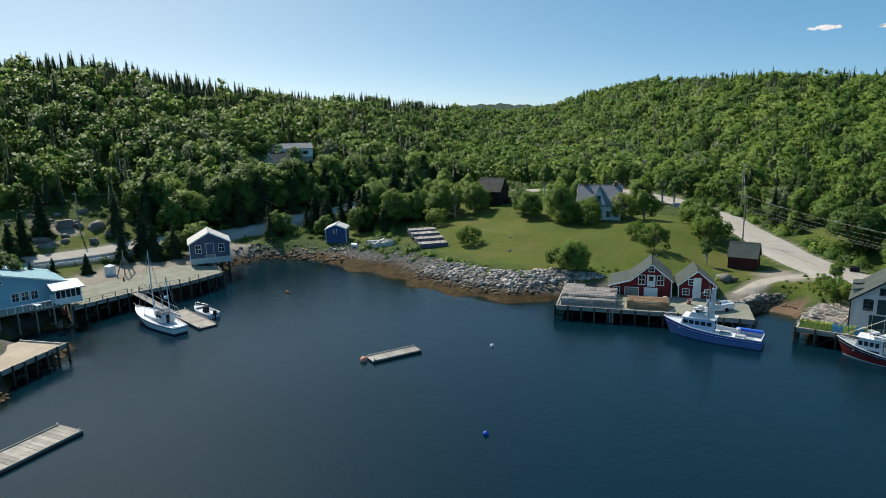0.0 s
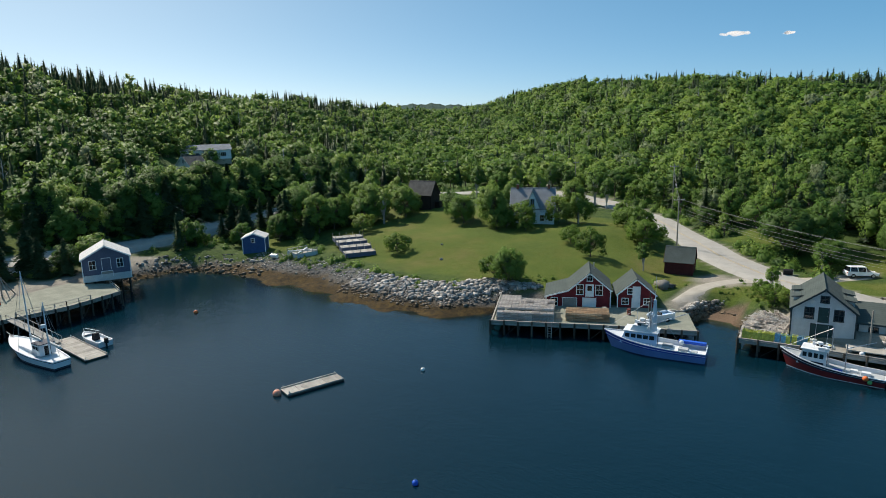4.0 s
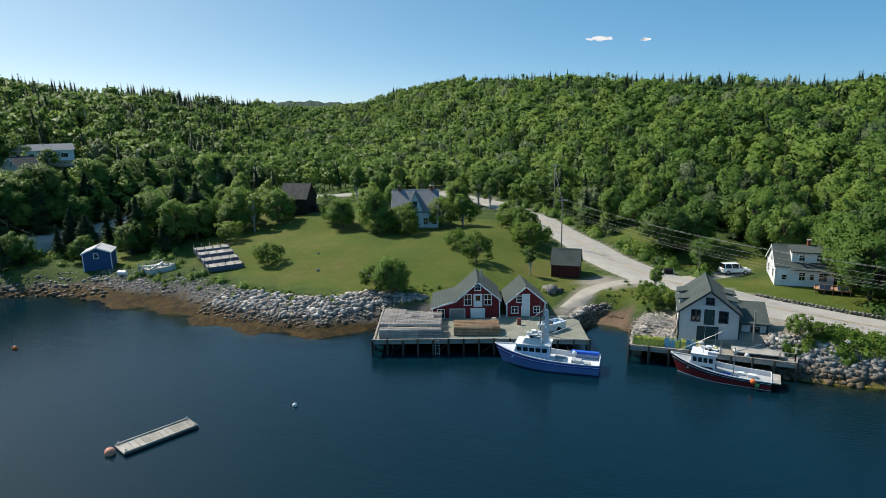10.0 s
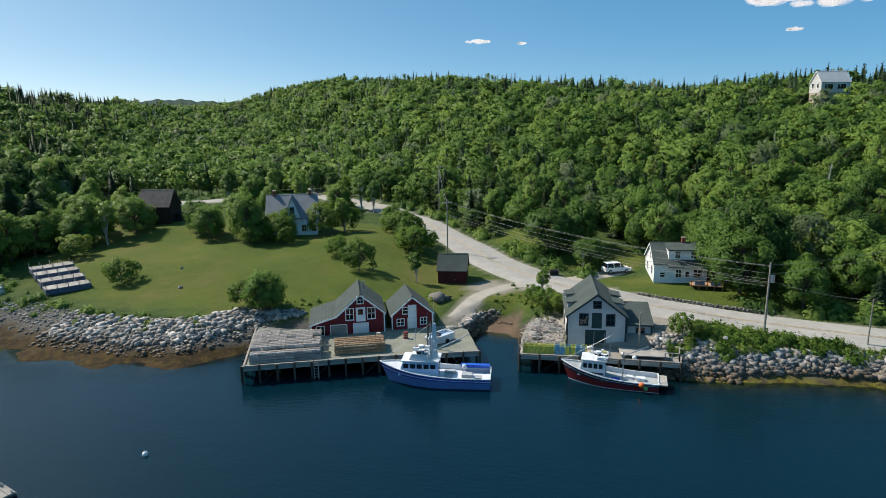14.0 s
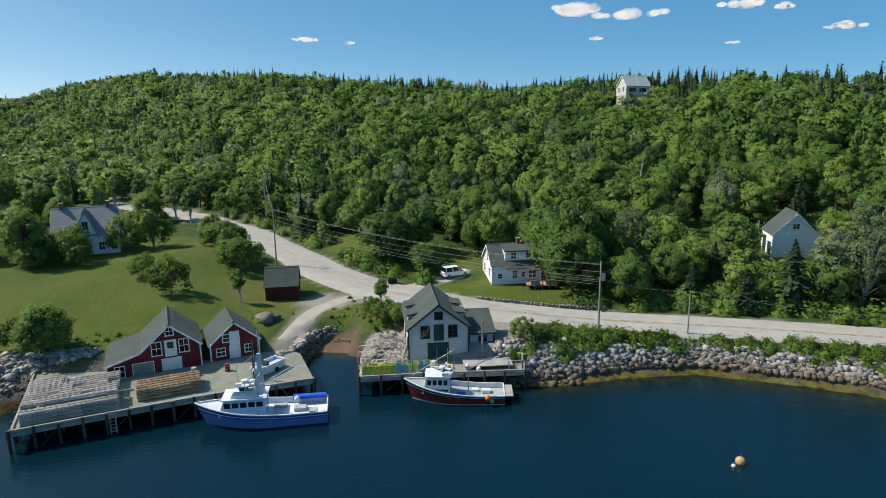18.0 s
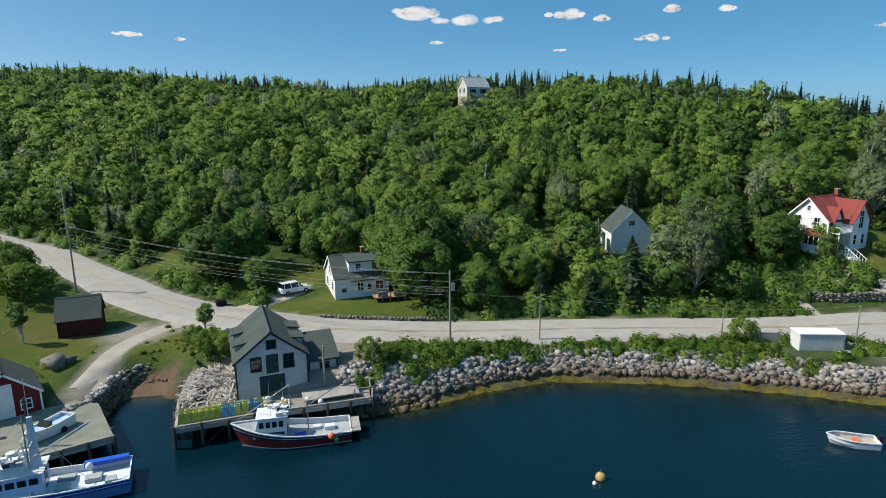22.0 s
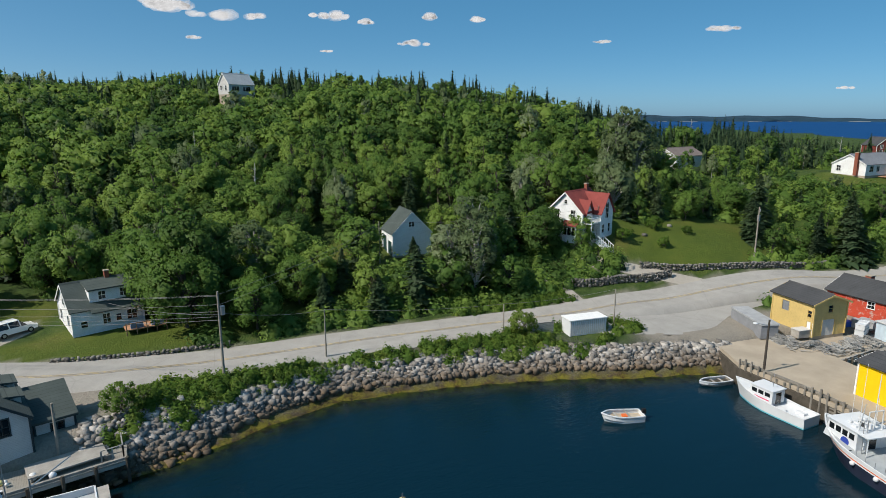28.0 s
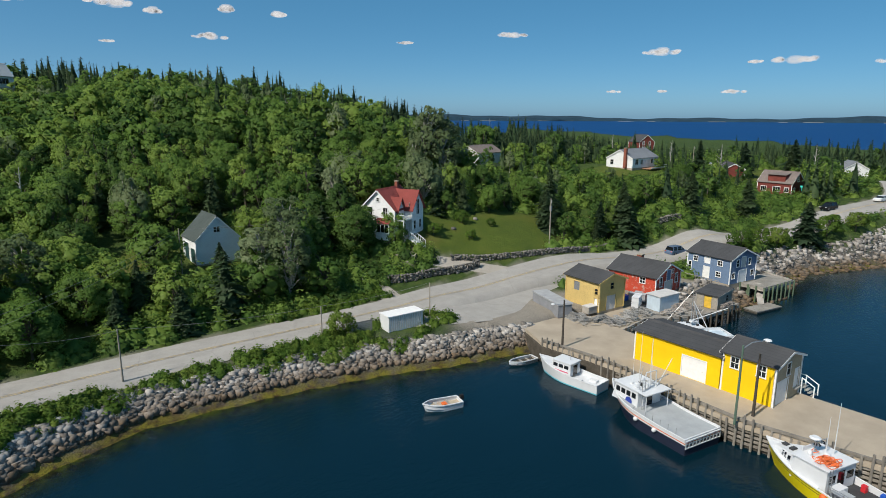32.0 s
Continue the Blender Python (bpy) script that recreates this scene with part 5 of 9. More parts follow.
yb = house("ice_house", 81.15, 66.5, 2.3, -10.7, 5.5, 5.15, gable(5.5, 4.15, 5.05), "bright yellow wharf building with dark shingle roof", YELLOW, ROOF_DARK, TRIM,
           [("L", 0.8, 2.75, 0.75, 1.1, "win"), ("L", 3.4, 2.75, 0.8, 1.1, "win"), ("F", 0.5, 0, 2.3, 2.4, "door", TRIM), ("F", 2.3, 2.75, 0.7, 1.2, "win"), ("F", 4.2, 0.9, 0.9, 2.0, "door", TRIM)], "wharf building", over=0.3, facemats={"F": CREAM})
house("ice_house_wing", 82.05, 71.75, 2.3, -10.7, 5.5, 10.1, gable(5.5, 3.5, 4.0), "long yellow wing of the wharf building with a white freight door", YELLOW, ROOF_DARK, TRIM,
      [("L", 5.9, 0.05, 2.7, 2.35, "door", TRIM)], "wharf building", over=0.3, corners=(10.1,))
ws = thing("wooden_steps", 86.5, 65.6, 2.3, -10.7, "small weathered wooden steps with white railings", "steps")
for k in range(4):
    part("tread", Shape().box(0, -1.6 + 0.3 * k, 0.2 * k + 0.12, 1.0, -1.3 + 0.3 * k, 0.2 * k + 0.18), GREY_WOOD, ws)
part("landing", Shape().box(-1.2, -0.4, 0.78, 1.0, 1.0, 0.88), GREY_WOOD, ws)
for px, py, pz in ((0, -1.6, 0), (1, -1.6, 0), (1, -0.4, 0), (1, 1, 0), (0, -0.4, 0)):
    part("post", Shape().box(px - 0.05, py - 0.05, pz, px + 0.05, py + 0.05, pz + (1.2 if py < -1 else 1.8)), TRIM, ws)
part("handrail", Shape().beam((1, -1.6, 1.15), (1, -0.4, 1.75), 0.08).beam((1, -0.4, 1.75), (1, 1, 1.75), 0.08), TRIM, ws)
part("handrail", Shape().beam((0, -1.6, 1.15), (0, -0.4, 1.75), 0.08), TRIM, ws)
part("lower_rail", Shape().beam((1, -0.4, 1.3), (1, 1, 1.3), 0.06), TRIM, ws)


# ---- wharves and docks ----
def slab(poly, z0, z1):
    s, n = Shape(), len(poly)
    s.add([(x, y, z0) for x, y in poly] + [(x, y, z1) for x, y in poly], [tuple(range(n))[::-1], tuple(range(n, 2 * n))] + [(i, (i + 1) % n, n + (i + 1) % n, n + i) for i in range(n)])
    return s


def dock(name, poly, z, label, deckmat, front, step=2.2, pile=PILE, depth=2.6, rail=None, kind="structure"):
    """A deck on timber piles; front: which edges (by number) carry piles and a face beam."""
    ob = thing(name, 0, 0, 0, 0, label, "dock", kind=kind)
    part("deck", slab(poly, z - 0.14, z), deckmat, ob)
    for e in front:
        a, b = Vector((*poly[e], 0)), Vector((*poly[(e + 1) % len(poly)], 0))
        d = (b - a).normalized()
        n = Vector((-d.y, d.x, 0))
        part("face_beam", Shape().beam(a + n * 0.18 + Vector((0, 0, z - 0.3)), b + n * 0.18 + Vector((0, 0, z - 0.3)), 0.28, 0.3), GREY_WOOD, ob)
        part("kerb_timber", Shape().beam(a + n * 0.2 + Vector((0, 0, z + 0.1)), b + n * 0.2 + Vector((0, 0, z + 0.1)), 0.22, 0.2), GREY_WOOD, ob)
        k = max(2, int((b - a).length / step))
        for i in range(k + 1):
            p = a.lerp(b, i / k)
            lean = 0.04 * math.sin(i * 2.3 + e)
            part("pile", Shape().rod((p.x - d.x * lean, p.y - d.y * lean, -depth), (p.x - n.x * 0.05, p.y - n.y * 0.05, z + 0.12 + 0.18 * abs(math.sin(i * 1.7))), 0.16, 0.14, 7), pile, ob)
            if i % 2 == 0:
                q = p + n * 2.5
                part("pile", Shape().rod((q.x, q.y, -depth), (q.x, q.y, z - 0.14), 0.15, 0.15, 6), pile, ob)
            if i < k and i % 3 == 1:
                q = a.lerp(b, (i + 1) / k)
                part("brace", Shape().beam((p.x + n.x * 0.2, p.y + n.y * 0.2, -0.3), (q.x + n.x * 0.2, q.y + n.y * 0.2, z - 0.4), 0.12, 0.06), pile, ob)
    return ob


STORE_DOCK = [(-28.2, 90.7), (-14.1, 98.4), (-2.9, 103.6), (-6.8, 111.2), (-11, 113.2), (-27, 106.5), (-35.6, 103.6)]
dock("store_dock", STORE_DOCK, 1.95, "weathered plank dock on dark timber piles by the red fish stores", DECK_GREEN, (0, 1, 6), 2.0)
lad = thing("dock_ladder", -20.6, 94.65, 0, 29, "weathered wooden ladder down the dock face", "ladder")
for o in (-0.25, 0.25):
    part("rail", Shape().box(o - 0.05, -0.1, -0.8, o + 0.05, -0.02, 2.4), GREY_WOOD, lad)
for k in range(8):
    part("rung", Shape().box(-0.2, -0.09, -0.5 + 0.36 * k, 0.2, -0.03, -0.44 + 0.36 * k), GREY_WOOD, lad)
GREY_DOCK = [(2.0, 104.1), (9.0, 105.4), (20.4, 106.8), (20.6, 110.0), (18.2, 114.2), (6.0, 111.5), (5.0, 117.5), (0.6, 116.5), (0.9, 110)]
dock("plant_dock", GREY_DOCK, 1.95, "weathered plank dock before the pale grey fish house", DECK, (0, 1, 8), 2.0)

WHARF = [(81.0, 92.2), (80.5, 85.4), (79.7, 80.6), (77.2, 73.4), (75.8, 67.5), (75.9, 60), (76, 50), (76, 36), (85.2, 36), (85.4, 58), (86.3, 63.8), (88.5, 73), (91, 82.5), (93, 90), (94, 96), (86, 100)]
wharf = thing("wharf", 0, 0, 0, 0, "concrete-topped wharf with timber facing and piles", "wharf", kind="structure")
part("deck", slab(WHARF, 1.9, 2.32), CONCRETE, wharf)
part("crib", slab([(x + (0.35 if x < 80.5 else -0.35), y) for x, y in WHARF], -2.5, 1.895), PILE, wharf)
edge = [Vector((*p, 0)) for p in WHARF[:8]]
for a, b in zip(edge, edge[1:]):
    d = (b - a).normalized()
    n = Vector((d.y, -d.x, 0))
    k = max(2, int((b - a).length / 0.7))
    for i in range(k):
        p = a.lerp(b, i / k) + n * 0.02
        tall = 2.4 + 0.85 * abs(math.sin(i * 12.9 + a.y)) ** 3
        part("fender_pile", Shape().rod((p.x, p.y, -2.5), (p.x + 0.08 * math.sin(i * 5.1), p.y + 0.1 * math.sin(i * 3.3), tall), 0.13, 0.11, 7), PILE_PALE, wharf)
    for z in (0.45, 0.9, 1.3, 1.7):
        part("waler", Shape().beam(a - n * 0.22 + Vector((0, 0, z)), b - n * 0.22 + Vector((0, 0, z)), 0.16, 0.2), PILE_PALE, wharf)
    part("kerb_timber", Shape().beam(a - n * 0.35 + Vector((0, 0, 2.55)), b - n * 0.35 + Vector((0, 0, 2.55)), 0.25, 0.25), PILE_PALE, wharf)
BACK_DOCK = [(91.4, 86.9), (98.2, 86.6), (101.4, 84.2), (106, 81.2), (111, 79.6), (114.7, 79.2), (115.8, 84.5), (110, 88.2), (104, 90.6), (98, 90.8), (92.2, 90)]
dock("timber_pier", BACK_DOCK, 2.1, "weathered timber pier on dark piles behind the wharf", DECK, (0, 1, 2, 3, 4, 5), 1.2)
part("apron", slab([(91.6, 87.1), (98.1, 86.8), (103.6, 90.4), (102, 93), (93.6, 95.6), (92.6, 90)], 0.6, 2.2), CONCRETE, wharf, "stained concrete apron")
LOFT_DOCK = [(124.5, 78.3), (133.4, 76.0), (136.5, 81), (126, 83.6)]
green_w = mat("green_stained_timber", (0.12, 0.17, 0.11), 0.85, vary=0.3, scale=1.2)
dock("loft_dock", LOFT_DOCK, 2.6, "green-stained timber dock below the blue fish loft", DECK, (0, 1, 3), 1.2, pile=green_w)
lf = thing("landing_float", 118.5, 77.5, 0.0, -20, "grey wooden landing float moored by the pier", "float")
part("deck", Shape().box(0, 0, 0.25, 6, 2.4, 0.45), DECK, lf)
part("pontoon", Shape().box(0.1, 0.1, -0.3, 5.9, 2.3, 0.246), PILE, lf)
part("gangway", Shape().beam((4, 2.2, 0.5), (7.5, 5.5, 2.7), 1.0, 0.1), GREY_WOOD, lf)


def float_dock(x, y, turn, length, wide, label):
    ob = thing("float_dock", x, y, 0, turn, label, "floating dock", "floating docks")
    part("pontoon", Shape().box(0.05, 0.05, -0.35, length - 0.05, wide - 0.05, 0.2), PILE, ob)
    n = int(length / 0.55)
    for i in range(n):
        part("plank", Shape().box(length * i / n + 0.015, 0, 0.2, length * (i + 1) / n - 0.015, wide, 0.27 + 0.01 * math.sin(i * 5)), GREY_WOOD, ob)
    for yy in (0, wide - 0.12):
        part("kerb", Shape().box(0.1, yy, 0.28, length - 0.1, yy + 0.12, 0.4), GREY_WOOD, ob)
    for xx in (0.3, length - 0.3):
        for yy in (0.2, wide - 0.2):
            part("cleat", Shape().rod((xx, yy, 0.27), (xx, yy, 0.62), 0.06, 0.06, 6), STEEL, ob)
    return ob


f1 = float_dock(-33.7, 59.2, 79.5, 7.3, 2.3, "small weathered plank float moored in the cove")
f1.matrix_basis = pose(-34.2, 59.4, 0, 0, 0, 77) @ pose(0, -0.2, 0)
float_dock(-34.0, 12.0, 113.5, 16.6, 3.8, "long weathered plank float with grey decking")


def buoy(x, y, r, color, label, stick=0.0):
    ob = thing("buoy", x, y, 0, 0, label, "buoy", "mooring buoys")
    part("ball", Shape().ball((0, 0, r * 0.35), r, 12, 8), color, ob, smooth=True)
    part("eye", Shape().rod((0, 0, r * 1.3), (0, 0, r * 1.3 + 0.12 + stick), 0.05, 0.04, 6), STEEL, ob)
    return ob


ORANGE = mat("orange_vinyl", (0.75, 0.16, 0.04), 0.45, vary=0.15, scale=3)
SALMON = mat("faded_orange_vinyl", (0.7, 0.3, 0.2), 0.5, vary=0.2, scale=3)
BLUE_V = mat("blue_vinyl", (0.02, 0.1, 0.5), 0.4, vary=0.1)
WHITE_V = mat("white_vinyl", (0.75, 0.75, 0.72), 0.45, vary=0.15)
buoy(-35.6, 59.0, 0.5, SALMON, "faded orange ball buoy at the end of the float")
buoy(-27.0, 74.7, 0.28, WHITE_V, "small white ball buoy on the water")
buoy(-10.7, 55.9, 0.3, BLUE_V, "blue ball buoy on the water")
buoy(-74.4, 69.4, 0.35, ORANGE, "orange ball buoy on the water")
buoy(38.4, 92.2, 0.45, mat("weedy_yellow_buoy", (0.5, 0.33, 0.12), 0.7, worn=(0.15, 0.1, 0.04)), "weed-covered yellow mooring buoy", 0.3)
buoy(37.6, 91.6, 0.2, WHITE_V, "small white pick-up buoy beside a mooring")

# ---- boats ----
HULL_BLUE = mat("blue_grey_hull_paint", (0.1, 0.19, 0.4), 0.35, vary=0.12, scale=0.6, bump=0.05, worn=(0.2, 0.25, 0.34), worn_at=0.66)
NAVY_STRIPE = mat("royal_blue_stripe", (0.03, 0.06, 0.32), 0.35, vary=0.1, bump=0)
GEL_WHITE = mat("white_gelcoat", (0.66, 0.68, 0.7), 0.3, vary=0.06, scale=0.8, bump=0.03)
GEL_BLUE = mat("pale_blue_gelcoat", (0.42, 0.56, 0.75), 0.35, vary=0.08, scale=0.8, bump=0.03)
MAROON = mat("maroon_hull_paint", (0.18, 0.02, 0.022), 0.35, vary=0.15, scale=0.6, bump=0.05)
NAVY = mat("dark_navy_hull_paint", (0.022, 0.028, 0.05), 0.35, vary=0.15, scale=0.6, bump=0.05)
HULL_YEL = mat("yellow_hull_paint", (0.75, 0.62, 0.01), 0.35, vary=0.08, scale=0.6, bump=0.05)
BOTTOM = mat("antifouling", (0.12, 0.03, 0.025), 0.8, vary=0.3)
NONSKID = mat("grey_nonskid_deck", (0.36, 0.385, 0.4), 0.8, vary=0.12, scale=0.8)
DARK_DECK = mat("dark_rubber_deck", (0.05, 0.052, 0.055), 0.85, vary=0.2)
AQUA = mat("turquoise_stripe", (0.15, 0.5, 0.6), 0.4, vary=0.1, bump=0)


def hull(parent, L, B, bow, stern, bands, deckmat, well=0.5, fore=0.55, rake=0.08, broad=0.92):
    """A lofted hull from stern (x = 0) to stem (x = L); bands: (from, to, material) of the height between water and sheer."""
    ns = 22
    S = np.linspace(0, 1, ns)
    half = np.where(S < 0.5, broad + (1 - broad) * np.sin(S * np.pi), np.maximum(1 - ((S - 0.5) / 0.5) ** 2.4, 0.012)) * B / 2
    sheer = stern + (bow - stern) * np.clip((S - 0.2) / 0.8, 0, 1) ** 1.8

    def at(i, v):
        s = S[i]
        flare = 0.93 + 0.07 * np.clip(v, -0.6, 1) if s < 0.5 else 0.93 - 0.3 * (s - 0.5) * 2 + (0.07 + 0.3 * (s - 0.5) * 2) * np.clip(v, -0.6, 1)
        return (s * L * (1 - rake * (1 - v) * s), half[i] * max(flare, 0.02), sheer[i] * v)

    for lo, hi, m in bands:
        s = Shape()
        levels = np.linspace(lo, hi, 3 if hi - lo > 0.3 else 2)
        for side in (1, -1):
            for va, vb in zip(levels, levels[1:]):
                for i in range(ns - 1):
                    q = [at(i, va), at(i + 1, va), at(i + 1, vb), at(i, vb)]
                    q = [(x, side * y, z) for x, y, z in q]
                    s.add(q if side < 0 else q[::-1], [(0, 1, 2, 3)])
        a, b = at(0, lo), at(0, hi)
        s.add([(0, -a[1], a[2]), (0, a[1], a[2]), (0, b[1], b[2]), (0, -b[1], b[2])], [(3, 2, 1, 0)])
        part("hull_band" if lo > -0.2 else "bottom", s, m, parent)
    k = int(fore * ns)
    deck = Shape()
    for i in range(ns - 1):
        drop = well if i < k else 0.06
        za, zb = sheer[i] - drop, sheer[i + 1] - drop
        ya, yb = half[i] * 0.965, half[i + 1] * 0.965
        deck.add([(S[i] * L, -ya, za), (S[i + 1] * L, -yb, zb), (S[i + 1] * L, yb, zb), (S[i] * L, ya, za)], [(0, 1, 2, 3)])
    part("deck", deck, deckmat, parent)
    rail = Shape()
    for side in (1, -1):
        inner = Shape()
        for i in range(ns - 1):
            p, q = (S[i] * L, side * (half[i] - 0.03), sheer[i] + 0.02), (S[i + 1] * L, side * (half[i + 1] - 0.03), sheer[i + 1] + 0.02)
            rail.beam(p, q, 0.12, 0.1)
            if i < k:
                inner.add([(p[0], side * half[i] * 0.955, sheer[i]), (q[0], side * half[i + 1] * 0.955, sheer[i + 1]), (q[0], side * half[i + 1] * 0.955, sheer[i + 1] - well), (p[0], side * half[i] * 0.955, sheer[i] - well)], [(0, 1, 2, 3)])
        part("bulwark", inner, GEL_WHITE, parent)
    rail.beam((0.03, -half[0], stern + 0.02), (0.03, half[0], stern + 0.02), 0.12, 0.1)
    part("gunwale", rail, GEL_WHITE, parent)
    return S * L, half, sheer


def cabin(parent, x0, x1, w, z0, h, material, roofmat, windows=3, lean=0.5, over=0.15, front=2, aft_open=False):
    """A wheelhouse with a raked front, dark windows and an overhanging top."""
    c = part("wheelhouse", Shape().prism([(x0, z0), (x1, z0), (x1 - lean, z0 + h), (x0, z0 + h)], -w / 2, w / 2), material, parent)
    part("top", Shape().box(x0 - over - (1.0 if aft_open else 0), -w / 2 - over, z0 + h, x1 - lean + over + 0.1, w / 2 + over, z0 + h + 0.1), roofmat, c)
    wz, wh = z0 + h * 0.52, h * 0.3
    run = (x1 - lean * 0.7 - x0 - 0.3) / max(windows, 1)
    for side in (-1, 1):
        for i in range(windows):
            a = x0 + 0.2 + run * i
            part("cabin_window", Shape().box(a + 0.08, side * w / 2 - 0.02, wz, a + run - 0.1, side * w / 2 + 0.02, wz + wh), GLASS, c)
    tilt = lean / h
    for i in range(front):
        ya = -w / 2 + 0.15 + (w - 0.3) * i / front
        yb = ya + (w - 0.3) / front - 0.1
        xa, xb = x1 - tilt * (wz - z0) + 0.02, x1 - tilt * (wz + wh - z0) + 0.02
        part("windscreen", Shape().add([(xa, ya, wz), (xa, yb, wz), (xb, yb, wz + wh), (xb, ya, wz + wh)], [(0, 1, 2, 3)]), GLASS, c)
    part("door", Shape().box(x0 - 0.03, -0.4, z0, x0 - 0.004, 0.4, z0 + h * 0.85), GLASS, c, "dark cabin door")
    return c


def mast(parent, x, y, z, h, r=0.06, stays=()):
    m = part("mast", Shape().rod((x, y, z), (x, y, z + h), r, r * 0.5), STEEL, parent)
    for bx, by, bz in stays:
        part("stay", Shape().rod((x, y, z + h * 0.92), (bx, by, bz), 0.02, 0.02, 4), STEEL, m)
    return m


def gear(parent, x, y, z, n, seed):
    """Radar, lights and boxes on a cabin top."""
    r = random.Random(seed)
    part("radar", Shape().rod((x, y, z), (x, y, z + 0.5), 0.06).rod((x, y, z + 0.5), (x, y, z + 0.72), 0.36, 0.32, 14), GEL_WHITE, parent, "white radar dome")
    for k in range(n):
        a, b = x + r.uniform(-1.1, 0.6), y + r.uniform(-1.1, 1.1)
        s = r.uniform(0.15, 0.35)
        part("deck_box", Shape().box(a - s, b - s * 0.6, z, a + s, b + s * 0.6, z + s * r.uniform(0.8, 1.5)), r.choice([GEL_WHITE, GEL_WHITE, NONSKID, DARK_DECK]), parent)
    part("aerial", Shape().rod((x + 0.5, y + 0.7, z), (x + 0.5, y + 0.7, z + 3.4), 0.025, 0.012, 5), GEL_WHITE, parent)
    part("aerial", Shape().rod((x - 0.6, y - 0.7, z), (x - 0.6, y - 0.7, z + 2.6), 0.025, 0.012, 5), GEL_WHITE, parent)


def crates(parent, spots, material, name="fish_crate"):
    for x, y, z, a, b, c in spots:
        part(name, Shape().box(x, y, z, x + a, y + b, z + c), material, parent)


def aim(x0, y0, x1, y1):
    return math.degrees(math.atan2(y1 - y0, x1 - x0)), math.hypot(x1 - x0, y1 - y0)


t, L = aim(-0.4, 99.5, -13.2, 96.7)
b1 = thing("fishing_boat", -0.4, 99.5, 0, t, "blue and white fishing boat moored at the plank dock", "boat", "fishing boats")
hull(b1, L, 4.1, 2.35, 1.25, [(-0.5, 0.0, BOTTOM), (0.0, 0.62, HULL_BLUE), (0.62, 0.74, NAVY_STRIPE), (0.74, 0.8, GEL_WHITE), (0.8, 1.0, NAVY_STRIPE)], GEL_WHITE, 0.55, 0.52)
c1 = cabin(b1, L * 0.46, L * 0.82, 2.5, 1.15, 1.75, GEL_BLUE, GEL_WHITE, 5, 0.7)
part("upper_house", Shape().prism([(L * 0.56, 3.01), (L * 0.72, 3.01), (L * 0.69, 3.75), (L * 0.56, 3.75)], -1.1, 1.1), GEL_WHITE, c1, "low white upper house")
gear(c1, L * 0.62, 0, 3.76, 11, 3)
mast(b1, L * 0.53, 0.4, 3.0, 4.6, 0.08, [(L * 0.97, 0, 2.6), (L * 0.2, 1.6, 1.4)])
part("boom", Shape().rod((L * 0.5, 0.4, 4.0), (L * 0.2, -1.6, 5.4), 0.07, 0.05), STEEL, b1)
part("mast_tower", Shape().prism([(L * 0.5 - 0.4, 2.9), (L * 0.5 + 0.4, 2.9), (L * 0.5 + 0.17, 7.2), (L * 0.5 - 0.17, 7.2)], -0.12, 0.12), GEL_WHITE, b1, "tapered white mast tower")
part("aerial", Shape().rod((L * 0.5, 0, 7.2), (L * 0.5, 0, 10.4), 0.035, 0.015, 5), GEL_WHITE, b1)
part("cross_tree", Shape().rod((L * 0.5, -1.1, 5.2), (L * 0.5, 1.1, 5.2), 0.04), GEL_WHITE, b1)
part("gantry", Shape().rod((L * 0.5, -1.3, 1.0), (L * 0.55, -0.5, 5.4), 0.05).rod((L * 0.5, 1.3, 1.0), (L * 0.55, 0.5, 5.4), 0.05).rod((L * 0.55, -0.5, 5.4), (L * 0.55, 0.5, 5.4), 0.05), GEL_WHITE, b1, "white steel gantry")
crates(b1, [(2.2, -0.6, 0.72, 1.2, 0.9, 0.35), (4.2, -1.4, 0.72, 1.3, 0.8, 0.3), (4.4, 0.2, 0.72, 1.0, 0.9, 0.4), (1.0, 0.6, 0.72, 0.8, 0.8, 0.5)], NONSKID, "hatch")
part("tarpaulin", Shape().box(0.2, -1.9, 1.3, 3.6, -1.3, 1.65), BLUE_V, b1, "blue tarpaulin over the stern rail")
part("kayak", Shape().ball((3.2, -1.2, 1.45), 0.32, 10, 6), GEL_WHITE, b1)

t, L = aim(18.0, 104.0, 7.1, 103.6)
b2 = thing("fishing_boat", 18.0, 104.0, 0, t, "white fishing boat with maroon and navy hull at a dock", "boat", "fishing boats")
hull(b2, L, 3.6, 2.3, 1.0, [(-0.5, 0.0, BOTTOM), (0.0, 0.06, GEL_WHITE), (0.06, 0.62, MAROON), (0.62, 0.78, NAVY), (0.78, 0.82, GEL_WHITE), (0.82, 1.0, NAVY)], NONSKID, 0.5, 0.55)
c2 = cabin(b2, L * 0.54, L * 0.82, 2.1, 1.0, 1.9, GEL_WHITE, GEL_WHITE, 4, 0.6)
gear(c2, L * 0.62, 0, 3.0, 12, 8)
part("marking", Shape().box(L * 0.56, 1.055, 1.25, L * 0.56 + 1.3, 1.065, 1.5), NAVY, c2, "dark registration mark bar")
mast(b2, L * 0.5, 0.5, 3.1, 3.0, 0.06, [(L * 0.96, 0, 2.4)])
part("boom", Shape().rod((L * 0.36, 1.2, 0.5), (L * 0.36, 1.2, 4.4), 0.06).rod((L * 0.36, 1.2, 3.9), (L * 0.12, -0.6, 4.6), 0.05), STEEL, b2, "steel hauling boom")
part("stern_platform", Shape().box(-0.9, -1.4, 0.85, 0.1, 1.4, 0.97), GREY_WOOD, b2, "slatted wooden stern platform")
crates(b2, [(4.2, 0.4, 0.52, 1.0, 0.7, 0.4)], BLUE_V)
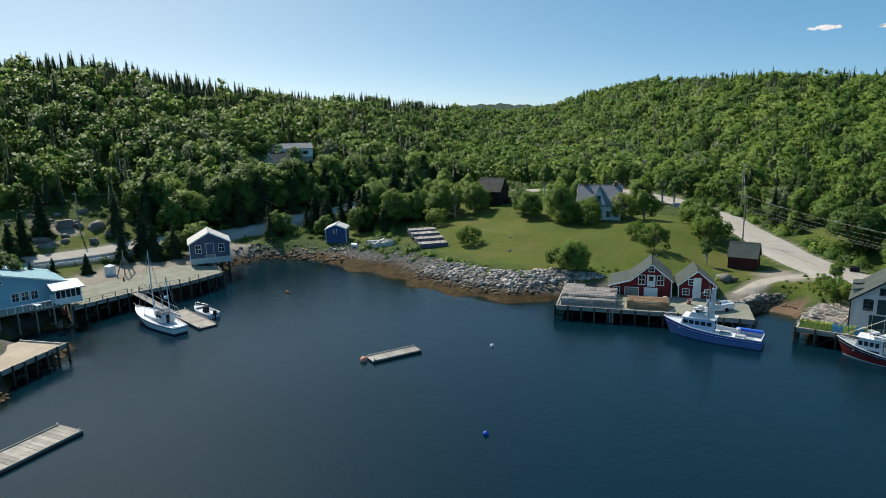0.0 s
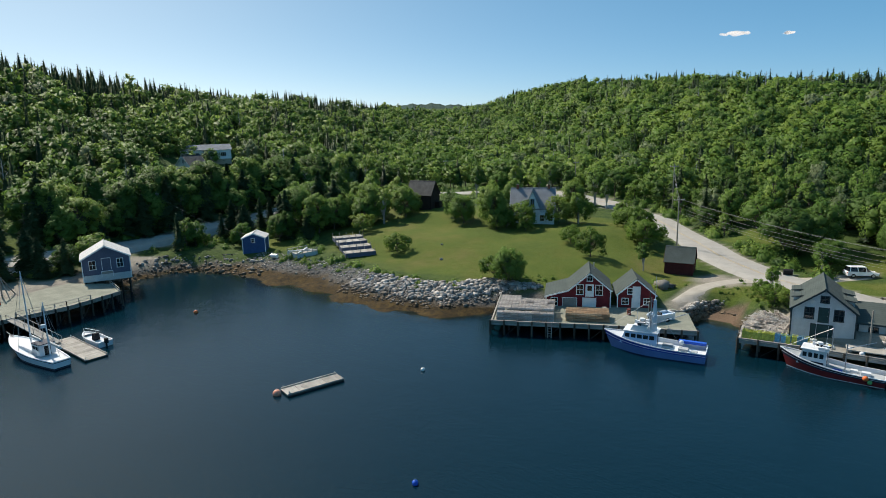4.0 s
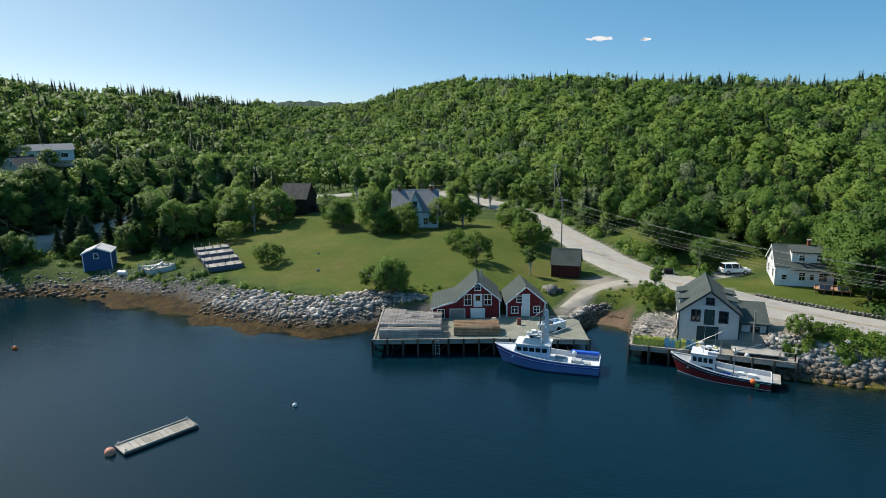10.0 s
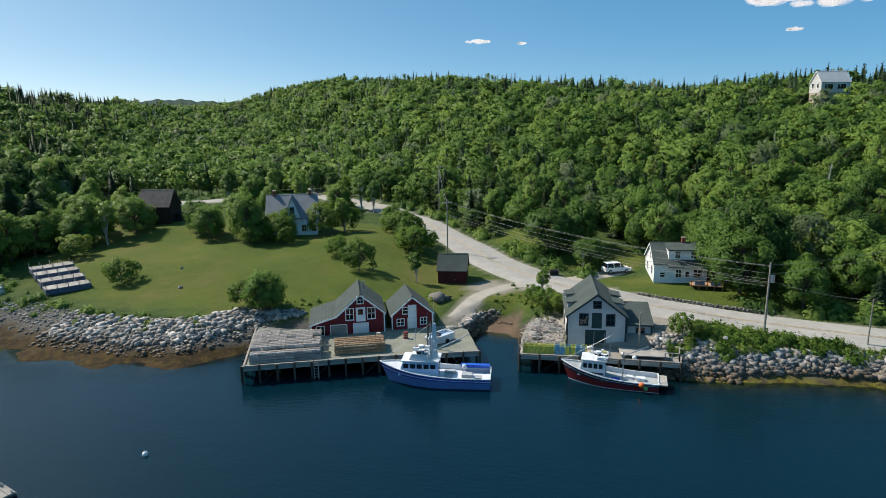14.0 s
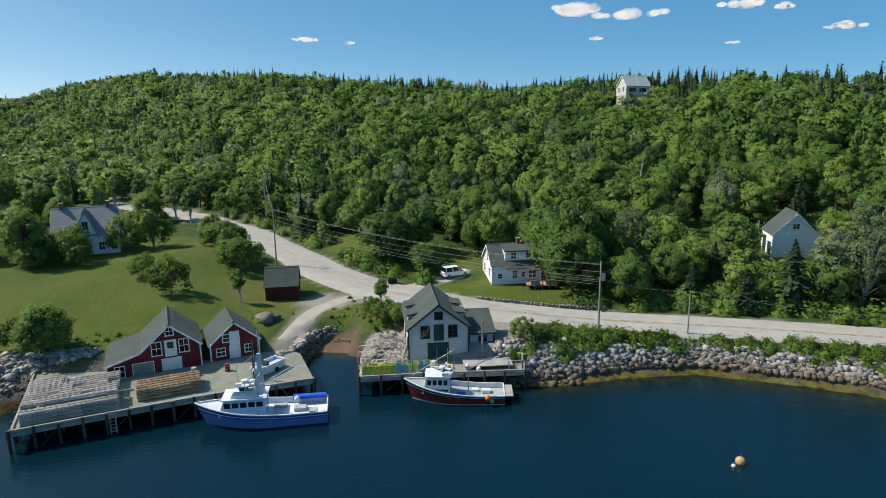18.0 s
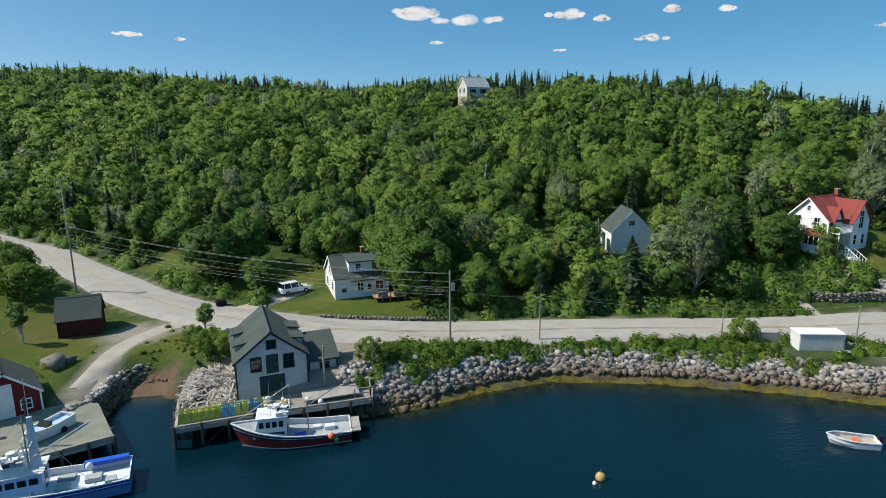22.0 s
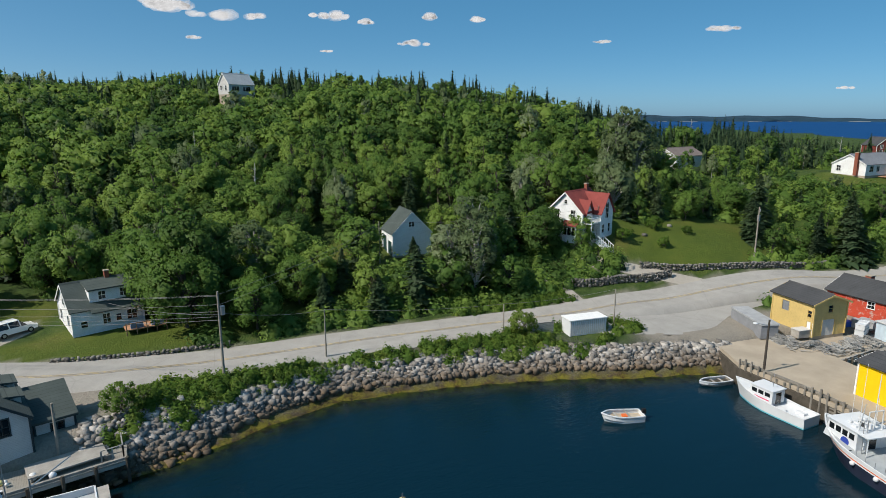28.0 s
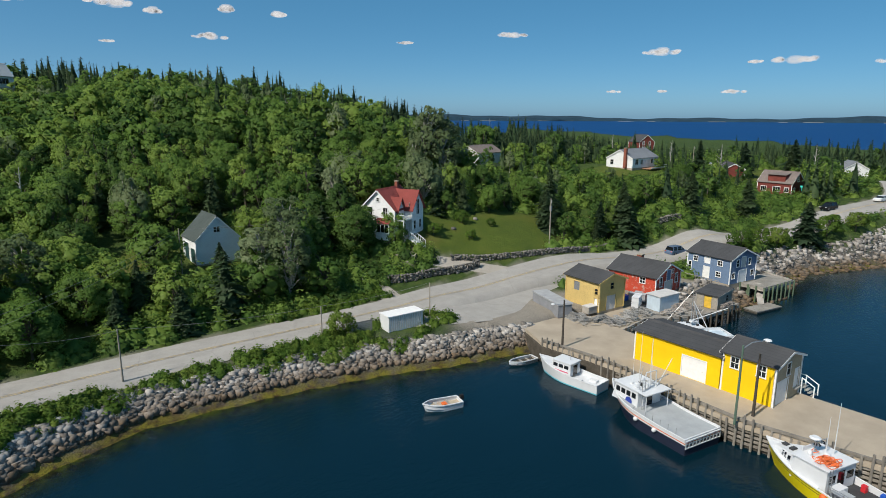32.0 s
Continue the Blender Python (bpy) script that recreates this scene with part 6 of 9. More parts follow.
crates(b2, [(1.5, -0.8, 0.52, 0.9, 0.7, 0.35), (2.8, -1.0, 0.52, 0.7, 0.6, 0.3)], GEL_WHITE)
part("fender", Shape().ball((L * 0.17, 1.85, 0.9), 0.32, 10, 7), ORANGE, b2, "orange ball fender", True)
part("fender", Shape().ball((L * 0.13, 1.9, 0.55), 0.25, 10, 7), mat("green_vinyl", (0.1, 0.35, 0.12), 0.5), b2, "green ball fender", True)

t, L = aim(77.9, 82.4, 78.6, 91.0)
b3 = thing("motor_launch", 77.9, 82.4, 0, t, "white launch with a pink stripe moored at the wharf", "boat", "fishing boats")
hull(b3, L, 2.7, 1.9, 1.05, [(-0.5, 0.0, BOTTOM), (0.0, 0.12, AQUA), (0.12, 1.0, GEL_WHITE)], GEL_WHITE, 0.45, 0.55)
c3 = cabin(b3, L * 0.42, L * 0.76, 1.9, 0.95, 1.35, GEL_WHITE, GEL_WHITE, 3, 0.6, 0.08)
part("stripe", Shape().box(L * 0.46, 0.954, 1.2, L * 0.68, 0.962, 1.32).box(L * 0.46, -0.962, 1.2, L * 0.68, -0.954, 1.32), mat("pink_stripe", (0.65, 0.1, 0.2), 0.4), c3, "pink stripe")
crates(b3, [(1.0, -0.9, 0.46, 0.9, 0.6, 0.4), (2.4, 0.2, 0.46, 1.0, 0.8, 0.35)], GEL_WHITE, "locker")
mast(b3, L * 0.5, 0, 2.5, 1.4, 0.03)

t, L = aim(73.1, 70.1, 76.8, 80.8)
b4 = thing("lobster_boat", 73.1, 70.1, 0, t, "white and navy lobster boat with a broad grey stern deck", "boat", "fishing boats")
hull(b4, L, 4.9, 2.5, 1.6, [(-0.4, 0.0, BOTTOM), (0.0, 0.66, NAVY), (0.66, 0.74, GEL_WHITE), (0.74, 0.8, ORANGE), (0.8, 1.0, GEL_WHITE)], NONSKID, 0.12, 0.58, 0.12, 1.0)
c4 = cabin(b4, L * 0.56, L * 0.86, 3.2, 1.6, 1.75, GEL_WHITE, GEL_WHITE, 4, 0.5, 0.12, 3, True)
gear(c4, L * 0.66, 0, 3.46, 14, 11)
part("roundel", Shape().rod((L * 0.66, 1.6, 2.0), (L * 0.66, 1.63, 2.0), 0.42, 0.42, 14), NAVY_STRIPE, c4, "blue oval badge")
part("tower", Shape().rod((L * 0.56, -0.9, 1.5), (L * 0.56, -0.7, 5.2), 0.05).rod((L * 0.56, 0.9, 1.5), (L * 0.56, 0.7, 5.2), 0.05).rod((L * 0.56, -0.7, 5.2), (L * 0.56, 0.7, 5.2), 0.05).rod((L * 0.56, 0.1, 3.5), (L * 0.56, 0.1, 8.6), 0.05, 0.03), GEL_WHITE, b4, "white steel aerial tower")
part("tall_aerial", Shape().rod((L * 0.6, 1.1, 3.6), (L * 0.6, 1.1, 9.4), 0.035, 0.015, 5), GEL_WHITE, b4)
st = part("stern_rack", Shape().box(-0.12, -2.35, 0.75, -0.02, 2.35, 0.83).box(-0.12, -2.35, 1.42, -0.02, 2.35, 1.52), GEL_WHITE, b4, "slotted white stern rack")
for k in range(11):
    part("slat", Shape().box(-0.11, -2.35 + 0.46 * k, 0.83, -0.03, -2.25 + 0.46 * k, 1.42), NONSKID, st)
for k in range(6):
    part("stanchion", Shape().rod((L * 0.1 + k * 0.9, 2.25, 1.4), (L * 0.1 + k * 0.9, 2.25, 2.2), 0.025, 0.025, 5), STEEL, b4)
part("fender", Shape().ball((L * 0.3, 2.5, 1.0), 0.22, 8, 6).ball((L * 0.5, 2.5, 1.1), 0.22, 8, 6), GEL_WHITE, b4, "white fenders", True)
part("boom", Shape().rod((L * 0.62, -0.8, 3.5), (L * 0.48, -1.4, 5.0), 0.05), STEEL, b4)
lad4 = part("ladder", Shape().rod((L * 0.52, 1.45, 1.5), (L * 0.54, 1.35, 4.6), 0.035).rod((L * 0.52, 1.05, 1.5), (L * 0.54, 0.95, 4.6), 0.035), STEEL, b4)
for k in range(9):
    part("rung", Shape().rod((L * (0.52 + 0.002 * k), 1.05, 1.7 + 0.32 * k), (L * (0.52 + 0.002 * k), 1.43, 1.7 + 0.32 * k), 0.02), STEEL, lad4)
for k in (-1.5, 1.5):
    part("canopy_post", Shape().rod((L * 0.475, k, 1.5), (L * 0.475, k, 3.36), 0.04), GEL_WHITE, b4)
part("outrigger", Shape().rod((L * 0.58, 1.3, 3.4), (L * 0.5, 2.0, 6.4), 0.05, 0.03).rod((L * 0.58, -1.3, 3.4), (L * 0.5, -2.0, 6.4), 0.05, 0.03), GEL_WHITE, b4)

t, L = aim(70.2, 53.7, 75.4, 65.5)
b5 = thing("lobster_boat", 70.2, 53.7, 0, t, "lobster boat with bright yellow hull and black deck by the wharf", "boat", "fishing boats")
hull(b5, L, 4.5, 2.15, 1.15, [(-0.4, 0.0, BOTTOM), (0.0, 0.7, HULL_YEL), (0.7, 0.74, NAVY), (0.74, 0.86, HULL_YEL), (0.86, 0.9, NAVY), (0.9, 0.96, HULL_YEL), (0.96, 1.0, GEL_WHITE)], GEL_WHITE, 0.55, 0.5)
part("work_deck", Shape().box(0.3, -1.95, 0.84, L * 0.52, 1.95, 0.88), DARK_DECK, b5, "black rubber work deck")
cuddy = part("cuddy", Shape().add([(L * 0.7, -1.75, 1.4), (L * 0.93, -0.45, 1.8), (L * 0.93, 0.45, 1.8), (L * 0.7, 1.75, 1.4), (L * 0.7, -1.55, 2.7), (L * 0.91, -0.35, 2.1), (L * 0.91, 0.35, 2.1), (L * 0.7, 1.55, 2.7)],
             [(0, 1, 5, 4), (1, 2, 6, 5), (2, 3, 7, 6), (4, 5, 6, 7), (3, 0, 4, 7)]), GEL_WHITE, b5, "white fore cabin with sloping top")
for a, b in ((0.745, 0.77), (0.785, 0.805), (0.81, 0.83)):
    ya, yb = 1.75 - 1.3 * (a - 0.7) / 0.23, 1.75 - 1.3 * (b - 0.7) / 0.23
    part("cabin_window", Shape().add([(L * a, ya - 0.03, 1.85), (L * b, yb - 0.03, 1.9), (L * b, yb - 0.1, 2.25), (L * a, ya - 0.12, 2.35)], [(0, 1, 2, 3)]), GLASS, cuddy)
c5 = cabin(b5, L * 0.49, L * 0.72, 3.5, 0.9, 1.95, GEL_WHITE, GEL_WHITE, 0, 0.25, 0.12)
for k in (-1, 1):
    part("cabin_window", Shape().box(L * 0.49 - 0.03, k * 1.1 - 0.4, 1.7, L * 0.49 - 0.005, k * 1.1 + 0.4, 2.35), GLASS, c5)
part("tall_aerial", Shape().rod((L * 0.6, -1.1, 2.9), (L * 0.6, -1.1, 7.4), 0.045, 0.02, 5), GEL_WHITE, c5)
part("tall_aerial", Shape().rod((L * 0.64, -0.9, 2.9), (L * 0.64, -0.9, 6.0), 0.04, 0.02, 5), GEL_WHITE, c5)
gantry = part("gantry", Shape().rod((L * 0.66, -1.2, 2.9), (L * 0.66, -1.2, 3.9), 0.04).rod((L * 0.66, 0.2, 2.9), (L * 0.66, 0.2, 3.9), 0.04).rod((L * 0.66, -1.2, 3.9), (L * 0.66, 0.2, 3.9), 0.04), STEEL, c5, "steel instrument rack")
part("radar", Shape().rod((L * 0.67, 0.1, 3.9), (L * 0.67, 0.1, 4.15), 0.06).rod((L * 0.67, 0.1, 4.15), (L * 0.67, 0.1, 4.22), 0.4, 0.44, 16).rod((L * 0.67, 0.1, 4.22), (L * 0.67, 0.1, 4.32), 0.44, 0.3, 16), GEL_WHITE, gantry, "round white radar dome")
for k in range(6):
    part("lamp", Shape().rod((L * 0.655, -1.15 + 0.25 * k, 3.45 + 0.1 * (k % 3)), (L * 0.67, -1.15 + 0.25 * k, 3.5 + 0.1 * (k % 3)), 0.09, 0.12, 8), (STEEL, BLACK)[k % 2], gantry)
board = part("name_board", Shape().box(L * 0.705, -0.6, 2.95, L * 0.71, 0.75, 3.3), GEL_WHITE, c5, "white registration board with dark bars")
for k in range(4):
    part("bar", Shape().box(L * 0.711, -0.45 + 0.28 * k, 3.03, L * 0.713, -0.3 + 0.28 * k, 3.22), BLACK, board)
rope = Shape()
rr5 = random.Random(8)
for k in range(34):
    px_, py_, pz_ = L * 0.555 + rr5.gauss(0, 0.42), 0.55 + rr5.gauss(0, 0.38), 2.97 + abs(rr5.gauss(0, 0.16))
    r5, a5 = rr5.uniform(0.18, 0.42), rr5.uniform(0, 6.28)
    ring = [(px_ + r5 * math.cos(a5 + q), py_ + r5 * math.sin(a5 + q), pz_ + 0.07 * math.sin(2 * q + a5)) for q in np.linspace(0, 5.4, 8)]
    for p, q in zip(ring, ring[1:]):
        rope.rod(p, q, 0.035, 0.035, 4)
part("rope_coil", rope, ORANGE, c5, "tangled heap of orange rope")
part("survival_bag", Shape().ball((L * 0.6, -0.2, 3.1), 0.3, 10, 6, 0.7).ball((L * 0.66, 0.75, 3.1), 0.22, 8, 6, 1.2), GEL_WHITE, c5, "white canister", True)
part("hatch", Shape().box(L * 0.845, -0.3, 2.32, L * 0.88, 0.2, 2.4).box(L * 0.77, 0.1, 2.5, L * 0.8, 0.7, 2.62), DARK_DECK, cuddy, "dark deck hatches")
lad5 = part("ladder", Shape().rod((L * 0.475, 1.75, 0.9), (L * 0.475, 1.75, 3.1), 0.03).rod((L * 0.475, 1.4, 0.9), (L * 0.475, 1.4, 3.1), 0.03), STEEL, b5)
for k in range(6):
    part("rung", Shape().rod((L * 0.475, 1.4, 1.1 + 0.33 * k), (L * 0.475, 1.75, 1.1 + 0.33 * k), 0.02), STEEL, lad5)
sr5 = part("stern_rail", Shape().rod((L * 0.1, 2.0, 1.95), (L * 0.46, 2.0, 1.95), 0.03).rod((L * 0.1, 2.0, 1.6), (L * 0.46, 2.0, 1.6), 0.025), STEEL, b5)
for k in range(5):
    part("post", Shape().rod((L * (0.1 + 0.09 * k), 2.0, 1.1), (L * (0.1 + 0.09 * k), 2.0, 1.95), 0.03), STEEL, sr5)
part("work_bench", Shape().box(L * 0.36, 0.75, 1.45, L * 0.46, 1.8, 1.53).box(L * 0.37, 0.85, 0.88, L * 0.375, 1.7, 1.45).box(L * 0.45, 0.85, 0.88, L * 0.455, 1.7, 1.45), NONSKID, b5, "grey sorting bench")
part("locker", Shape().box(L * 0.43, 0.2, 0.88, L * 0.485, 1.4, 1.6), GEL_WHITE, b5)
part("fender", Shape().ball((L * 0.47, 2.3, 1.0), 0.28, 10, 7), ORANGE, b5, "orange ball fender", True)
part("fuel_can", Shape().box(L * 0.4, -1.7, 0.89, L * 0.4 + 0.35, -1.35, 1.45), mat("red_plastic", (0.6, 0.03, 0.04), 0.45), b5, "red plastic fuel can")
part("fuel_can", Shape().box(L * 0.28, -1.7, 0.89, L * 0.28 + 0.45, -1.3, 1.5), BLUE_V, b5, "blue plastic drum")

t, L = aim(103.9, 77.5, 96.4, 84.4)
b6 = thing("fishing_boat", 103.9, 77.5, 0, t, "white fishing boat with navy hull and pale blue deck", "boat", "fishing boats")
hull(b6, L, 3.6, 1.9, 1.15, [(-0.4, 0.0, BOTTOM), (0.0, 0.75, NAVY_STRIPE), (0.75, 1.0, GEL_WHITE)], mat("pale_blue_deck", (0.5, 0.6, 0.68), 0.6, vary=0.12), 0.3, 0.45)
c6 = cabin(b6, L * 0.4, L * 0.66, 2.4, 1.0, 1.25, GEL_WHITE, GEL_WHITE, 4, 0.4)
part("trunk_cabin", Shape().prism([(L * 0.64, 1.2), (L * 0.86, 1.5), (L * 0.84, 1.8), (L * 0.64, 1.95)], -0.8, 0.8), GEL_WHITE, b6, "low white fore cabin")
gear(c6, L * 0.52, 0.2, 2.35, 7, 31)
mast(b6, L * 0.52, 0, 2.3, 5.2, 0.07, [(L * 0.95, 0, 1.9)])
for end in (-1.5, 1.5):
    part("tripod_leg", Shape().rod((L * 0.3, end, 1.15), (L * 0.5, 0, 5.6), 0.06, 0.05), GEL_WHITE, b6)
part("boom", Shape().rod((L * 0.5, 0, 3.0), (L * 0.12, 1.5, 5.0), 0.06), GEL_WHITE, b6)
crates(b6, [(L * 0.28, -0.9, 0.86, 0.8, 0.6, 0.45), (L * 0.3, 0.4, 0.86, 0.7, 0.5, 0.35)], GEL_WHITE, "locker")
t, L = aim(65.3, 92.2, 61.4, 93.9)
d1 = thing("dinghy", 65.3, 92.2, 0, t, "small white open dinghy with an outboard motor", "boat", "small boats")
hull(d1, L, 1.8, 0.85, 0.6, [(-0.3, 0.0, GEL_WHITE), (0.0, 0.8, GEL_WHITE), (0.8, 1.0, NONSKID)], mat("sandy_floor_boards", (0.4, 0.34, 0.26), 0.8), 0.4, 0.95)
for k in (0.3, 0.6):
    part("thwart", Shape().box(L * k, -0.75, 0.42, L * k + 0.25, 0.75, 0.47), GREY_WOOD, d1)
part("outboard_motor", Shape().box(-0.35, -0.16, 0.55, 0.02, 0.16, 1.05).box(-0.25, -0.06, -0.3, -0.1, 0.06, 0.55), BLACK, d1, "black outboard motor")
part("life_vest", Shape().box(1.4, -0.4, 0.28, 2.0, 0.2, 0.45), ORANGE, d1, "orange life vests")
t, L = aim(81.2, 92.9, 77.4, 94.0)
d2 = thing("punt", 80.6, 93.0, 0, t, "weathered grey wooden punt by the wharf", "boat", "small boats")
hull(d2, 4.0, 1.5, 0.6, 0.45, [(-0.3, 1.0, GREY_WOOD)], PILE, 0.3, 0.97)
for k in (0.25, 0.5, 0.75):
    part("thwart", Shape().box(4 * k, -0.6, 0.3, 4 * k + 0.22, 0.6, 0.35), GREY_WOOD, d2)
# ---- single trees ----
NEAR_BROAD = [broadleaf(44, 105, 0.0185, w, 0.05, 0.62) for w in (0.42, 0.36, 0.46)]
APPLE = [broadleaf(26, 80, 0.031, w, 0.08, 0.5, 0.58) for w in (0.6, 0.68, 0.56)]
AIRY = [broadleaf(40, 70, 0.017, w, 0.12, 0.42, 0.62) for w in (0.3, 0.26, 0.34)]
SLIM = [broadleaf(18, 60, 0.026, 0.2, 0.28, 0.5) for _ in range(3)]
NEAR_FIR = [conifer(230, w, 0.35, 0.05, 8) for w in (0.28, 0.33, 0.3)]
KINDS = {}
for kname, temps, lm, wm in (("maple", NEAR_BROAD, LEAF_1, BARK), ("apple", APPLE, SHRUB_1, BARK), ("birch", SLIM, LEAF_1, BARK_PALE), ("poplar", AIRY, LEAF_PALE_1, BARK_PALE), ("spruce", NEAR_FIR, NEEDLE_1, BARK)):
    KINDS[kname] = [(leafy("crown", c, lm), raw_mesh("trunk", *w, wm)) for c, w in temps]
TREE_LABELS = {"maple": "broad leafy maple tree with a dense green crown", "apple": "low spreading apple tree on the lawn", "birch": "slender pale-barked birch tree",
               "poplar": "tall silvery poplar tree with pale leaves", "spruce": "dark green spruce tree with drooping boughs"}


def tree(kind, x, y, h, wide=1.0, k=0):
    ob = thing("tree", x, y, height(x, y), (x * 37 + y * 91) % 360, TREE_LABELS[kind], "tree", kind + " trees")
    ob.scale = (h * wide, h * wide, h)
    crown, trunk = KINDS[kind][k % len(KINDS[kind])]
    part("crown", crown, None, ob)
    part("trunk", trunk, None, ob)
    return ob


TREES = """maple -61.5 137.5 11; maple -64.5 141 8.5; maple -70.5 137.5 7.4; maple -75.5 140 7.5; apple -55.4 140 6.2; apple -57.5 137 4.6; apple -58.6 134.6 4; apple -68.7 112.2 4.6; maple -36 106.5 6.6; apple -40 108 5; apple -30.7 126.4 5.8; apple -52.6 137.5 3.8; maple -36.5 108.6 5
apple -50 147.6 6.8; apple -46.5 150.5 6; birch -46 150 8; apple -38.7 133.2 3.9; apple -26.4 141.8 6.2; birch -20.6 127.3 5.6; apple -34.8 154 5.6; apple -30.5 148 6; apple -27.8 144 5; birch -57 180 10; birch -52 177 9; birch -68 184 10; birch -76 187 11; birch -86 182 10
maple -62 177 8; maple -84 170 9; birch -90 168 11; birch -70 172 10; maple -40 160 6; apple -36 156 5; maple -75 165 8; maple -104 107 8; spruce -99 112 8; maple -99 120 9; spruce -112.5 103 9; maple -106.4 128 10; maple -114 119 10; spruce -110 112 10
maple -95 127 8; apple -89 121 5; maple -108 138 9; birch -113 146 11; birch -103 137 11; birch -97 140 10; spruce -117.4 91 5.5; apple -115.5 93.5 3.5; maple -102 128 9; spruce -107 120 9; maple -118 128 10; birch -120 140 11; maple -109 99.5 6; spruce -120 104 9
spruce -113 52 7; spruce -112 58 8; spruce -109 44 4; spruce -115.5 57 9; spruce -118 33 8; spruce -122.5 36 9; spruce -113.5 30 8; maple -112 63 6; spruce -127 55 9; spruce -124 74 6; spruce -131 41 10; spruce -110 22 9; spruce -113 16 9; spruce -128 66 10
maple 29.2 132.5 11; maple 32.5 136 14.5; maple 27.8 137.5 12; maple 36.8 128.6 7.8; maple 31 146 10; poplar 40 140 12; maple 44 134 8; birch 5.5 139 5; maple 6.2 142.5 6; spruce 45.6 128.4 6.2; spruce 52 125.4 5.8; spruce 50 133 7; poplar 67 124.5 12.5; poplar 64.5 127 11; birch 70 126.5 11; poplar 72 132 13; maple 76 133 8; spruce 63.3 136.6 4
maple 84 131 8.5; maple 90 127.4 6.5; spruce 80 134 8; spruce 87 138 9; poplar 118 147 18; poplar 121 145 16; spruce 112 142 10; spruce 134.5 106.8 9.5; spruce 131 111 8; spruce 139 110 9; spruce 163 80.5 8.5; spruce 128 121 11; spruce 122 118 8; maple 124 113 5; maple 118 129 6; maple 130 128 7; spruce 158 103 10; apple 150 86.5 4; apple 155 84 4.5; apple 145 88 4; apple 170 78 5; apple 178 74 4.5
maple -100 116 11; spruce -105 110 12; maple -110 118 12; spruce -103 124 12; maple -97 132 11; spruce -112 126 13; birch -92 131 10; maple -90 137 9; maple -0.5 149 7; maple 4 152 7; spruce -3 163 8; maple 14 152 8; maple 22 150 9; birch 0.7 126.4 4.6; apple 64.6 110.4 3.4; apple 74.8 106.6 1.7; apple 20.6 112.6 3.2; apple 22.4 113.2 2.6; apple 2.6 120.5 3; apple 0.2 122.8 3; apple 4.6 119.6 2.8; apple 103 121.5 1.9; apple 111 123 1.6; apple 97.5 125.5 2.4; apple 107 127 2.6; spruce 176 96 9; spruce 205 118 11; spruce 228 112 11; spruce 246 102 12; spruce 232 100 10; maple 195 110 7; maple 186 116 6"""
lane_line, lane_head = ROAD_LINES["lane"]
for n_t, (lx, ly) in enumerate(lane_line[::2]):
    if 62 < ly < 160:
        for row, off in enumerate((6.3, 9.6, 13.0)):
            kind = ("spruce", "maple", "spruce", "maple", "spruce", "birch", "maple")[(n_t * 3 + row * 2) % 7]
            TREES += f"; {kind} {lx - off - 1.4 * math.sin(n_t * 2.1 + row):.1f} {ly + 1.3 * math.sin(n_t * 1.3 + row * 2):.1f} {9.5 + 2.8 * math.sin(n_t * 1.7 + row) + row:.1f}"
for n_t, item in enumerate(TREES.replace("\n", "; ").split("; ")):
    kind, tx, ty, th = item.split()
    tree(kind, float(tx), float(ty), float(th), 0.9 + 0.25 * ((n_t * 7) % 5) / 4, n_t)

# ---- bushes on the banks ----
SHRUBS = [shrub(95, 0.105) for _ in range(6)]


def bushes(name, label, n, where, low, high, leafmat):
    """Bushes strewn where the test allows, as one mass."""
    pts = []
    while len(pts) < n:
        x, y = where[0](), where[1]()
        pts.append((x, y))
    p = np.array(pts)
    ok = where[2](p[:, 0], p[:, 1])
    p = p[ok]
    z = ground(p[:, 0], p[:, 1]) - 0.1
    p3 = np.column_stack([p, z])
    which = rng.integers(0, len(SHRUBS), len(p3))
    hs = low + (high - low) * rng.random(len(p3)) ** 2
    out = [scatter(SHRUBS[k], p3[which == k], hs[which == k], rng.uniform(0.9, 1.5, (which == k).sum())) for k in range(len(SHRUBS)) if (which == k).any()]
    me = leafy(name, merge(out), leafmat)
    add_layer(me, "own_tone", np.concatenate([np.repeat(rng.random((which == k).sum()), len(SHRUBS[k][0])) for k in range(len(SHRUBS)) if (which == k).any()]))
    tagged(new(name, me), label, "bushes", kind="stuff")


def road_gap(x, y):
    return np.minimum.reduce([line_distance(x, y, [tuple(p) for p in ROAD_LINES[n][0][::3]]) for n in ROADS])


U = rng.uniform
blocked = [(10.5, 115, 8, 9), (19, 117, 4.5, 6), (72, 107.3, 5, 2.5), (20, 139, 6.5, 5), (97, 132, 8, 7), (64, 145, 6, 5), (10.5, 139, 5, 4)]
bushes("bank_bushes", "low green bushes and weeds along the road bank", 5200, (lambda: U(19, 79), lambda: U(104, 121), lambda x, y: (shore_distance(x, y) > 2.75 + 0.5 * np.sin(x * 0.9)) & (road_gap(x, y) > 4.2) & (blobs(x, y, blocked) < 0)), 0.3, 1.35, SHRUB)
bushes("verge_bushes", "rough bushes and young trees at the wood's edge", 3900, (lambda: U(-12, 130), lambda: U(120, 152), lambda x, y: (road_gap(x, y) > 5.5) & (blobs(x, y, LAWNS) < -0.05) & (blobs(x, y, blocked) < 0) & (shore_distance(x, y) > 8)), 0.4, 2.8, LEAF)
bushes("lane_bushes", "bushes and rough grass along the lane and shore", 2600, (lambda: U(-140, -60), lambda: U(30, 190), lambda x, y: (road_gap(x, y) > 4.0) & (blobs(x, y, LAWNS) < -0.02) & (blobs(x, y, GRAVEL) < -0.05) & (shore_distance(x, y) > 9)), 0.3, 2.0, LEAF)
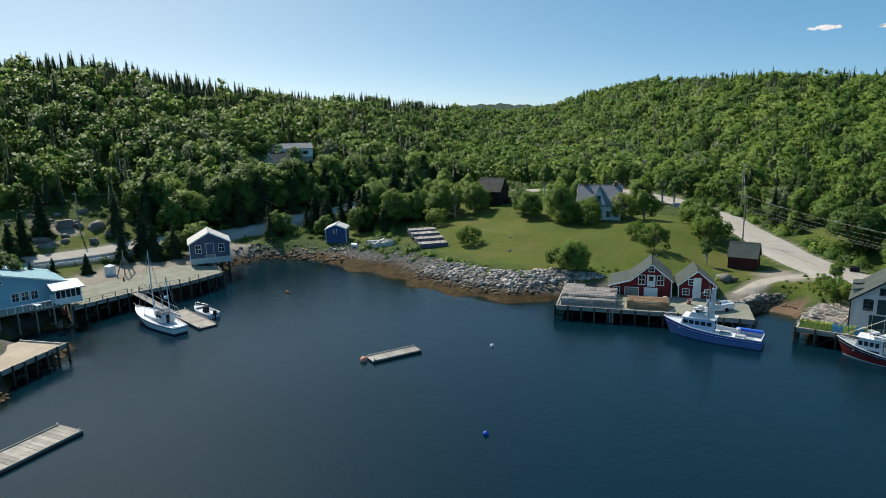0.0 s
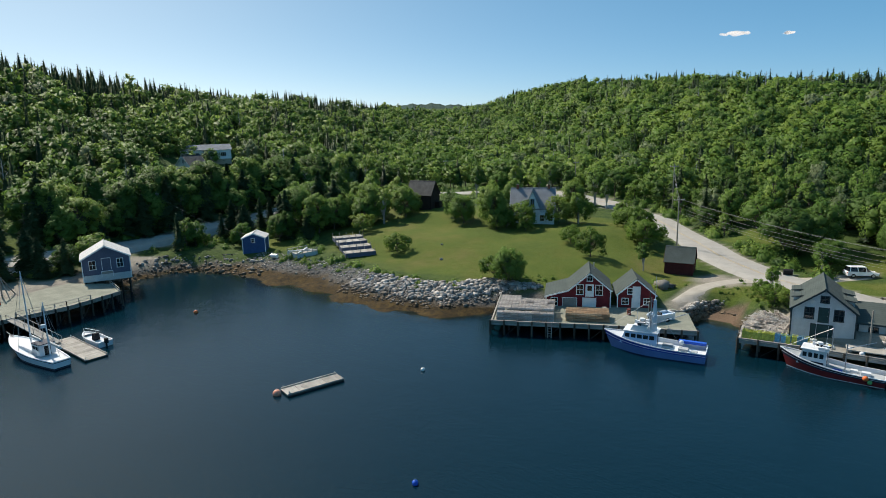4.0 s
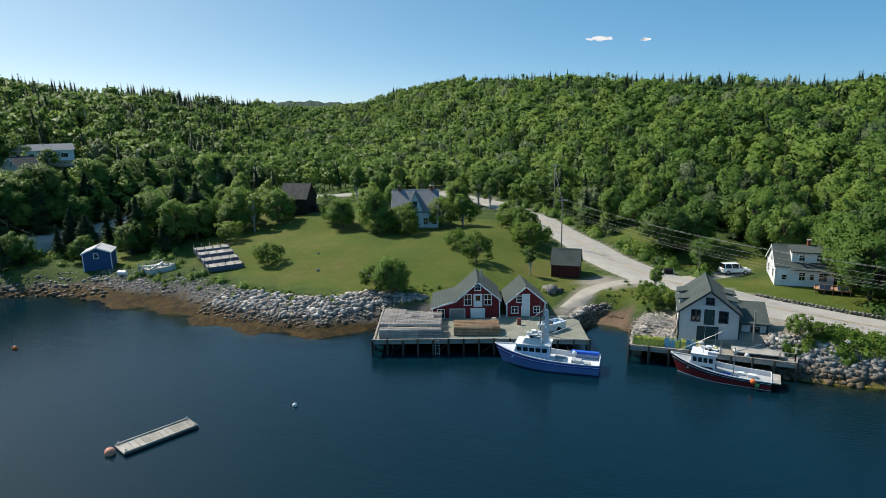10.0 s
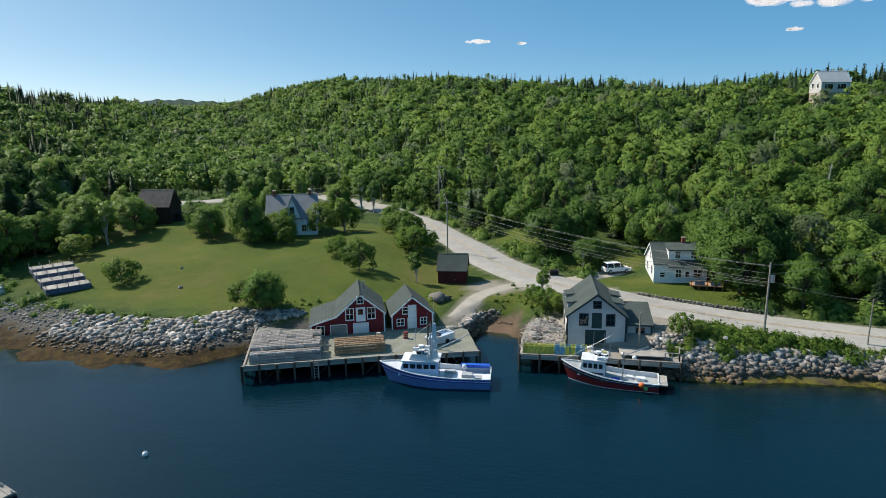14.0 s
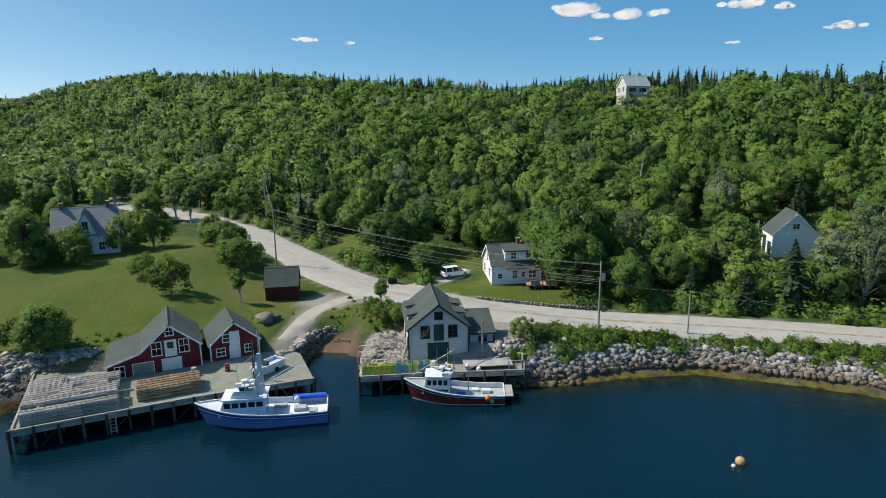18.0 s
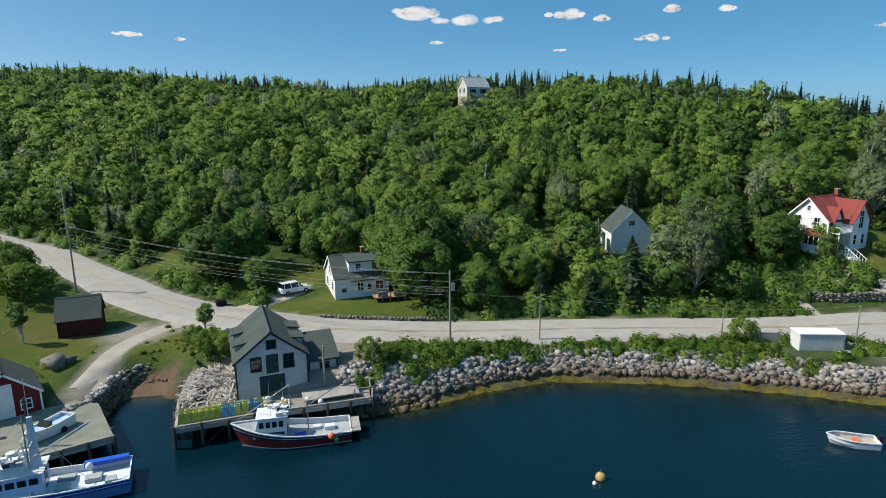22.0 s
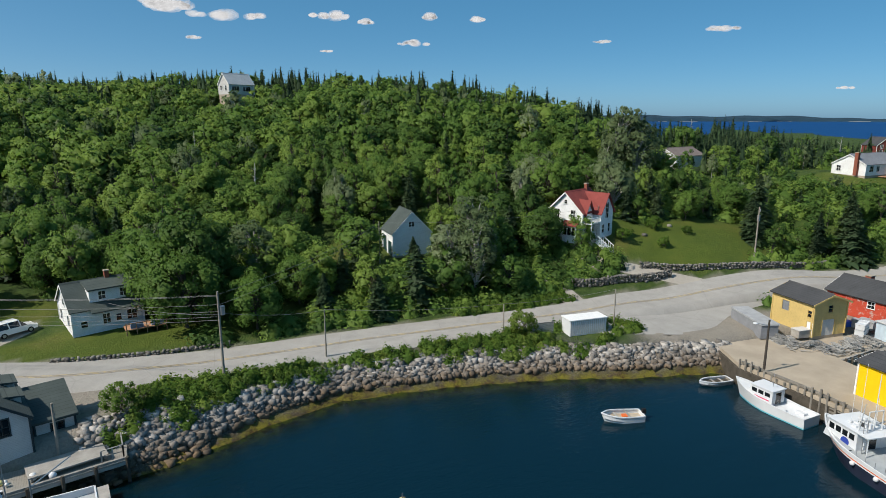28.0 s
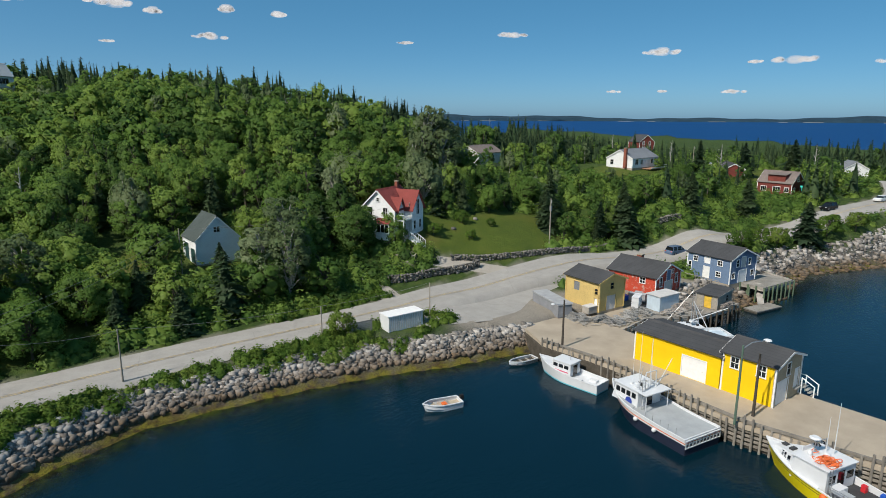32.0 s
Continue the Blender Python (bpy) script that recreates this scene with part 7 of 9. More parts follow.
bushes("knoll_bushes", "bushes and weeds along the foot of the lawn", 1700, (lambda: U(-90, -8), lambda: U(96, 122), lambda x, y: (shore_distance(x, y) > 6.2) & (shore_distance(x, y) < 11) & (blobs(x, y, [(-20, 106, 9, 7)]) < 0) & (np.sin(x * 0.7) + np.sin(x * 0.23 + 1) > -0.4)), 0.25, 1.0, SHRUB)
bushes("road_bushes", "bushes along the uphill side of the road", 1600, (lambda: U(-75, 5), lambda: U(128, 200), lambda x, y: (road_gap(x, y) > 4.6) & (road_gap(x, y) < 13) & (y > 141 - 0.95 * x) & (blobs(x, y, LAWNS) < 0)), 0.4, 2.6, LEAF)
bushes("coast_bushes", "dense bushes on the low coastal land", 2700, (lambda: U(100, 300), lambda: U(50, 160), lambda x, y: (road_gap(x, y) > 5) & (shore_distance(x, y) > 7) & (blobs(x, y, LAWNS) < 0) & (blobs(x, y, [(115, 90, 26, 11), (150, 158, 10, 8), (187, 140, 12, 6)]) < 0)), 0.5, 3.4, LEAF)
bushes("slope_bushes", "thick green bushes on the slope above the coast road", 1300, (lambda: U(122, 218), lambda: U(88, 136), lambda x, y: (road_gap(x, y) > 5) & (shore_distance(x, y) > 9) & (blobs(x, y, LAWNS) < 0) & (blobs(x, y, [(207, 96, 10, 9), (190, 131, 14, 8)]) < 0)), 0.9, 2.8, LEAF)
bushes("dune_grass", "rough grass and weeds beside the gravel drive", 500, (lambda: U(-12, 8), lambda: U(117, 130), lambda x, y: (line_distance(x, y, DRIVE) > 2.4) & (shore_distance(x, y) > 3) & (road_gap(x, y) > 4.4) & (blobs(x, y, [(-14, 129, 4.5, 3.5), (2.5, 128, 9, 3)]) < 0)), 0.15, 0.6, SHRUB)


# ---- shore stones ----
def stone_mat(name, per_object):
    m, nt, bsdf, geo = blank(name)
    pos = geo.outputs["Position"]
    tint = nt.nodes.new("ShaderNodeObjectInfo").outputs["Random"] if per_object else geo.outputs["Random Per Island"]
    col = ramp(nt, tint, [(0.0, (0.09, 0.08, 0.07)), (0.3, (0.2, 0.183, 0.165)), (0.65, (0.35, 0.33, 0.305)), (1.0, (0.58, 0.55, 0.52))])
    col = mixed(nt, 0.35, col, ramp(nt, noise_tex(nt, pos, 4.0, 5, 0.7), [(0.3, (0.08, 0.072, 0.064)), (0.7, (0.42, 0.4, 0.375))]))
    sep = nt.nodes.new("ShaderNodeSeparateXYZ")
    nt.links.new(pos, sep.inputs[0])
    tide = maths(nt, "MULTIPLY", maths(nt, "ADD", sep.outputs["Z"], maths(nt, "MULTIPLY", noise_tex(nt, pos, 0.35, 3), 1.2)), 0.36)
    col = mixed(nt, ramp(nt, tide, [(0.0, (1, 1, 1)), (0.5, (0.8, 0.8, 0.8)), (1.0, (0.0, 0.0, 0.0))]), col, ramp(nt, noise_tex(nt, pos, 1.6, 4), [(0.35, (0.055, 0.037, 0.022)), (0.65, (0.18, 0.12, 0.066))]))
    nt.links.new(col, bsdf.inputs["Base Color"])
    bsdf.inputs["Roughness"].default_value = 0.9
    bsdf.inputs["Specular IOR Level"].default_value = 0.15
    bumped(nt, bsdf, noise_tex(nt, pos, 9.0, 4, 0.7), 0.5, 0.04)
    return m


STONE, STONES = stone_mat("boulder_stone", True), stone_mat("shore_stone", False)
ROCKS = []
CUBE = np.array([(x, y, z) for z in (-1, 1) for y in (-1, 1) for x in (-1, 1)], float)
CUBE_F = np.array([(0, 2, 3), (0, 3, 1), (4, 5, 7), (4, 7, 6), (0, 1, 5), (0, 5, 4), (2, 6, 7), (2, 7, 3), (0, 4, 6), (0, 6, 2), (1, 3, 7), (1, 7, 5)])
for _ in range(8):
    v = CUBE * rng.uniform(0.42, 0.95, (8, 3)) * (rng.uniform(0.85, 1.3), rng.uniform(0.75, 1.05), rng.uniform(0.55, 0.85))
    ROCKS.append((v, CUBE_F))
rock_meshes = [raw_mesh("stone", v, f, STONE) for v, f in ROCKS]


def stones(x0, x1, y0, y1, n, near, far, low, high):
    """Places and sizes of stones on the bank between two distances from the water."""
    x, y = U(x0, x1, n), U(y0, y1, n)
    d = shore_distance(x, y)
    ok = (d > near) & (d < far)
    x, y = x[ok], y[ok]
    r = low + (high - low) * rng.random(len(x)) ** 2.6
    return np.column_stack([x, y, ground(x, y) + r * 0.12]), r


riprap = thing("sea_wall", 0, 0, 0, 0, "bank of loose grey boulders along the road", "rock bank", kind="structure")
P1, R1 = stones(20, 86, 95, 117, 46000, 1.0, 3.5, 0.17, 0.62)
order = np.argsort(np.abs(P1[:, 0] - 36))
for i in order[:300]:
    ob = part("stone", rock_meshes[i % 8], None, riprap)
    ob.matrix_basis = pose(*P1[i], *(rng.uniform(-25, 25, 2)), rng.uniform(0, 360)) @ Matrix.Diagonal((R1[i], R1[i], R1[i], 1))


def joined_stones(name, label, sets):
    out = []
    for p, r in sets:
        which = rng.integers(0, 8, len(p))
        for k in range(8):
            s = which == k
            if s.any():
                out.append(scatter(ROCKS[k], p[s], r[s], np.ones(s.sum())))
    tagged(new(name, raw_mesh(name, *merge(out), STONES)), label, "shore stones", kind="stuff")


rest = order[300:]
joined_stones("bank_stones", "loose grey boulders along the sea bank", [(P1[rest], R1[rest]), stones(17, 27, 105, 113, 420, -0.2, 6, 0.25, 0.6)])
rim_line, rim_head = along([(-8.1, 108.6), (-7.9, 112), (-7.7, 115), (-7.2, 118), (-5.9, 120.6), (-3.6, 122)], 0.12)
up_q = rng.random(len(rim_line) * 4)
rim = np.repeat(rim_line, 4, 0) + np.repeat(np.stack([rim_head[:, 1], -rim_head[:, 0]], 1), 4, 0) * (1.5 * (1 - up_q) - 0.5 + rng.uniform(-0.2, 0.2, len(up_q)))[:, None]
rim_set = (np.column_stack([rim, 0.1 + 1.75 * up_q]), rng.uniform(0.2, 0.42, len(rim)))
joined_stones("inlet_stones", "stacked grey boulders lining the small inlet", [rim_set, stones(-11.5, -6.3, 109, 121, 2600, -0.3, 1.3, 0.18, 0.45), stones(-6.3, 3.5, 111, 122, 1100, 0.0, 1.3, 0.1, 0.3)])
joined_stones("beach_stones", "grey and brown stones on the beach below the lawn", [stones(-64, -30, 86, 108, 9000, 4.2, 9.6, 0.16, 0.62), stones(-64, -34, 86, 106, 3200, 2.0, 6, 0.12, 0.4), stones(-92, -64, 86, 106, 900, 3.5, 6.5, 0.1, 0.34), stones(-98, -60, 86, 106, 3500, 5.5, 10, 0.1, 0.3), stones(-116, -88, 60, 100, 1500, -1, 6, 0.15, 0.6),
                                                                                   stones(-112, -76, 28, 70, 700, -1, 4, 0.2, 0.6), stones(-72, -50, 5, 34, 500, -1, 4, 0.2, 0.6)])
joined_stones("point_stones", "pale stones on the shore beyond the sheds", [stones(110, 235, 45, 90, 16000, -1.0, 7.0, 0.2, 0.75)])
# ---- head of the cove: pier, huts, blue building ----
PIER = [(-84, 36), (-86.2, 45), (-86.2, 54), (-87.3, 58), (-89.3, 63.6), (-97, 65), (-104, 60), (-102.5, 47), (-98, 37)]
dock("road_pier", PIER, 2.6, "broad weathered plank pier on dark timber piles", DECK_GREEN, (0, 1, 2, 3, 4), 1.7)


def railing(line, z, label, material, tall=1.0, gap=2.0, rails=(0.55, 1.0)):
    """Posts and rails along a line of points."""
    ob = thing("railing", 0, 0, 0, 0, label, "railing")
    for a, b in zip(line, line[1:]):
        a, b = Vector((*a, z)), Vector((*b, z))
        n = max(1, round((b - a).length / gap))
        for i in range(n + 1):
            p = a.lerp(b, i / n)
            part("post", Shape().box(p.x - 0.06, p.y - 0.06, z, p.x + 0.06, p.y + 0.06, z + tall), material, ob)
        for r in rails:
            part("rail", Shape().beam(a + Vector((0, 0, r * tall)), b + Vector((0, 0, r * tall)), 0.09, 0.06), material, ob)
    return ob


railing([(-84.3, 36.5), (-86.5, 45)], 2.6, "weathered wooden railing on the pier", GREY_WOOD)
railing([(-86.5, 47), (-86.5, 54), (-87.6, 58)], 2.6, "weathered wooden railing on the pier", GREY_WOOD)
railing([(-89.6, 63.4), (-97, 64.7)], 2.6, "pale wooden railing at the pier end", GREY_WOOD, 0.8, 2.5, (0.95,))
hut = house("fish_hut", -100.5, 61.5, 2.95, 70, 8.0, 7.5, gable(8.0, 4.3, 6.5), "slate blue wooden fish hut on stilts with a pale roof", SLATE_BLUE, ROOF_PALE, TRIM,
            [("F", 1.2, 2.3, 1.0, 1.6, "win"), ("F", 5.8, 2.3, 1.0, 1.6, "win"), ("F", 3.3, 2.0, 1.4, 2.2, "door", SLATE_BLUE), ("R", 3, 1.4, 1, 1.2, "win"), ("F", 3.1, 0.7, 1.8, 1.0, "door", GREY_WOOD)], "hut", over=0.3)
part("skirt", Shape().box(0.05, -0.03, -0.05, 7.95, -0.003, 1.2), PALE_GREY, hut, "pale painted band along the base")
for sx in np.linspace(0.3, 7.7, 6):
    for sy in (0.3, 3.5, 7.0):
        part("stilt", Shape().rod((sx, sy, -4.2), (sx, sy, -0.003), 0.13, 0.13, 6), PILE, hut)
bh = house("blue_hut", -101.3, 95.2, 2.3, 48, 5.0, 5.0, gable(5.0, 3.7, 4.7), "bright blue wooden hut with white corner boards", BLUE_TIN, ROOF_PALE, TRIM, [("F", 2.0, 2.7, 0.7, 0.9, "win"), ("L", 1.5, 0, 1, 2, "door", TRIM)], "hut", over=0.25)
for sx in (0.2, 2.5, 4.8):
    for sy in (0.2, 4.8):
        part("stilt", Shape().rod((sx, sy, -3.2), (sx, sy, -0.003), 0.14, 0.14, 6), PILE, bh)
dock("hut_stage", [(-104.9, 92.2), (-102.0, 95.0), (-104.5, 98.5), (-107.5, 95.5)], 2.2, "small plank landing beside the blue hut", DECK, (0, 3), 1.4, depth=2.5)

big = house("lodge", -87.0, 17.0, 3.7, 92, 19.0, 12.0, [(0, 2.6), (10.5, 5.3), (19.0, 2.9)], "long pale blue lodge on stilts above the shore", SKY_BLUE, mat("pale_blue_metal_roof", (0.2, 0.4, 0.48), 0.5, vary=0.1, scale=0.5, lines=0.45, axis="Y", bump=0.2), TRIM,
            [("F", 8.2, 0, 1.1, 2.0, "lite", TRIM), ("F", 11.5, 0.8, 0.9, 1.3, "win"), ("F", 12.8, 0.8, 0.9, 1.3, "win"), ("F", 14.1, 0.8, 0.9, 1.3, "win"), ("F", 3, 0.8, 1.6, 1.3, "wide"), ("F", 5.6, 0.8, 1.0, 1.3, "win"), ("F", 10.0, 4.0, 0.5, 0.4, "win")], "lodge", over=0.4)
part("terrace", Shape().box(-1, -4.2, -0.2, 17.0, -0.003, -0.02), DECK, big, "plank terrace on posts")
part("understorey", Shape().box(0.5, 0.5, -1.6, 18.5, 11.5, -0.21), mat("shaded_boards", (0.3, 0.33, 0.34), 0.8, lines=0.18), big)
for sx in np.linspace(-0.8, 18.5, 9):
    part("stilt", Shape().rod((sx, -4.0, -5.2), (sx, -4.0, -0.2), 0.14, 0.14, 6), PILE_PALE, big)
    part("stilt", Shape().rod((sx, -0.6, -4.2), (sx, -0.6, -0.2), 0.14, 0.14, 6), PILE_PALE, big)
tr = part("terrace_rail", Shape().box(-1, -4.2, 0.9, 16, -4.1, 1.0), TRIM, big, "white terrace railing")
for sx in np.linspace(-1, 16, 18):
    part("baluster", Shape().box(sx - 0.05, -4.2, -0.02, sx + 0.05, -4.1, 0.9), TRIM, tr)
pz = part("sun_porch", Shape().box(16.6, -3.6, -0.2, 20.4, -0.003, 0.85), TRIM, big, "white glazed corner porch")
for sx in np.linspace(16.7, 20.3, 6):
    part("mullion", Shape().box(sx - 0.06, -3.6, 0.85, sx + 0.06, -3.48, 2.2), TRIM, pz)
for sy in np.linspace(-3.5, -0.3, 5):
    part("mullion", Shape().box(20.28, sy - 0.06, 0.85, 20.4, sy + 0.06, 2.2), TRIM, pz)
part("pane", Shape().box(16.7, -3.52, 0.85, 20.3, -3.5, 2.2), GLASS, pz)
part("pane", Shape().box(20.32, -3.5, 0.85, 20.34, -0.2, 2.2), GLASS, pz)
part("roof", Shape().add([(16.2, -4.1, 2.2), (20.9, -4.1, 2.2), (20.9, 0.4, 2.8), (16.2, 0.4, 3.2), (16.2, -4.1, 2.35), (20.9, -4.1, 2.35), (20.9, 0.4, 2.95), (16.2, 0.4, 3.35)],
                         [(3, 2, 1, 0), (4, 5, 6, 7), (0, 1, 5, 4), (1, 2, 6, 5), (2, 3, 7, 6), (3, 0, 4, 7)]), ROOF_PALE, pz)
chair = thing("terrace_table", -83.4, 31.0, 3.68, 20, "small white table on the lodge terrace", "table")
part("tabletop", Shape().box(-0.8, -0.4, 0.7, 0.8, 0.4, 0.76), TRIM, chair)
for a, b in ((-0.7, -0.3), (0.7, -0.3), (-0.7, 0.3), (0.7, 0.3)):
    part("leg", Shape().box(a - 0.04, b - 0.04, 0, a + 0.04, b + 0.04, 0.7), TRIM, chair)
dock("stone_quay", [(-52, 11), (-60, 22.9), (-66, 31.3), (-72.5, 27), (-64, 6)], 2.2, "low quay with pale gravel top and timber face", CONCRETE, (0, 1, 2), 1.6, pile=PILE)
tank = thing("water_tank", -104, 46.9, 2.7, 0, "white cylindrical water tank beside the pier", "tank")
part("body", Shape().rod((0, 0, 0), (0, 0, 2.0), 1.0, 1.0, 18), GEL_WHITE, tank)
part("dome", Shape().rod((0, 0, 2.0), (0, 0, 2.3), 1.0, 0.35, 18), GEL_WHITE, tank)
hoist = thing("hoist_frame", -102, 49, 2.65, 0, "dark timber hoist with slanting legs", "hoist")
part("post", Shape().rod((0, 0, 0), (0, 0, 5.2), 0.13, 0.1), PILE_PALE, hoist)
for a, b in ((2.6, 0.5), (-0.8, 2.2), (1.0, -1.8)):
    part("leg", Shape().rod((a, b, 0), (0, 0, 4.0), 0.1, 0.1, 6), PILE_PALE, hoist)
hyd = thing("hydrant", -97.5, 47.5, 2.6, 0, "small red hydrant on the pier", "hydrant")
part("barrel", Shape().rod((0, 0, 0), (0, 0, 0.7), 0.16, 0.14), SCARLET, hyd)
part("bonnet", Shape().ball((0, 0, 0.72), 0.17, 8, 6), SCARLET, hyd)
part("nozzle", Shape().rod((-0.3, 0, 0.45), (0.3, 0, 0.45), 0.08, 0.08), SCARLET, hyd)
gang = thing("gangway", -86.3, 46.2, 0, 0, "sloping grey gangway with railings down to the float", "gangway")
part("ramp", Shape().beam((0, 0, 2.62), (11, 2.6, 0.5), 1.3, 0.12), GREY_WOOD, gang)
for o in (-0.6, 0.6):
    part("handrail", Shape().beam((0, o, 3.5), (11, 2.6 + o, 1.4), 0.07), GREY_WOOD, gang)
    for k in range(6):
        part("post", Shape().box(2.2 * k - 0.04, 0.52 * k + o - 0.04, 2.6 - 0.424 * k, 2.2 * k + 0.04, 0.52 * k + o + 0.04, 3.5 - 0.42 * k), GREY_WOOD, gang)
float_dock(-77.5, 48.4, 2, 12.5, 3.0, "grey plank float below the gangway")
t, L = aim(-65.3, 46.2, -80.3, 44.4)
sb = thing("sailing_ketch", -65.3, 46.2, 0, t, "white two-masted sailing boat moored by the float", "boat")
hull(sb, L, 3.7, 1.9, 1.1, [(-0.5, 0.0, BOTTOM), (0.0, 0.2, NAVY), (0.2, 0.82, GEL_WHITE), (0.82, 0.9, NAVY), (0.9, 1.0, GEL_WHITE)], GEL_WHITE, 0.1, 0.3, 0.14, 0.6)
part("coachroof", Shape().prism([(L * 0.3, 1.15), (L * 0.68, 1.3), (L * 0.66, 1.65), (L * 0.3, 1.65)], -1.0, 1.0), GEL_WHITE, sb)
cabin(sb, L * 0.24, L * 0.4, 2.0, 1.2, 1.5, GEL_WHITE, NAVY, 2, 0.4, 0.05)
for mx, mh in ((0.55, 12.2), (0.2, 8.6)):
    m = part("mast", Shape().rod((L * mx, 0, 1.2), (L * mx, 0, mh), 0.11, 0.07), GEL_WHITE, sb)
    for sx, sy in ((0, 1.7), (0, -1.7), (0.4 if mx > 0.4 else 0.3, 0), (-0.3 if mx > 0.4 else -0.18, 0)):
        part("stay", Shape().rod((L * mx, 0, mh - 0.2), (L * mx + sx * L, sy, 1.4), 0.02, 0.02, 4), STEEL, m)
    part("boom", Shape().rod((L * mx, 0, 2.9), (L * mx - 3.4, 0, 2.8), 0.09, 0.08), GEL_WHITE, m)
    part("furled_sail", Shape().rod((L * mx - 0.2, 0, 3.08), (L * mx - 3.2, 0, 2.98), 0.17, 0.12), mat("sail_cover", (0.5, 0.5, 0.48), 0.8), m)
part("radar", Shape().rod((L * 0.2, 0.3, 5.2), (L * 0.2, 0.3, 5.6), 0.35, 0.3, 12), GEL_WHITE, sb, "white radar dome on the mizzen mast")
part("bowsprit", Shape().rod((L * 0.94, 0, 1.9), (L * 1.06, 0, 2.2), 0.07), GREY_WOOD, sb)
t, L = aim(-69.5, 53.2, -76.0, 52.6)
rb = thing("runabout", -69.5, 53.2, 0, t, "white open motor boat with a dark console", "boat", "small boats")
hull(rb, L, 2.3, 1.0, 0.75, [(-0.4, 0.0, NAVY), (0.0, 1.0, GEL_WHITE)], GEL_WHITE, 0.35, 0.8)
part("console", Shape().prism([(2.4, 0.5), (3.3, 0.5), (3.0, 1.5), (2.5, 1.5)], -0.4, 0.4), BLACK, rb)
part("outboard_motor", Shape().box(-0.5, -0.2, 0.6, 0.0, 0.2, 1.3).box(-0.3, -0.08, -0.4, -0.1, 0.08, 0.6), BLACK, rb, "black outboard motor")
part("bow_rail", Shape().rod((L * 0.6, 1.0, 1.35), (L * 0.95, 0.1, 1.6), 0.03).rod((L * 0.6, -1.0, 1.35), (L * 0.95, -0.1, 1.6), 0.03), STEEL, rb)


# ---- hauled-out float sections on the lawn ----
def raft(x, y, turn, z, length=6.6, wide=3.0, hull_m=None):
    ob = thing("float_section", x, y, z, turn, "weathered plank float section with posts, hauled out on the grass", "float section", "hauled-out floats")
    part("tank", Shape().box(0, 0, -0.1, length, wide, 0.75), hull_m or SLATE_BLUE, ob, "blue-grey float tank")
    n = 12
    for i in range(n):
        part("plank", Shape().box(length * i / n + 0.01, 0, 0.76, length * (i + 1) / n - 0.01, wide, 0.84), GREY_WOOD, ob)
    for i in range(5):
        for yy in (0.06, wide - 0.14):
            part("post", Shape().box(length * i / 4.2 + 0.05, yy, 0.84, length * i / 4.2 + 0.15, yy + 0.1, 1.55), GREY_WOOD, ob)
    return ob


for k in range(4):
    fx, fy = -75.4 - 3.3 * k, 103.6 + 1.8 * k
    raft(fx, fy, 62, height(fx + 2, fy + 2) + 0.25 + 0.3 * k)
cage = raft(-84.4, 97.9, 86, height(-86, 100.5) + 0.15, 5.2, 4.2, PALE_GREY)
part("cross_beam", Shape().beam((0.2, 0.2, 1.0), (5.0, 4.0, 1.0), 0.3, 0.2).beam((0.2, 4.0, 1.0), (5.0, 0.2, 1.0), 0.3, 0.2), TRIM, cage)
part("rail", Shape().box(0, 0, 1.4, 5.2, 0.1, 1.5).box(0, 4.1, 1.4, 5.2, 4.2, 1.5), GREY_WOOD, cage)
tn = thing("propane_tank", -91.5, 96.9, height(-91.5, 96.9), 20, "white horizontal gas tank by the shore", "tank")
part("body", Shape().rod((-0.8, 0, 0.6), (0.8, 0, 0.6), 0.45, 0.45, 14), GEL_WHITE, tn)
part("cradle", Shape().box(-0.6, -0.3, 0, -0.45, 0.3, 0.3).box(0.45, -0.3, 0, 0.6, 0.3, 0.3), STEEL, tn)

# ---- guard rail on the lane ----
gr = thing("guard_rail", 0, 0, 0, 0, "pale wooden guard rail beside the lane", "guard rail", kind="structure")
gl = [(-114.6, 36 + 2.4 * i) for i in range(10)]
for (ax, ay), (bx, by) in zip(gl, gl[1:]):
    za, zb = height(ax, ay), height(bx, by)
    part("rail", Shape().beam((ax, ay, za + 0.75), (bx, by, zb + 0.75), 0.12, 0.3), TRIM, gr)
    part("post", Shape().box(ax - 0.1, ay - 0.1, za - 0.2, ax + 0.1, ay + 0.1, za + 0.75), GREY_WOOD, gr)

# ---- houses in the woods beyond the lane ----
fz = height(-190, 135)
house("ranch_house", -189.5, 126.5, fz - 0.3, -22 + 90 - 0, 17, 8, [(0, 3.2), (17, 3.2)], "long low white house with a pale roof in the woods", WHITE, ROOF_GREY, TRIM, [("F", 1.5, 1, 1.6, 1.3, "wide"), ("F", 5, 1, 1.2, 1.3, "win"), ("F", 8, 0, 1, 2.1, "door", TRIM), ("F", 10.5, 1, 1.2, 1.3, "win"), ("F", 13.5, 1, 1.8, 1.3, "wide")], foundation=2)
rr = [o for o in bpy.data.objects if o.name.startswith("ranch_house")][0]
part("roof", Shape().add([(-0.5, -0.6, 3.3), (17.5, -0.6, 3.3), (17.5, 4, 5.2), (-0.5, 4, 5.2), (17.5, 8.6, 3.3), (-0.5, 8.6, 3.3)], [(0, 1, 2, 3), (3, 2, 4, 5), (0, 3, 5), (1, 4, 2), (0, 5, 4, 1)]), ROOF_GREY, rr)
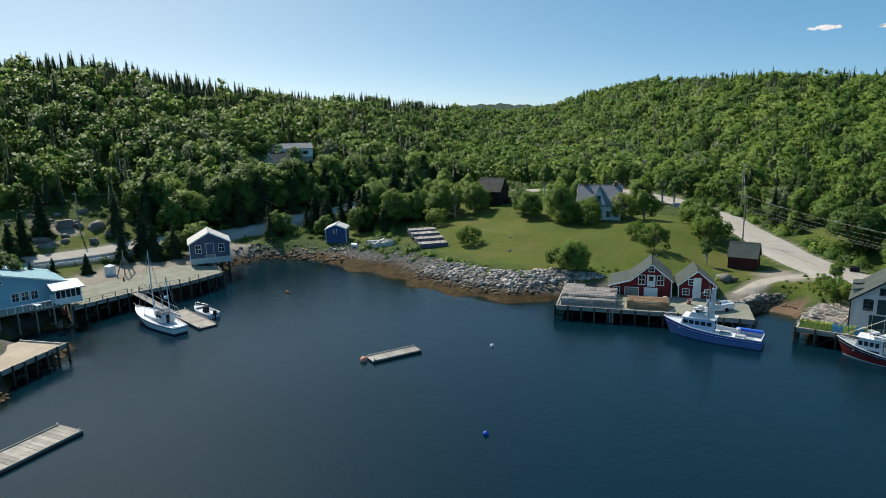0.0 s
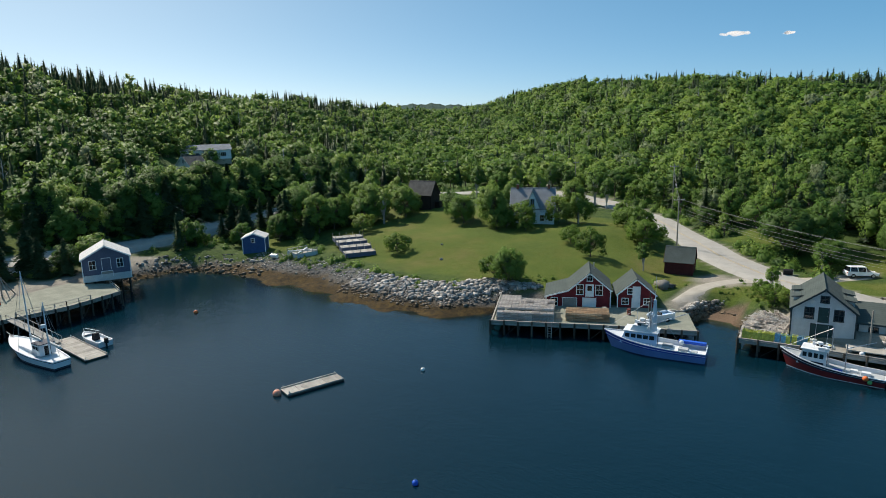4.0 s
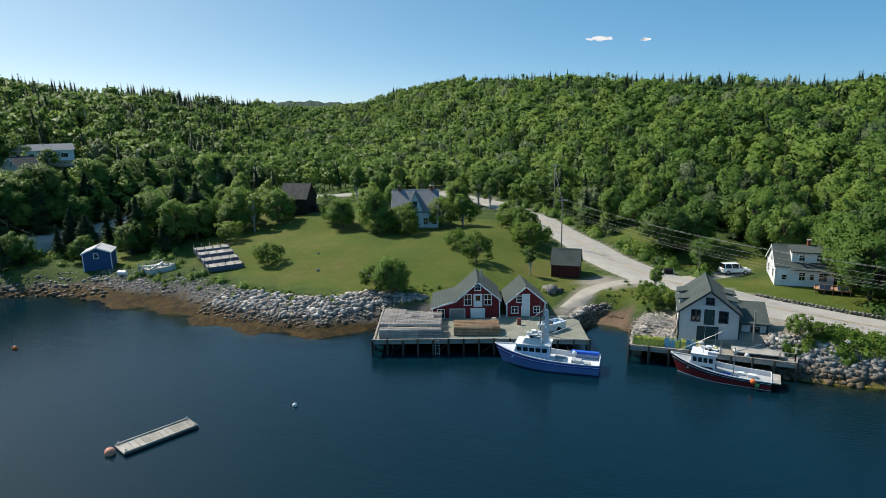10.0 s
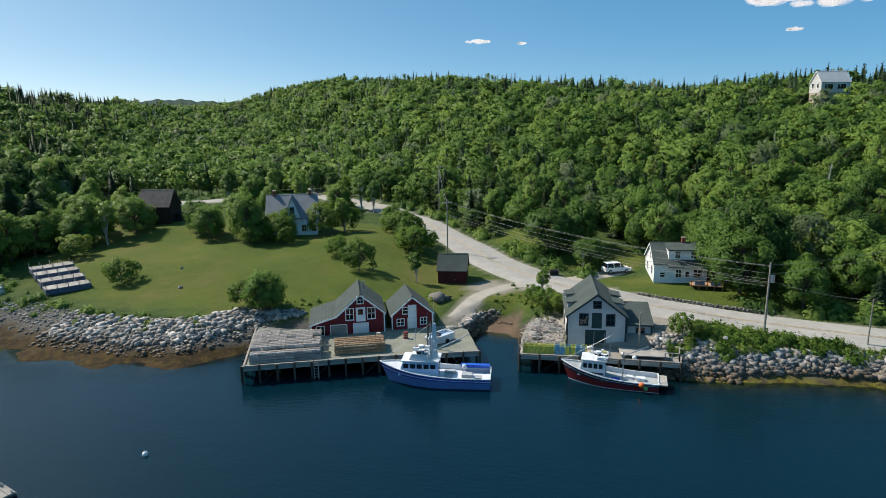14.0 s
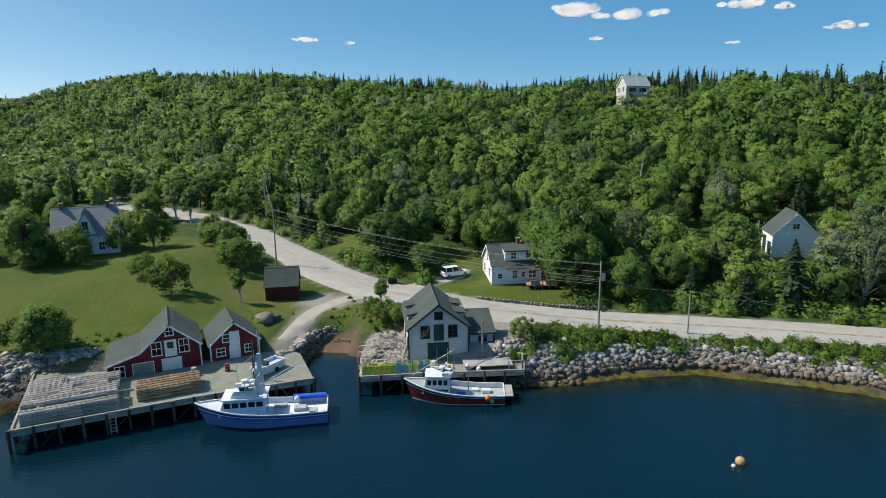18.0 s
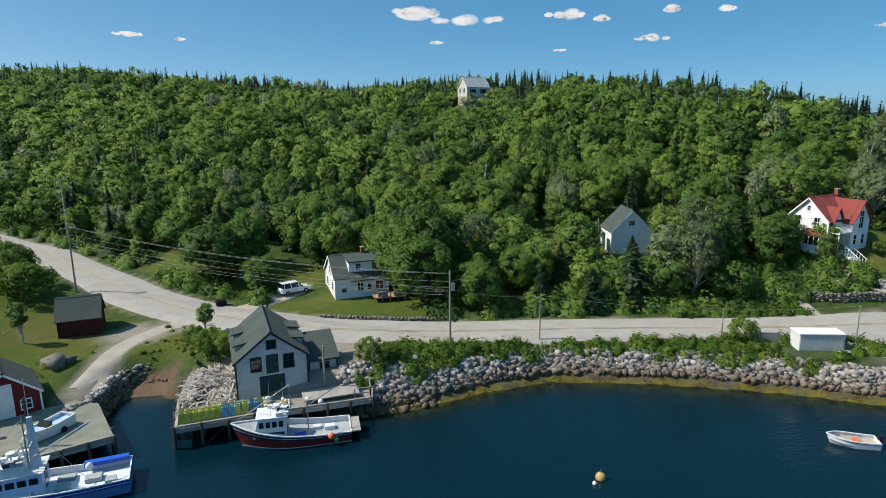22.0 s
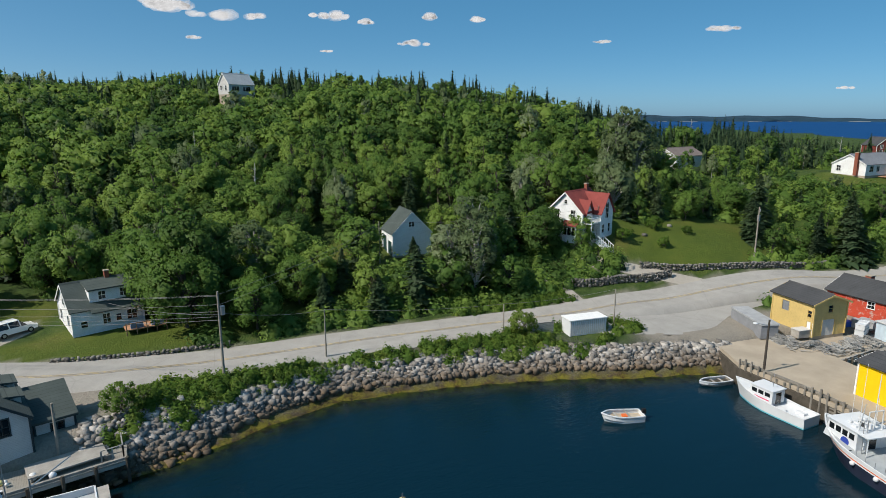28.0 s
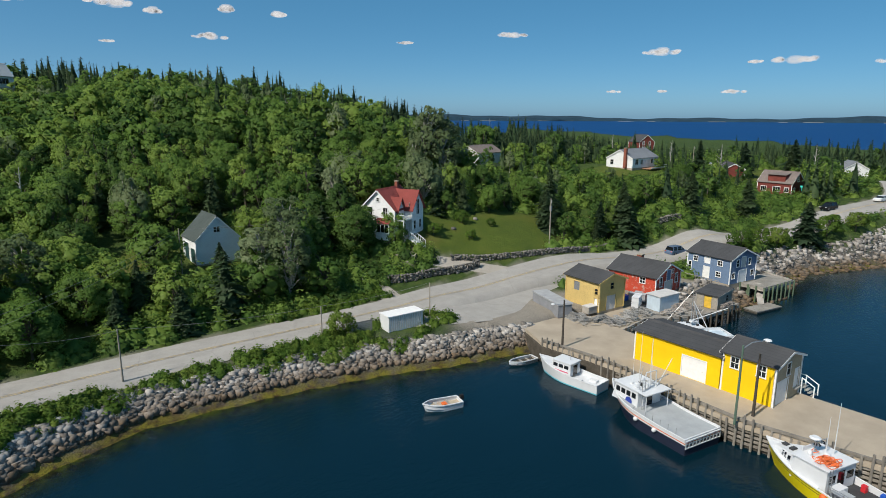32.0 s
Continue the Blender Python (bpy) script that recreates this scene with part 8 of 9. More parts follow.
house("woodland_house", -171.5, 115.8, 16.5, 6.5, 7.1, 6.4, gable(7.1, 3.1, 5.9), "grey house with dark gabled roof among the trees", PALE_GREY, ROOF_DARK, TRIM, [("F", 1.5, 0.9, 1, 1.3, "win"), ("F", 5.4, 0.9, 1, 1.3, "win"), ("F", 3.5, 3.6, 1, 1.2, "win"), ("R", 3, 0.9, 1, 1.3, "win")], foundation=2)
# ---- red-roofed house and its garden ----
hz = height(95, 130.5) - 0.2
rh = house("villa", 87.75, 133.2, 9.8, -74.7, 6.5, 7.3, gable(6.5, 4.4, 7.5), "white two-storey house with red shingle roof, cross gable and balcony", WHITE, ROOF_RED, TRIM,
           [("F", 1.3, 3.3, 0.8, 1.4, "win"), ("F", 4.3, 3.3, 0.8, 1.4, "win"), ("F", 3.0, 5.7, 0.5, 0.6, "win"), ("F", 1.2, 0.8, 0.8, 1.4, "win"), ("L", 3, 1, 0.8, 1.4, "win"), ("L", 6, 1, 0.8, 1.4, "win"),
            ("R", 0.5, 0.8, 0.7, 1.4, "win"), ("R", 1.7, 0.05, 0.9, 2.0, "lite", TRIM), ("R", 1.4, 2.85, 0.8, 1.5, "lite", TRIM)], foundation=2.5, over=0.35)
cross = turned(part("cross_wing", wall_shape(3.9, [(0, 4.4), (1.95, 7.15), (3.9, 4.4)], [(0.5, 0.8, 1.2, 2.2), (2.4, 0.8, 3.1, 2.2), (1.45, 3.2, 2.45, 5.8)]), WHITE, rh, "white cross wing with a tall gable window"), 8.0, 3.35, 0, 90)
fit_window(cross, 0.7, 1.4, TRIM, (1, 2), (0.5, 0, 0.8, 0))
fit_window(cross, 0.7, 1.4, TRIM, (1, 2), (2.4, 0, 0.8, 0))
fit_window(cross, 1.0, 2.6, TRIM, (2, 3), (1.45, 0, 3.2, 0))
part("side_wall", Shape().box(0.0, 0.185, 0, 0.16, 1.5, 4.4), WHITE, cross)
part("side_wall", Shape().box(3.74, 0.185, 0, 3.9, 1.5, 4.4), WHITE, cross)
part("footing", Shape().box(0.03, 0.03, -2.5, 3.87, 1.5, -0.003), CONCRETE, cross)
for a, b in (((-0.35, 3.9), (1.95, 7.2)), ((1.95, 7.2), (4.25, 3.9))):
    part("roof", Shape().prism([a, b, (b[0], b[1] + 0.18), (a[0], a[1] + 0.18)], -0.35, 4.6), ROOF_RED, cross)
small = turned(part("small_gable", wall_shape(2.2, [(0, 4.3), (1.1, 6.2), (2.2, 4.3)], []), WHITE, rh, "small white gable over the balcony door"), 6.6, 0.7, 0, 90)
for a, b in (((-0.3, 3.85), (1.1, 6.25)), ((1.1, 6.25), (2.5, 3.85))):
    part("roof", Shape().prism([a, b, (b[0], b[1] + 0.16), (a[0], a[1] + 0.16)], -0.4, 2.3), ROOF_RED, small)
part("balcony", Shape().box(6.51, 0.3, 2.6, 8.1, 3.3, 2.75), TRIM, rh, "white balcony over the porch")
br = part("balustrade", Shape().box(8.02, 0.3, 3.55, 8.1, 3.3, 3.65).box(8.02, 0.3, 2.76, 8.1, 3.3, 2.84).box(6.51, 0.3, 3.55, 8.01, 0.38, 3.65), TRIM, rh)
for k in range(11):
    part("baluster", Shape().box(8.04, 0.33 + 0.28 * k, 2.85, 8.1, 0.39 + 0.28 * k, 3.55), TRIM, br)
for k in (0.4, 3.2):
    part("column", Shape().rod((8.0, k, 0), (8.0, k, 2.6), 0.09, 0.08), TRIM, rh)
part("porch_floor", Shape().box(6.51, 0.2, -0.15, 8.2, 3.3, 0.0), GREY_WOOD, rh)
part("porch_skirt", Shape().box(6.6, 0.3, -2.3, 8.1, 3.3, -0.16), CONCRETE, rh)
for k in range(9):
    part("step", Shape().box(8.25 + 0.28 * k, 1.6, -0.32 - 0.18 * k, 8.53 + 0.28 * k, 3.0, -0.2 - 0.18 * k), TRIM, rh)
for yy in (1.6, 3.0):
    rail = part("stair_rail", Shape().beam((8.2, yy, 0.9), (10.8, yy, -0.8), 0.08), TRIM, rh)
    for k in range(6):
        part("baluster", Shape().box(8.4 + 0.45 * k, yy - 0.03, -0.25 - 0.29 * k, 8.46 + 0.45 * k, yy + 0.03, 0.75 - 0.29 * k), TRIM, rail)
part("stringer", Shape().beam((8.2, 1.65, -0.35), (10.8, 1.65, -2.0), 0.12, 0.3).beam((8.2, 2.95, -0.35), (10.8, 2.95, -2.0), 0.12, 0.3), TRIM, rh)
bay = part("bay_window", Shape().box(3.4, -0.95, -0.6, 5.9, -0.003, 2.2), WHITE, rh, "white bay with a small red roof")
part("bay_roof", Shape().add([(3.2, -1.2, 2.2), (6.1, -1.2, 2.2), (6.1, -0.004, 2.95), (3.2, -0.004, 2.95), (3.2, -1.2, 2.3), (6.1, -1.2, 2.3)], [(4, 5, 2, 3), (0, 1, 5, 4), (0, 4, 3), (1, 2, 5), (3, 2, 1, 0)]), ROOF_RED, bay)
for k in (3.6, 4.4, 5.2):
    part("pane", Shape().box(k, -0.98, 0.7, k + 0.6, -0.952, 1.95), GLASS, bay)
annex2 = house("villa_annex", 87.8, 136.8, 9.9, -74.7, 3.35, 5, [(0, 2.6), (3.35, 4.2)], "low red-roofed annex beside the white house", WHITE, ROOF_RED, TRIM, [("F", 1.1, 0.9, 0.9, 1.2, "win")], foundation=2.0)
chimney(rh, 3.25, 6.3, 6.9, 8.5, 0.55)


def stone_wall(points, tall, label, size=0.42):
    """A dry-stone wall along a line, each stone a piece of its own."""
    ob = thing("stone_wall", 0, 0, 0, 0, label, "stone wall", kind="structure")
    line, head = along(points, size * 1.25)
    r = random.Random(len(points) * 31)
    for i, (x, y) in enumerate(line):
        z = height(x, y)
        for c in range(int(tall / (size * 0.62))):
            o = part("stone", wall_rocks[r.randrange(8)], None, ob)
            sz = size * r.uniform(0.45, 0.72)
            o.matrix_basis = pose(x + r.uniform(-0.1, 0.1), y + r.uniform(-0.1, 0.1), z + size * 0.25 + c * size * 0.62, r.uniform(-15, 15), r.uniform(-15, 15), r.uniform(0, 360)) @ Matrix.Diagonal((sz * 1.3, sz * 1.1, sz, 1))
    return ob


wall_rocks = [raw_mesh("stone", v, f, ROCK_WALL) for v, f in ROCKS]
stone_wall([(81.5, 120.2), (84, 118.5), (88, 117.8), (93.5, 116.0), (97.5, 115.3)], 1.5, "dry-stone garden wall beside the road")
stone_wall([(95, 119), (99.5, 116.2), (104, 114.2), (110, 111.8), (116, 109.8), (123, 108.2), (129.5, 107.6)], 1.25, "long dry-stone retaining wall below the lawn")
stone_wall([(15, 129.2), (20.5, 127.3), (26.5, 126.0), (33, 125.4)], 0.5, "low tumbled stone wall beside the road", 0.4)
stone_wall([(143, 104), (149, 101.5)], 1.3, "short dry-stone wall by the coast road", 0.5)
for x, y in ((89.2, 121.6), (90.5, 120.8), (91.8, 120.0)):
    tp = thing("topiary", x, y, height(x, y), 0, "clipped conical evergreen shrub", "shrub", "clipped shrubs")
    part("crown", leafy("crown", leaf_tris(np.stack([(np.cos(a) * (1 - q) * 0.62, np.sin(a) * (1 - q) * 0.62, q * 1.6) for a, q in zip(U(0, 6.28, 420), rng.random(420) ** 1.4)]), np.stack([(np.cos(a), np.sin(a), 0.4) for a in U(0, 6.28, 420)]), 0.11), NEEDLE), None, tp)
    part("core", Shape().rod((0, 0, 0), (0, 0, 1.6), 0.58, 0.02, 10), NEEDLE, tp)

# ---- houses farther along the coast ----
bg_h = house("bungalow", 186.6, 138.2, 15.2, -94.8, 8.3, 14.5, gable(8.3, 2.7, 5.0), "white bungalow with grey roof and brick chimney", WHITE, ROOF_GREY, TRIM, [("F", 1.2, 0.9, 1.0, 1.3, "win"), ("R", 1.5, 0.9, 1.6, 1.4, "wide"), ("R", 4.5, 0.9, 1.2, 1.3, "win"), ("R", 8, 0, 1, 2.1, "door", TRIM), ("R", 10.5, 0.9, 1.2, 1.3, "win"), ("R", 13, 0.9, 1.2, 1.3, "win")], foundation=2.5)
chimney(bg_h, 6.2, -0.45, 0, 5.6, 0.8)
part("deck", Shape().box(8.55, 5, -0.4, 11.5, 15, -0.2), mat("cedar_deck", (0.4, 0.22, 0.13), 0.8, lines=0.14), bg_h, "cedar deck")
part("deck_rail", Shape().box(11.4, 5, 0.5, 11.5, 15, 0.6).box(11.4, 5, -0.2, 11.5, 15, 0.1), TRIM, bg_h)
house("grey_bungalow", 147.5, 162.5, height(151, 160) - 0.2, -88, 7, 11, gable(7, 3.0, 4.8), "grey bungalow with a brown roof among the spruces", PALE_GREY, ROOF_BROWN, TRIM, [("F", 1, 0.9, 1.2, 1.3, "win"), ("F", 4.6, 0.9, 1.2, 1.3, "win"), ("R", 2, 0.9, 1.4, 1.3, "wide"), ("R", 6, 0.9, 1.2, 1.3, "win")], foundation=2)
house("red_farmhouse", 316, 186, height(318, 186) - 0.3, -35, 8, 11, gable(8, 4.2, 7.6), "distant red house with dark roof and white gable trim", DARK_WOOD_RED, ROOF_DARK, TRIM, [("F", 1.5, 3, 1, 1.5, "win"), ("F", 5, 3, 1, 1.5, "win"), ("F", 1.5, 0.8, 1, 1.5, "win"), ("F", 5, 0.8, 1, 1.5, "win")], foundation=2)
rc = house("red_cottage", 211.9, 100.2, height(208, 97) - 0.2, 170, 7.5, 9, gable(7.5, 3.2, 6.0), "dark red cottage with brown roof and white windows", DARK_WOOD_RED, ROOF_BROWN, TRIM, [("R", 1, 0.9, 1.4, 1.2, "wide"), ("R", 4.2, 0.9, 1.8, 1.3, "wide"), ("R", 7.2, 0.9, 1.0, 1.2, "win"), ("B", 3, 3.6, 1.2, 1.2, "win"), ("B", 1, 0.8, 1, 1.2, "win")], foundation=2)
part("dormer", Shape().box(4.0, 2.5, 3.6, 7.2, 7.0, 5.3), DARK_WOOD_RED, rc)
part("dormer_roof", Shape().prism([(3.4, 5.75), (7.6, 5.3), (7.6, 5.45), (3.4, 5.92)], 2.2, 7.3), ROOF_BROWN, rc)
tarp = thing("tarpaulin", 204.5, 90.5, height(206, 90), -70, "turquoise tarpaulin canopy beside the cottage", "tarpaulin")
part("sheet", Shape().add([(0, 0, 1.2), (5, 0, 1.0), (5, 3.5, 2.4), (0, 3.5, 2.6)], [(0, 1, 2, 3)]), mat("turquoise_sheet", (0.05, 0.5, 0.42), 0.5), tarp)
for a, b, c in ((0, 0, 1.2), (5, 0, 1.0), (5, 3.5, 2.4), (0, 3.5, 2.6)):
    part("pole", Shape().rod((a, b, -0.2), (a, b, c), 0.04, 0.04, 6), STEEL, tarp)
house("red_garage", 222, 116, height(224, 114) - 0.2, -60, 6, 12, gable(6, 2.8, 4.4), "dark red outbuilding behind the cottage", DARK_WOOD_RED, ROOF_DARK, TRIM, [("R", 2, 0.9, 1.2, 1.1, "win"), ("R", 6, 0.9, 1.2, 1.1, "win")], "shed", foundation=1.5)
house("white_cottage", 262, 90, height(265, 88) - 0.2, -65, 7, 10, gable(7, 3, 5.2), "small white cottage with grey roof by the coast road", WHITE, ROOF_GREY, TRIM, [("R", 2, 0.9, 1.2, 1.3, "win"), ("R", 6, 0.9, 1.2, 1.3, "win"), ("F", 3, 0.9, 1.2, 1.3, "win")], foundation=1.5)
house("garden_shed", 236, 126, height(237, 126) - 0.1, -60, 3, 4, gable(3, 2, 3), "tiny white shed on the far lawn", WHITE, ROOF_GREY, TRIM, [("R", 1, 0, 1, 1.7, "door", TRIM)], "shed", foundation=1)

# ---- white storage container and board fence ----
ct = thing("storage_container", 69.0, 106.9, height(71, 107.5) - 0.05, -13, "white corrugated steel storage container by the road", "container")
part("body", Shape().box(0.05, 0.05, 0, 5.1, 2.15, 1.95), GEL_WHITE, ct)
for k in range(18):
    part("rib", Shape().box(0.1 + 0.27 * k, 0.0, 0.1, 0.22 + 0.27 * k, 0.05, 1.88), PALE_GREY, ct)
part("top", Shape().prism([(-0.05, 1.95), (5.2, 1.95), (5.2, 2.06), (-0.05, 2.06)], -0.05, 2.25), TRIM, ct)
bf = thing("board_fence", 64.9, 109.6, height(66, 109.5), -13, "weathered grey board fence section", "fence")
for k in range(2):
    part("post", Shape().box(0.1 + 2.9 * k, -0.08, -0.2, 0.25 + 2.9 * k, 0.08, 1.8), GREY_WOOD, bf)
for k in range(6):
    part("board", Shape().box(0, -0.12, 0.3 + 0.22 * k, 3.2, -0.082, 0.49 + 0.22 * k), GREY_WOOD, bf)


# ---- cars ----
def car(name, x, y, turn, paint, label, suv=True):
    ob = thing(name, x, y, height(x, y) + 0.12, turn, label, "car", "parked cars")
    h = 1.72 if suv else 1.45
    w = 0.92
    body = [(-2.3, 0.35), (2.25, 0.35), (2.32, 0.75), (1.25, 1.0), (-2.2, 1.05), (-2.34, 0.8)]
    part("body", Shape().prism(body, -w, w), paint, ob)
    roof_x = -2.0 if suv else -1.5
    part("cabin", Shape().add([(-2.2 if suv else -1.9, -0.86, 1.04), (1.2, -0.86, 1.0), (1.2, 0.86, 1.0), (-2.2 if suv else -1.9, 0.86, 1.04), (roof_x, -0.68, h), (0.35, -0.68, h), (0.35, 0.68, h), (roof_x, 0.68, h)],
                              [(0, 1, 5, 4), (1, 2, 6, 5), (2, 3, 7, 6), (3, 0, 4, 7), (4, 5, 6, 7)]), GLASS, ob, "dark glass of the cabin")
    part("roof_panel", Shape().box(roof_x - 0.05, -0.7, h, 0.4, 0.7, h + 0.05), paint, ob)
    for px in (-1.95, -0.75, 0.45):
        for s in (-1, 1):
            part("pillar", Shape().beam((px, s * 0.87, 1.0), (px - 0.02 + (0.1 if px < -1 else -0.1), s * 0.69, h), 0.09), paint, ob)
    for wx in (-1.45, 1.45):
        for s in (-1, 1):
            tyre = part("wheel", Shape().rod((wx, s * 0.72, 0.33), (wx, s * 0.95, 0.33), 0.34, 0.34, 14), BLACK, ob)
            part("rim", Shape().rod((wx, s * 0.94, 0.33), (wx, s * 0.965, 0.33), 0.2, 0.2, 10), STEEL, tyre)
    for s in (-0.68, 0.68):
        part("headlight", Shape().box(2.28, s - 0.2, 0.68, 2.335, s + 0.2, 0.82), GEL_WHITE, ob)
        part("tail_light", Shape().box(-2.36, s - 0.16, 0.8, -2.3, s + 0.16, 0.98), SCARLET, ob)
    return ob


car("parked_car", 10.9, 139.9, 30, mat("white_car_paint", (0.8, 0.8, 0.8), 0.25, vary=0.03, bump=0), "white sport utility car parked on the gravel drive")
car("parked_car", 134.9, 96.6, -18, mat("blue_car_paint", (0.1, 0.15, 0.24), 0.25, vary=0.05, bump=0), "dark blue car parked by the road")
car("parked_car", 208.8, 73.5, 165, bpy.data.materials["white_car_paint"], "white car on the coast road", False)
car("pickup_car", 189.5, 81.5, 160, mat("black_car_paint", (0.012, 0.012, 0.014), 0.25, vary=0.05, bump=0), "black car at the side of the coast road")
car("parked_car", -113.6, 152.6, 40, mat("teal_car_paint", (0.04, 0.14, 0.16), 0.25, vary=0.05, bump=0), "teal car parked beside the dark barn", False)
car("parked_car", -108.3, 154.2, 40, mat("navy_car_paint", (0.04, 0.05, 0.15), 0.25, vary=0.05, bump=0), "dark blue car parked beside the barn", False)

# ---- poles and wires ----
POLE = mat("weathered_pole", (0.3, 0.27, 0.23), 0.9, vary=0.25, scale=1.5, grain=20)
POLE_DARK = mat("tarred_pole", (0.07, 0.06, 0.05), 0.9, vary=0.25, scale=1.5, grain=20)


def pole(x, y, h, label, arm=0.0, turn=0.0, can=False, z=None, material=None, r=0.15):
    zz = height(x, y) if z is None else z
    ob = thing("utility_pole", x, y, zz, turn, label, "utility pole", "utility poles")
    part("shaft", Shape().rod((0, 0, -0.4), (0, 0, h), r, r * 0.65, 9), material or POLE, ob)
    if arm:
        part("cross_arm", Shape().box(-arm / 2, -0.2, h - 0.75, arm / 2, -0.08, h - 0.6), GREY_WOOD, ob)
        for k in (-0.45, -0.15, 0.15, 0.45):
            part("insulator", Shape().rod((arm * k, -0.14, h - 0.6), (arm * k, -0.14, h - 0.42), 0.05, 0.04, 6), GEL_WHITE, ob)
    if can:
        part("transformer", Shape().rod((0.35, 0, h * 0.74), (0.35, 0, h * 0.74 + 0.9), 0.25, 0.25, 12), STEEL, ob, "grey transformer can")
        part("bracket", Shape().box(0.05, -0.06, h * 0.77, 0.15, 0.06, h * 0.77 + 0.4), STEEL, ob)
    return (x, y, zz + h)


PL = "weathered wooden utility pole carrying cables"
pA = pole(-21.4, 146.0, 10.5, PL, 2.2, 45)
pA2 = pole(-34.3, 177.7, 13.2, PL, 2.2, 40)
pB = pole(30.1, 115.8, 9.4, "wooden utility pole with a transformer can", 0, 0, True)
pC = pole(41.2, 116.2, 5.6, "slim wooden pole beside the road", r=0.1)
pD = pole(62.4, 111.6, 4.0, "slim wooden pole beside the road", r=0.1)
pE = pole(76.8, 107.2, 4.8, "slim wooden pole beside the road", r=0.1)
pF = pole(114.6, 112.4, 9.0, "wooden utility pole with transformers above the lawn", 1.6, 30, True)
pG = pole(81.3, 89.6, 6.0, "dark tarred wooden pole on the wharf", z=2.3, material=POLE_DARK)
pH = pole(78.2, 67.4, 6.2, "dark tarred wooden pole beside the yellow building", z=2.3, material=POLE_DARK)
pI = pole(-130.5, 48.3, 9.5, PL, 1.8, 10)
pJ = pole(-130.0, 90.0, 9.5, PL, 1.8, 10)
pK = pole(57.8, 137.2, 7.0, "slim wooden pole at the clearing", r=0.1)
pL = pole(228, 128, 9, PL, 2.0, 30)
pM = pole(250, 118, 9, PL, 2.0, 30)
pN = pole(93, 127, 6.0, "slim wooden pole by the white house", r=0.1)
pO = pole(-72, 196, 10.5, PL, 2.0, 60)
pP = pole(-126, 196, 10, PL, 2.0, 60)
pole(15.6, 109.8, 5.0, "weathered mooring pole on the plank dock", z=1.95, r=0.14)
pole(-9.6, 103.4, 4.6, "dark mooring pole with a lamp on the plank dock", z=1.95, material=POLE_DARK, r=0.14)


def wire(a, b, sag, label="thin grey overhead cable sagging between poles"):
    a, b = Vector(a), Vector(b)
    n, r = 16, 0.015
    side = (b - a).cross(Vector((0, 0, 1))).normalized()
    s = Shape()
    for i in range(n + 1):
        p = a.lerp(b, i / n) - Vector((0, 0, sag * 4 * (i / n) * (1 - i / n)))
        s.v += [tuple(p + side * r), tuple(p + Vector((0, 0, r))), tuple(p - side * r), tuple(p - Vector((0, 0, r)))]
    s.f += [(4 * i + k, 4 * i + (k + 1) % 4, 4 * i + 4 + (k + 1) % 4, 4 * i + 4 + k) for i in range(n) for k in range(4)]
    tagged(new("overhead_cable", s.mesh("overhead_cable", WIRE)), label, "cable", "overhead cables")


for k, dz in enumerate((-0.4, -0.5, -1.5, -2.3, -2.9, -3.3)):
    o = (k % 2) * 0.5
    wire((pA[0] + o, pA[1] - o, pA[2] + dz), (pB[0], pB[1], pB[2] + dz * 0.9), 1.3)
for dz in (-0.4, -0.6, -1.6):
    wire((pA2[0], pA2[1], pA2[2] + dz), (pA[0], pA[1], pA[2] + dz), 0.8)
for dz in (-0.3, -1.4):
    wire((pB[0], pB[1], pB[2] + dz), (pK[0], pK[1], pK[2] + dz * 0.4 - 0.2), 0.7)
wire((pB[0], pB[1], pB[2] - 2.2), (pC[0], pC[1], pC[2] - 0.1), 0.4)
wire(pC, pD, 0.4)
wire(pD, pE, 0.3)
wire((pI[0], pI[1], pI[2] - 0.5), (pJ[0], pJ[1], pJ[2] - 0.5), 0.9)
wire((pJ[0], pJ[1], pJ[2] - 0.8), (-99, 98, 6.4), 1.8)
wire((pB[0], pB[1], pB[2] - 2.4), (20.3, 137.2, 7.6), 0.5)
wire((pK[0], pK[1], pK[2] - 0.2), (pN[0], pN[1], pN[2] - 0.2), 0.8)
lp = thing("street_lamp", 75.4, 68.2, 2.3, 0, "tall green wharf lamp post with a curved arm", "street lamp")
part("post", Shape().rod((0, 0, 0), (0, 0, 7.6), 0.12, 0.08, 10), mat("green_lamp_post", (0.1, 0.16, 0.12), 0.6), lp)
part("arm", Shape().rod((0, 0, 7.3), (0.9, -0.5, 7.75), 0.05).rod((0.9, -0.5, 7.75), (2.1, -1.2, 7.75), 0.05), STEEL, lp)
part("lamp_head", Shape().ball((2.4, -1.35, 7.72), 0.36, 10, 6, 0.4), GEL_WHITE, lp)
lp2 = thing("street_lamp", 81.3, 89.6, 7.2, 150, "small lamp on a bracket of the wharf pole", "street lamp")
part("arm", Shape().rod((0, 0, 0.4), (1.3, 0, 0.75), 0.04), STEEL, lp2)
part("lamp_head", Shape().ball((1.5, 0, 0.72), 0.25, 10, 6, 0.4), GEL_WHITE, lp2)
